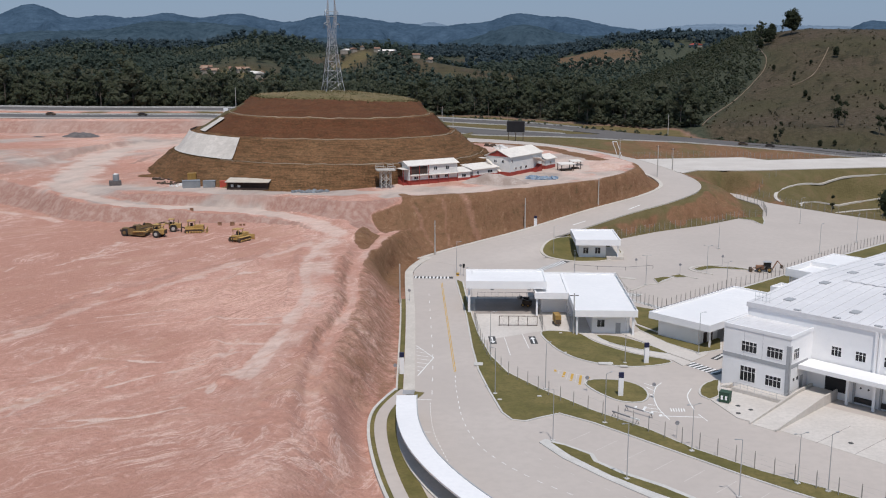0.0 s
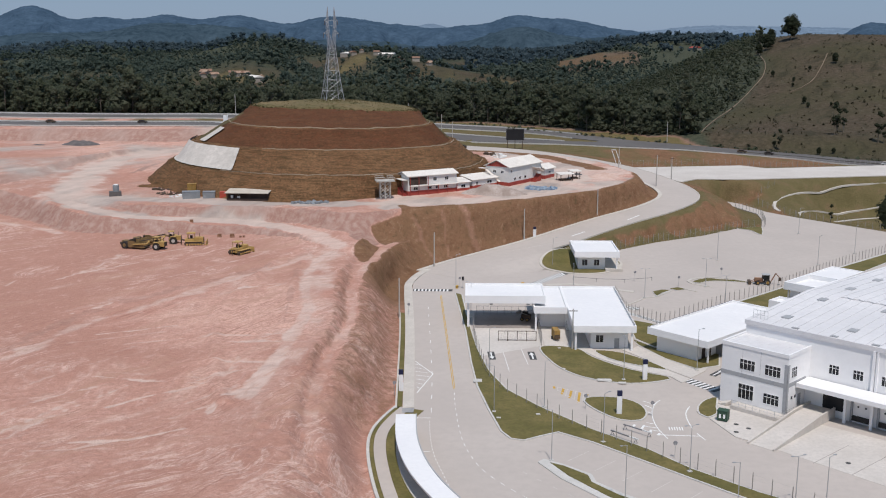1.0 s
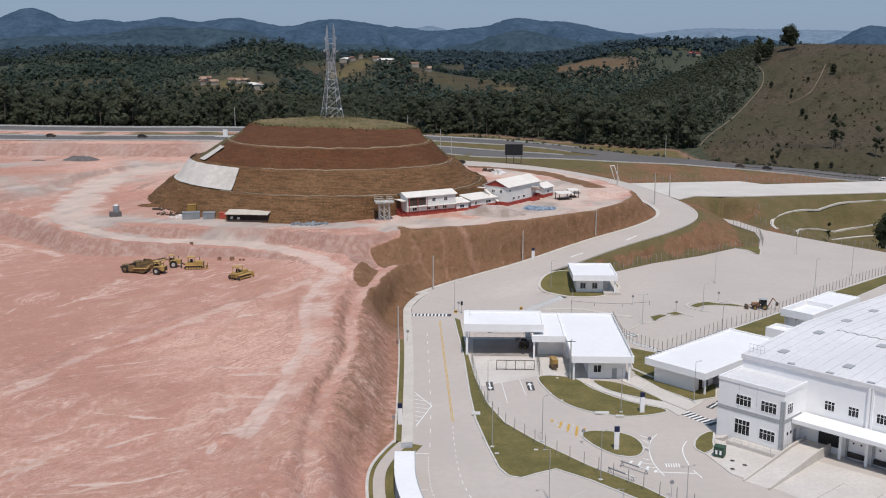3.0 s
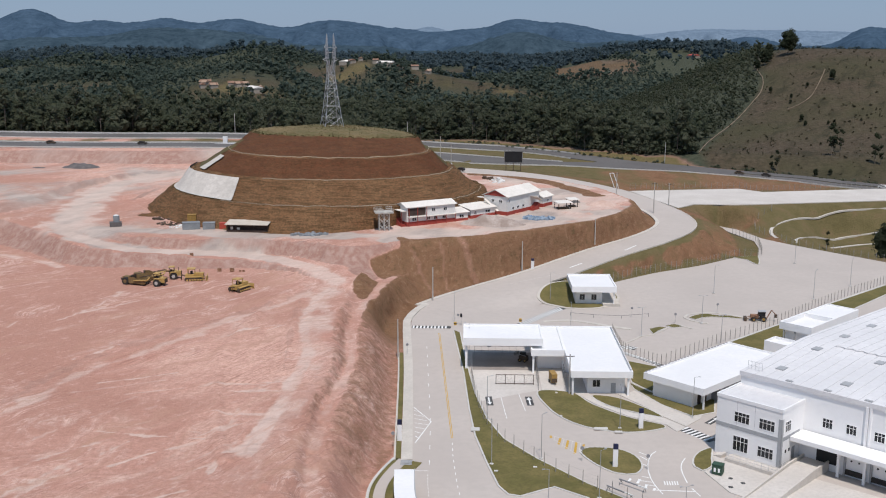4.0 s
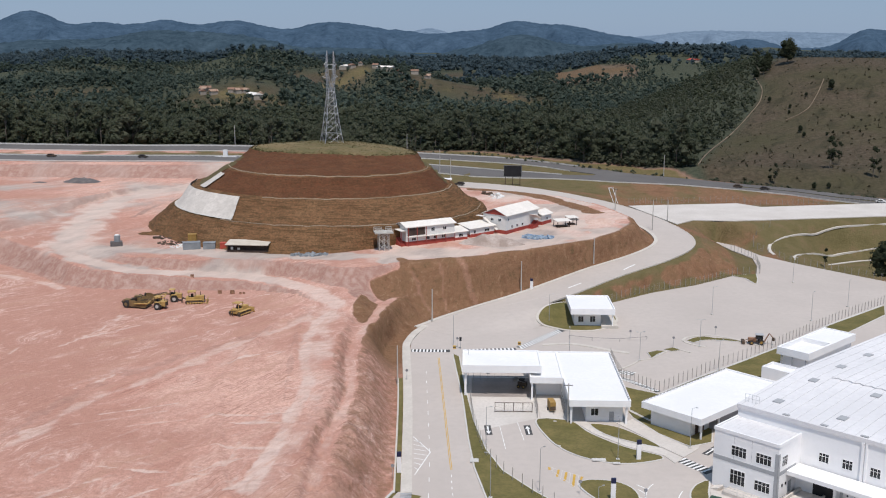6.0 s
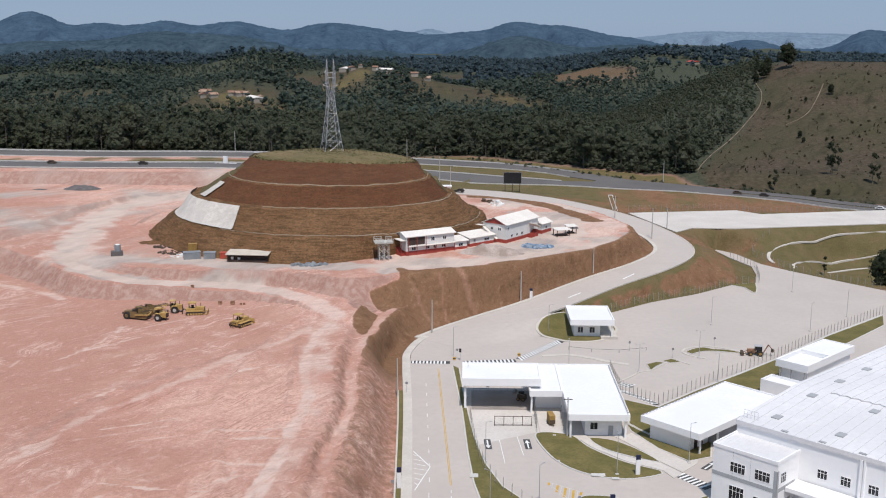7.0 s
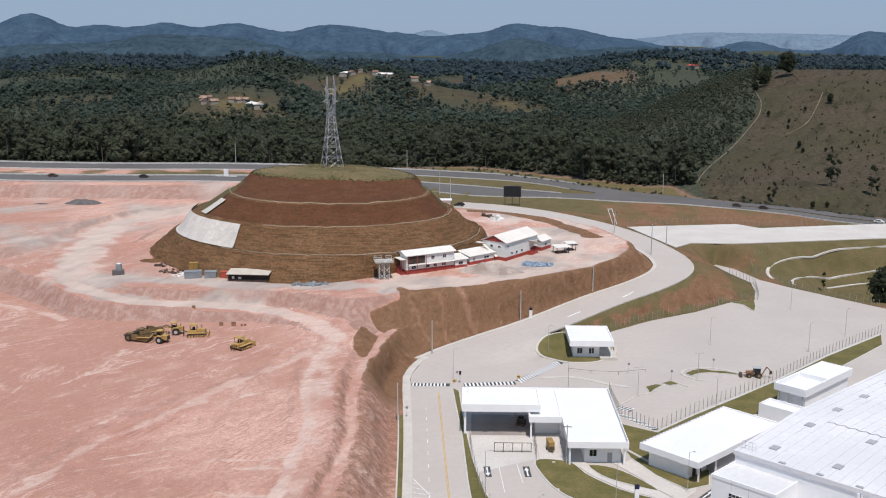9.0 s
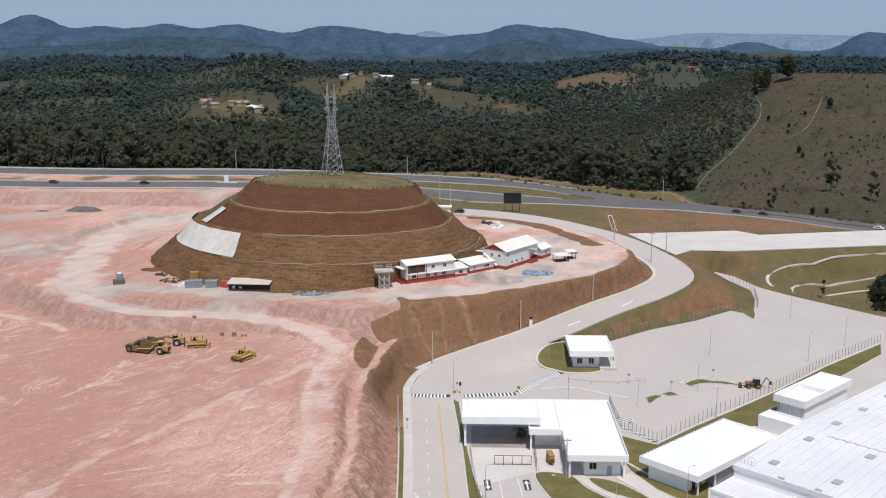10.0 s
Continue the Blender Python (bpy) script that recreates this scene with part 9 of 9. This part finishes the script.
# lone trees of the hill
oak = tree_mesh(rngk, 6.4, 6.0, 2.0, 1700, 0.5, 26, "leaf_dark")
thin = tree_mesh(rngk, 2.0, 5.2, 2.5, 320, 0.34, 13, "leaf_dark")
crest = tree_mesh(rngk, 7.6, 6.6, 2.5, 2200, 0.5, 30, "leaf_dark")
slim, bush = "slim sparse tree on the dry hillside", "dark bush on the dry hillside"
for x, y, s, kind, lab in ((226, 758, 1.1, crest, "large rounded dark tree on the hill's crest"), (209, 772, 1.1, thin, "slim dark tree on the hill's crest"), (206, 745, 0.75, oak, "dark bushy tree near the hill's crest"), (226, 780, 0.8, thin, "slim dark tree on the hill's crest"), (203, 752, 1.2, thin, "slim dark tree on the hill's crest"), (214, 764, 0.7, oak, "dark bushy tree near the hill's crest"), (199, 738, 0.5, oak, "dark bushy tree near the hill's crest"), (211, 752, 0.55, oak, "dark bushy tree near the hill's crest"),
                           (229.4, 673, 0.45, oak, "dark tree high on the dry hillside"), (176, 510, 1.35, thin, slim), (178, 511.5, 1.1, thin, slim), (184.3, 521, 1.0, thin, slim), (191, 493.5, 1.25, thin, slim), (193, 492, 0.8, thin, slim), (189, 600.6, 0.28, oak, bush), (188, 590, 0.22, oak, bush),
                           (143.1, 495, 0.7, thin, slim), (146.1, 496.5, 0.85, thin, slim), (160.8, 484.5, 0.24, oak, bush), (167.8, 485.5, 0.2, oak, bush), (191, 673, 0.25, oak, bush), (197.5, 650.5, 0.2, oak, bush), (212, 667, 0.2, oak, bush), (200.5, 589.4, 0.16, oak, bush), (194, 640, 0.18, oak, bush),
                           (130, 373.5, 0.62, thin, "young dark slim tree by the basin")):
    place_tree(kind, x, y, land_at(x, y), s, x, lab, "lone trees")
for x, y, sc in ((140, 343.5, 1.0), (149, 350, 1.05), (146, 337, 0.85), (157, 343, 1.0)):
    place_tree(oak, x, y, land_at(x, y) - 2.6 * sc, sc, x, "large dark bushy tree beside the basin", "lone trees")
# scrub of the open hill
rg = np.random.default_rng(12)
x, y = rg.uniform(110, 480, 15000), rg.uniform(470, 930, 15000)
ok = open_hill(x, y) & (y > np.interp(x, highway_line[:, 0], highway_line[:, 1]) + 18)
x, y = x[ok], y[ok]
clump = [crown_soup(rngk, 26, 1.2, 0.9, -0.3, 4, 0.34), crown_soup(rngk, 22, 0.9, 1.2, -0.3, 4, 0.3)]
pick = (fbm(x, y, 55, 3, 91) > 0.18) & (rg.uniform(0, 1, x.shape) < 0.12)
wood("scrub", np.stack([x[pick], y[pick], land(x[pick], y[pick]), rg.uniform(0.3, 1.1, pick.sum())], 1), clump, M["leaf_scrub"], "dark bushes scattered over the open hill", 18)
tuft = [crown_soup(rngk, 10, 0.8, 0.5, -0.3, 3, 0.45, False), crown_soup(rngk, 8, 0.6, 0.4, -0.2, 3, 0.4, False)]
wood("scrub", np.stack([x, y, land(x, y), 0.22 + 1.2 * rg.uniform(0, 1, x.shape) ** 9], 1), tuft, M["leaf_dry"], "low brownish scrub on the grassed hill", 8)
# roadside bushes below the wood
x = rg.uniform(-330, 260, 420)
y = np.interp(x, highway_line[:, 0], highway_line[:, 1]) + rg.uniform(22, 30, 420) * road_scale(x)
wood("scrub", np.stack([x, y, land(x, y), rg.uniform(0.7, 1.8, x.shape)], 1), tuft, M["leaf"], "low bushes along the highway", 9)


def trail(pts, w, label):
    ln = spline(pts, 3.0)
    z = land(ln[:, 0], ln[:, 1])
    bm = bmesh.new()
    ribbon(bm, np.column_stack([ln[:, :2], z]), -w / 2, w / 2, 0.5, 1.5)
    structure("trail", bm, M["trail"], label)


trail(PATH_UP[:9], 0.55, "pale earth trail up the hillside")
trail([(232, 696), (223, 676), (214.3, 658), (209, 648), (204, 641), (197, 634), (189, 628.7)], 0.55, "pale earth trail on the upper hillside")
# far farmsteads
rg = np.random.default_rng(31)
for cx, cy, n, rx, ry in ((-226, 1000, 11, 30, 12), (-160, 1385, 4, 22, 10), (-85, 1360, 7, 40, 18), (332, 1572, 1, 1, 1)):
    for k in range(n):
        x, y = cx + rg.uniform(-rx, rx), cy + rg.uniform(-ry, ry)
        f = thing("farm_house", "small far farm house with a dull roof", "house", pose(x, y, land_at(x, y), 0, 0, rg.uniform(0, 180)), "far farmsteads")
        w, d = (11, 5) if n == 1 or k == 0 else (rg.uniform(2.4, 5), rg.uniform(2, 3.2))
        bm = bmesh.new()
        box(bm, -w, w, -d, d, -2, 3.2)
        part("wall", bm, M["old_plaster"], f)
        bm = bmesh.new()
        lo, hi = [bm.verts.new((-w - 0.5, yy, zz)) for yy, zz in ((-d - 0.5, 3.1), (0, 5), (d + 0.5, 3.1))], [bm.verts.new((w + 0.5, yy, zz)) for yy, zz in ((-d - 0.5, 3.1), (0, 5), (d + 0.5, 3.1))]
        bm.faces.new(lo)
        bm.faces.new(hi[::-1])
        for i in range(3):
            j = (i + 1) % 3
            bm.faces.new((lo[i], lo[j], hi[j], hi[i]))
        part("roof", bm, M["red_sheet"] if n == 1 else M["cream_roof"] if k == 0 else M["tile_roof"] if k % 2 else M["clay_roof"], f)
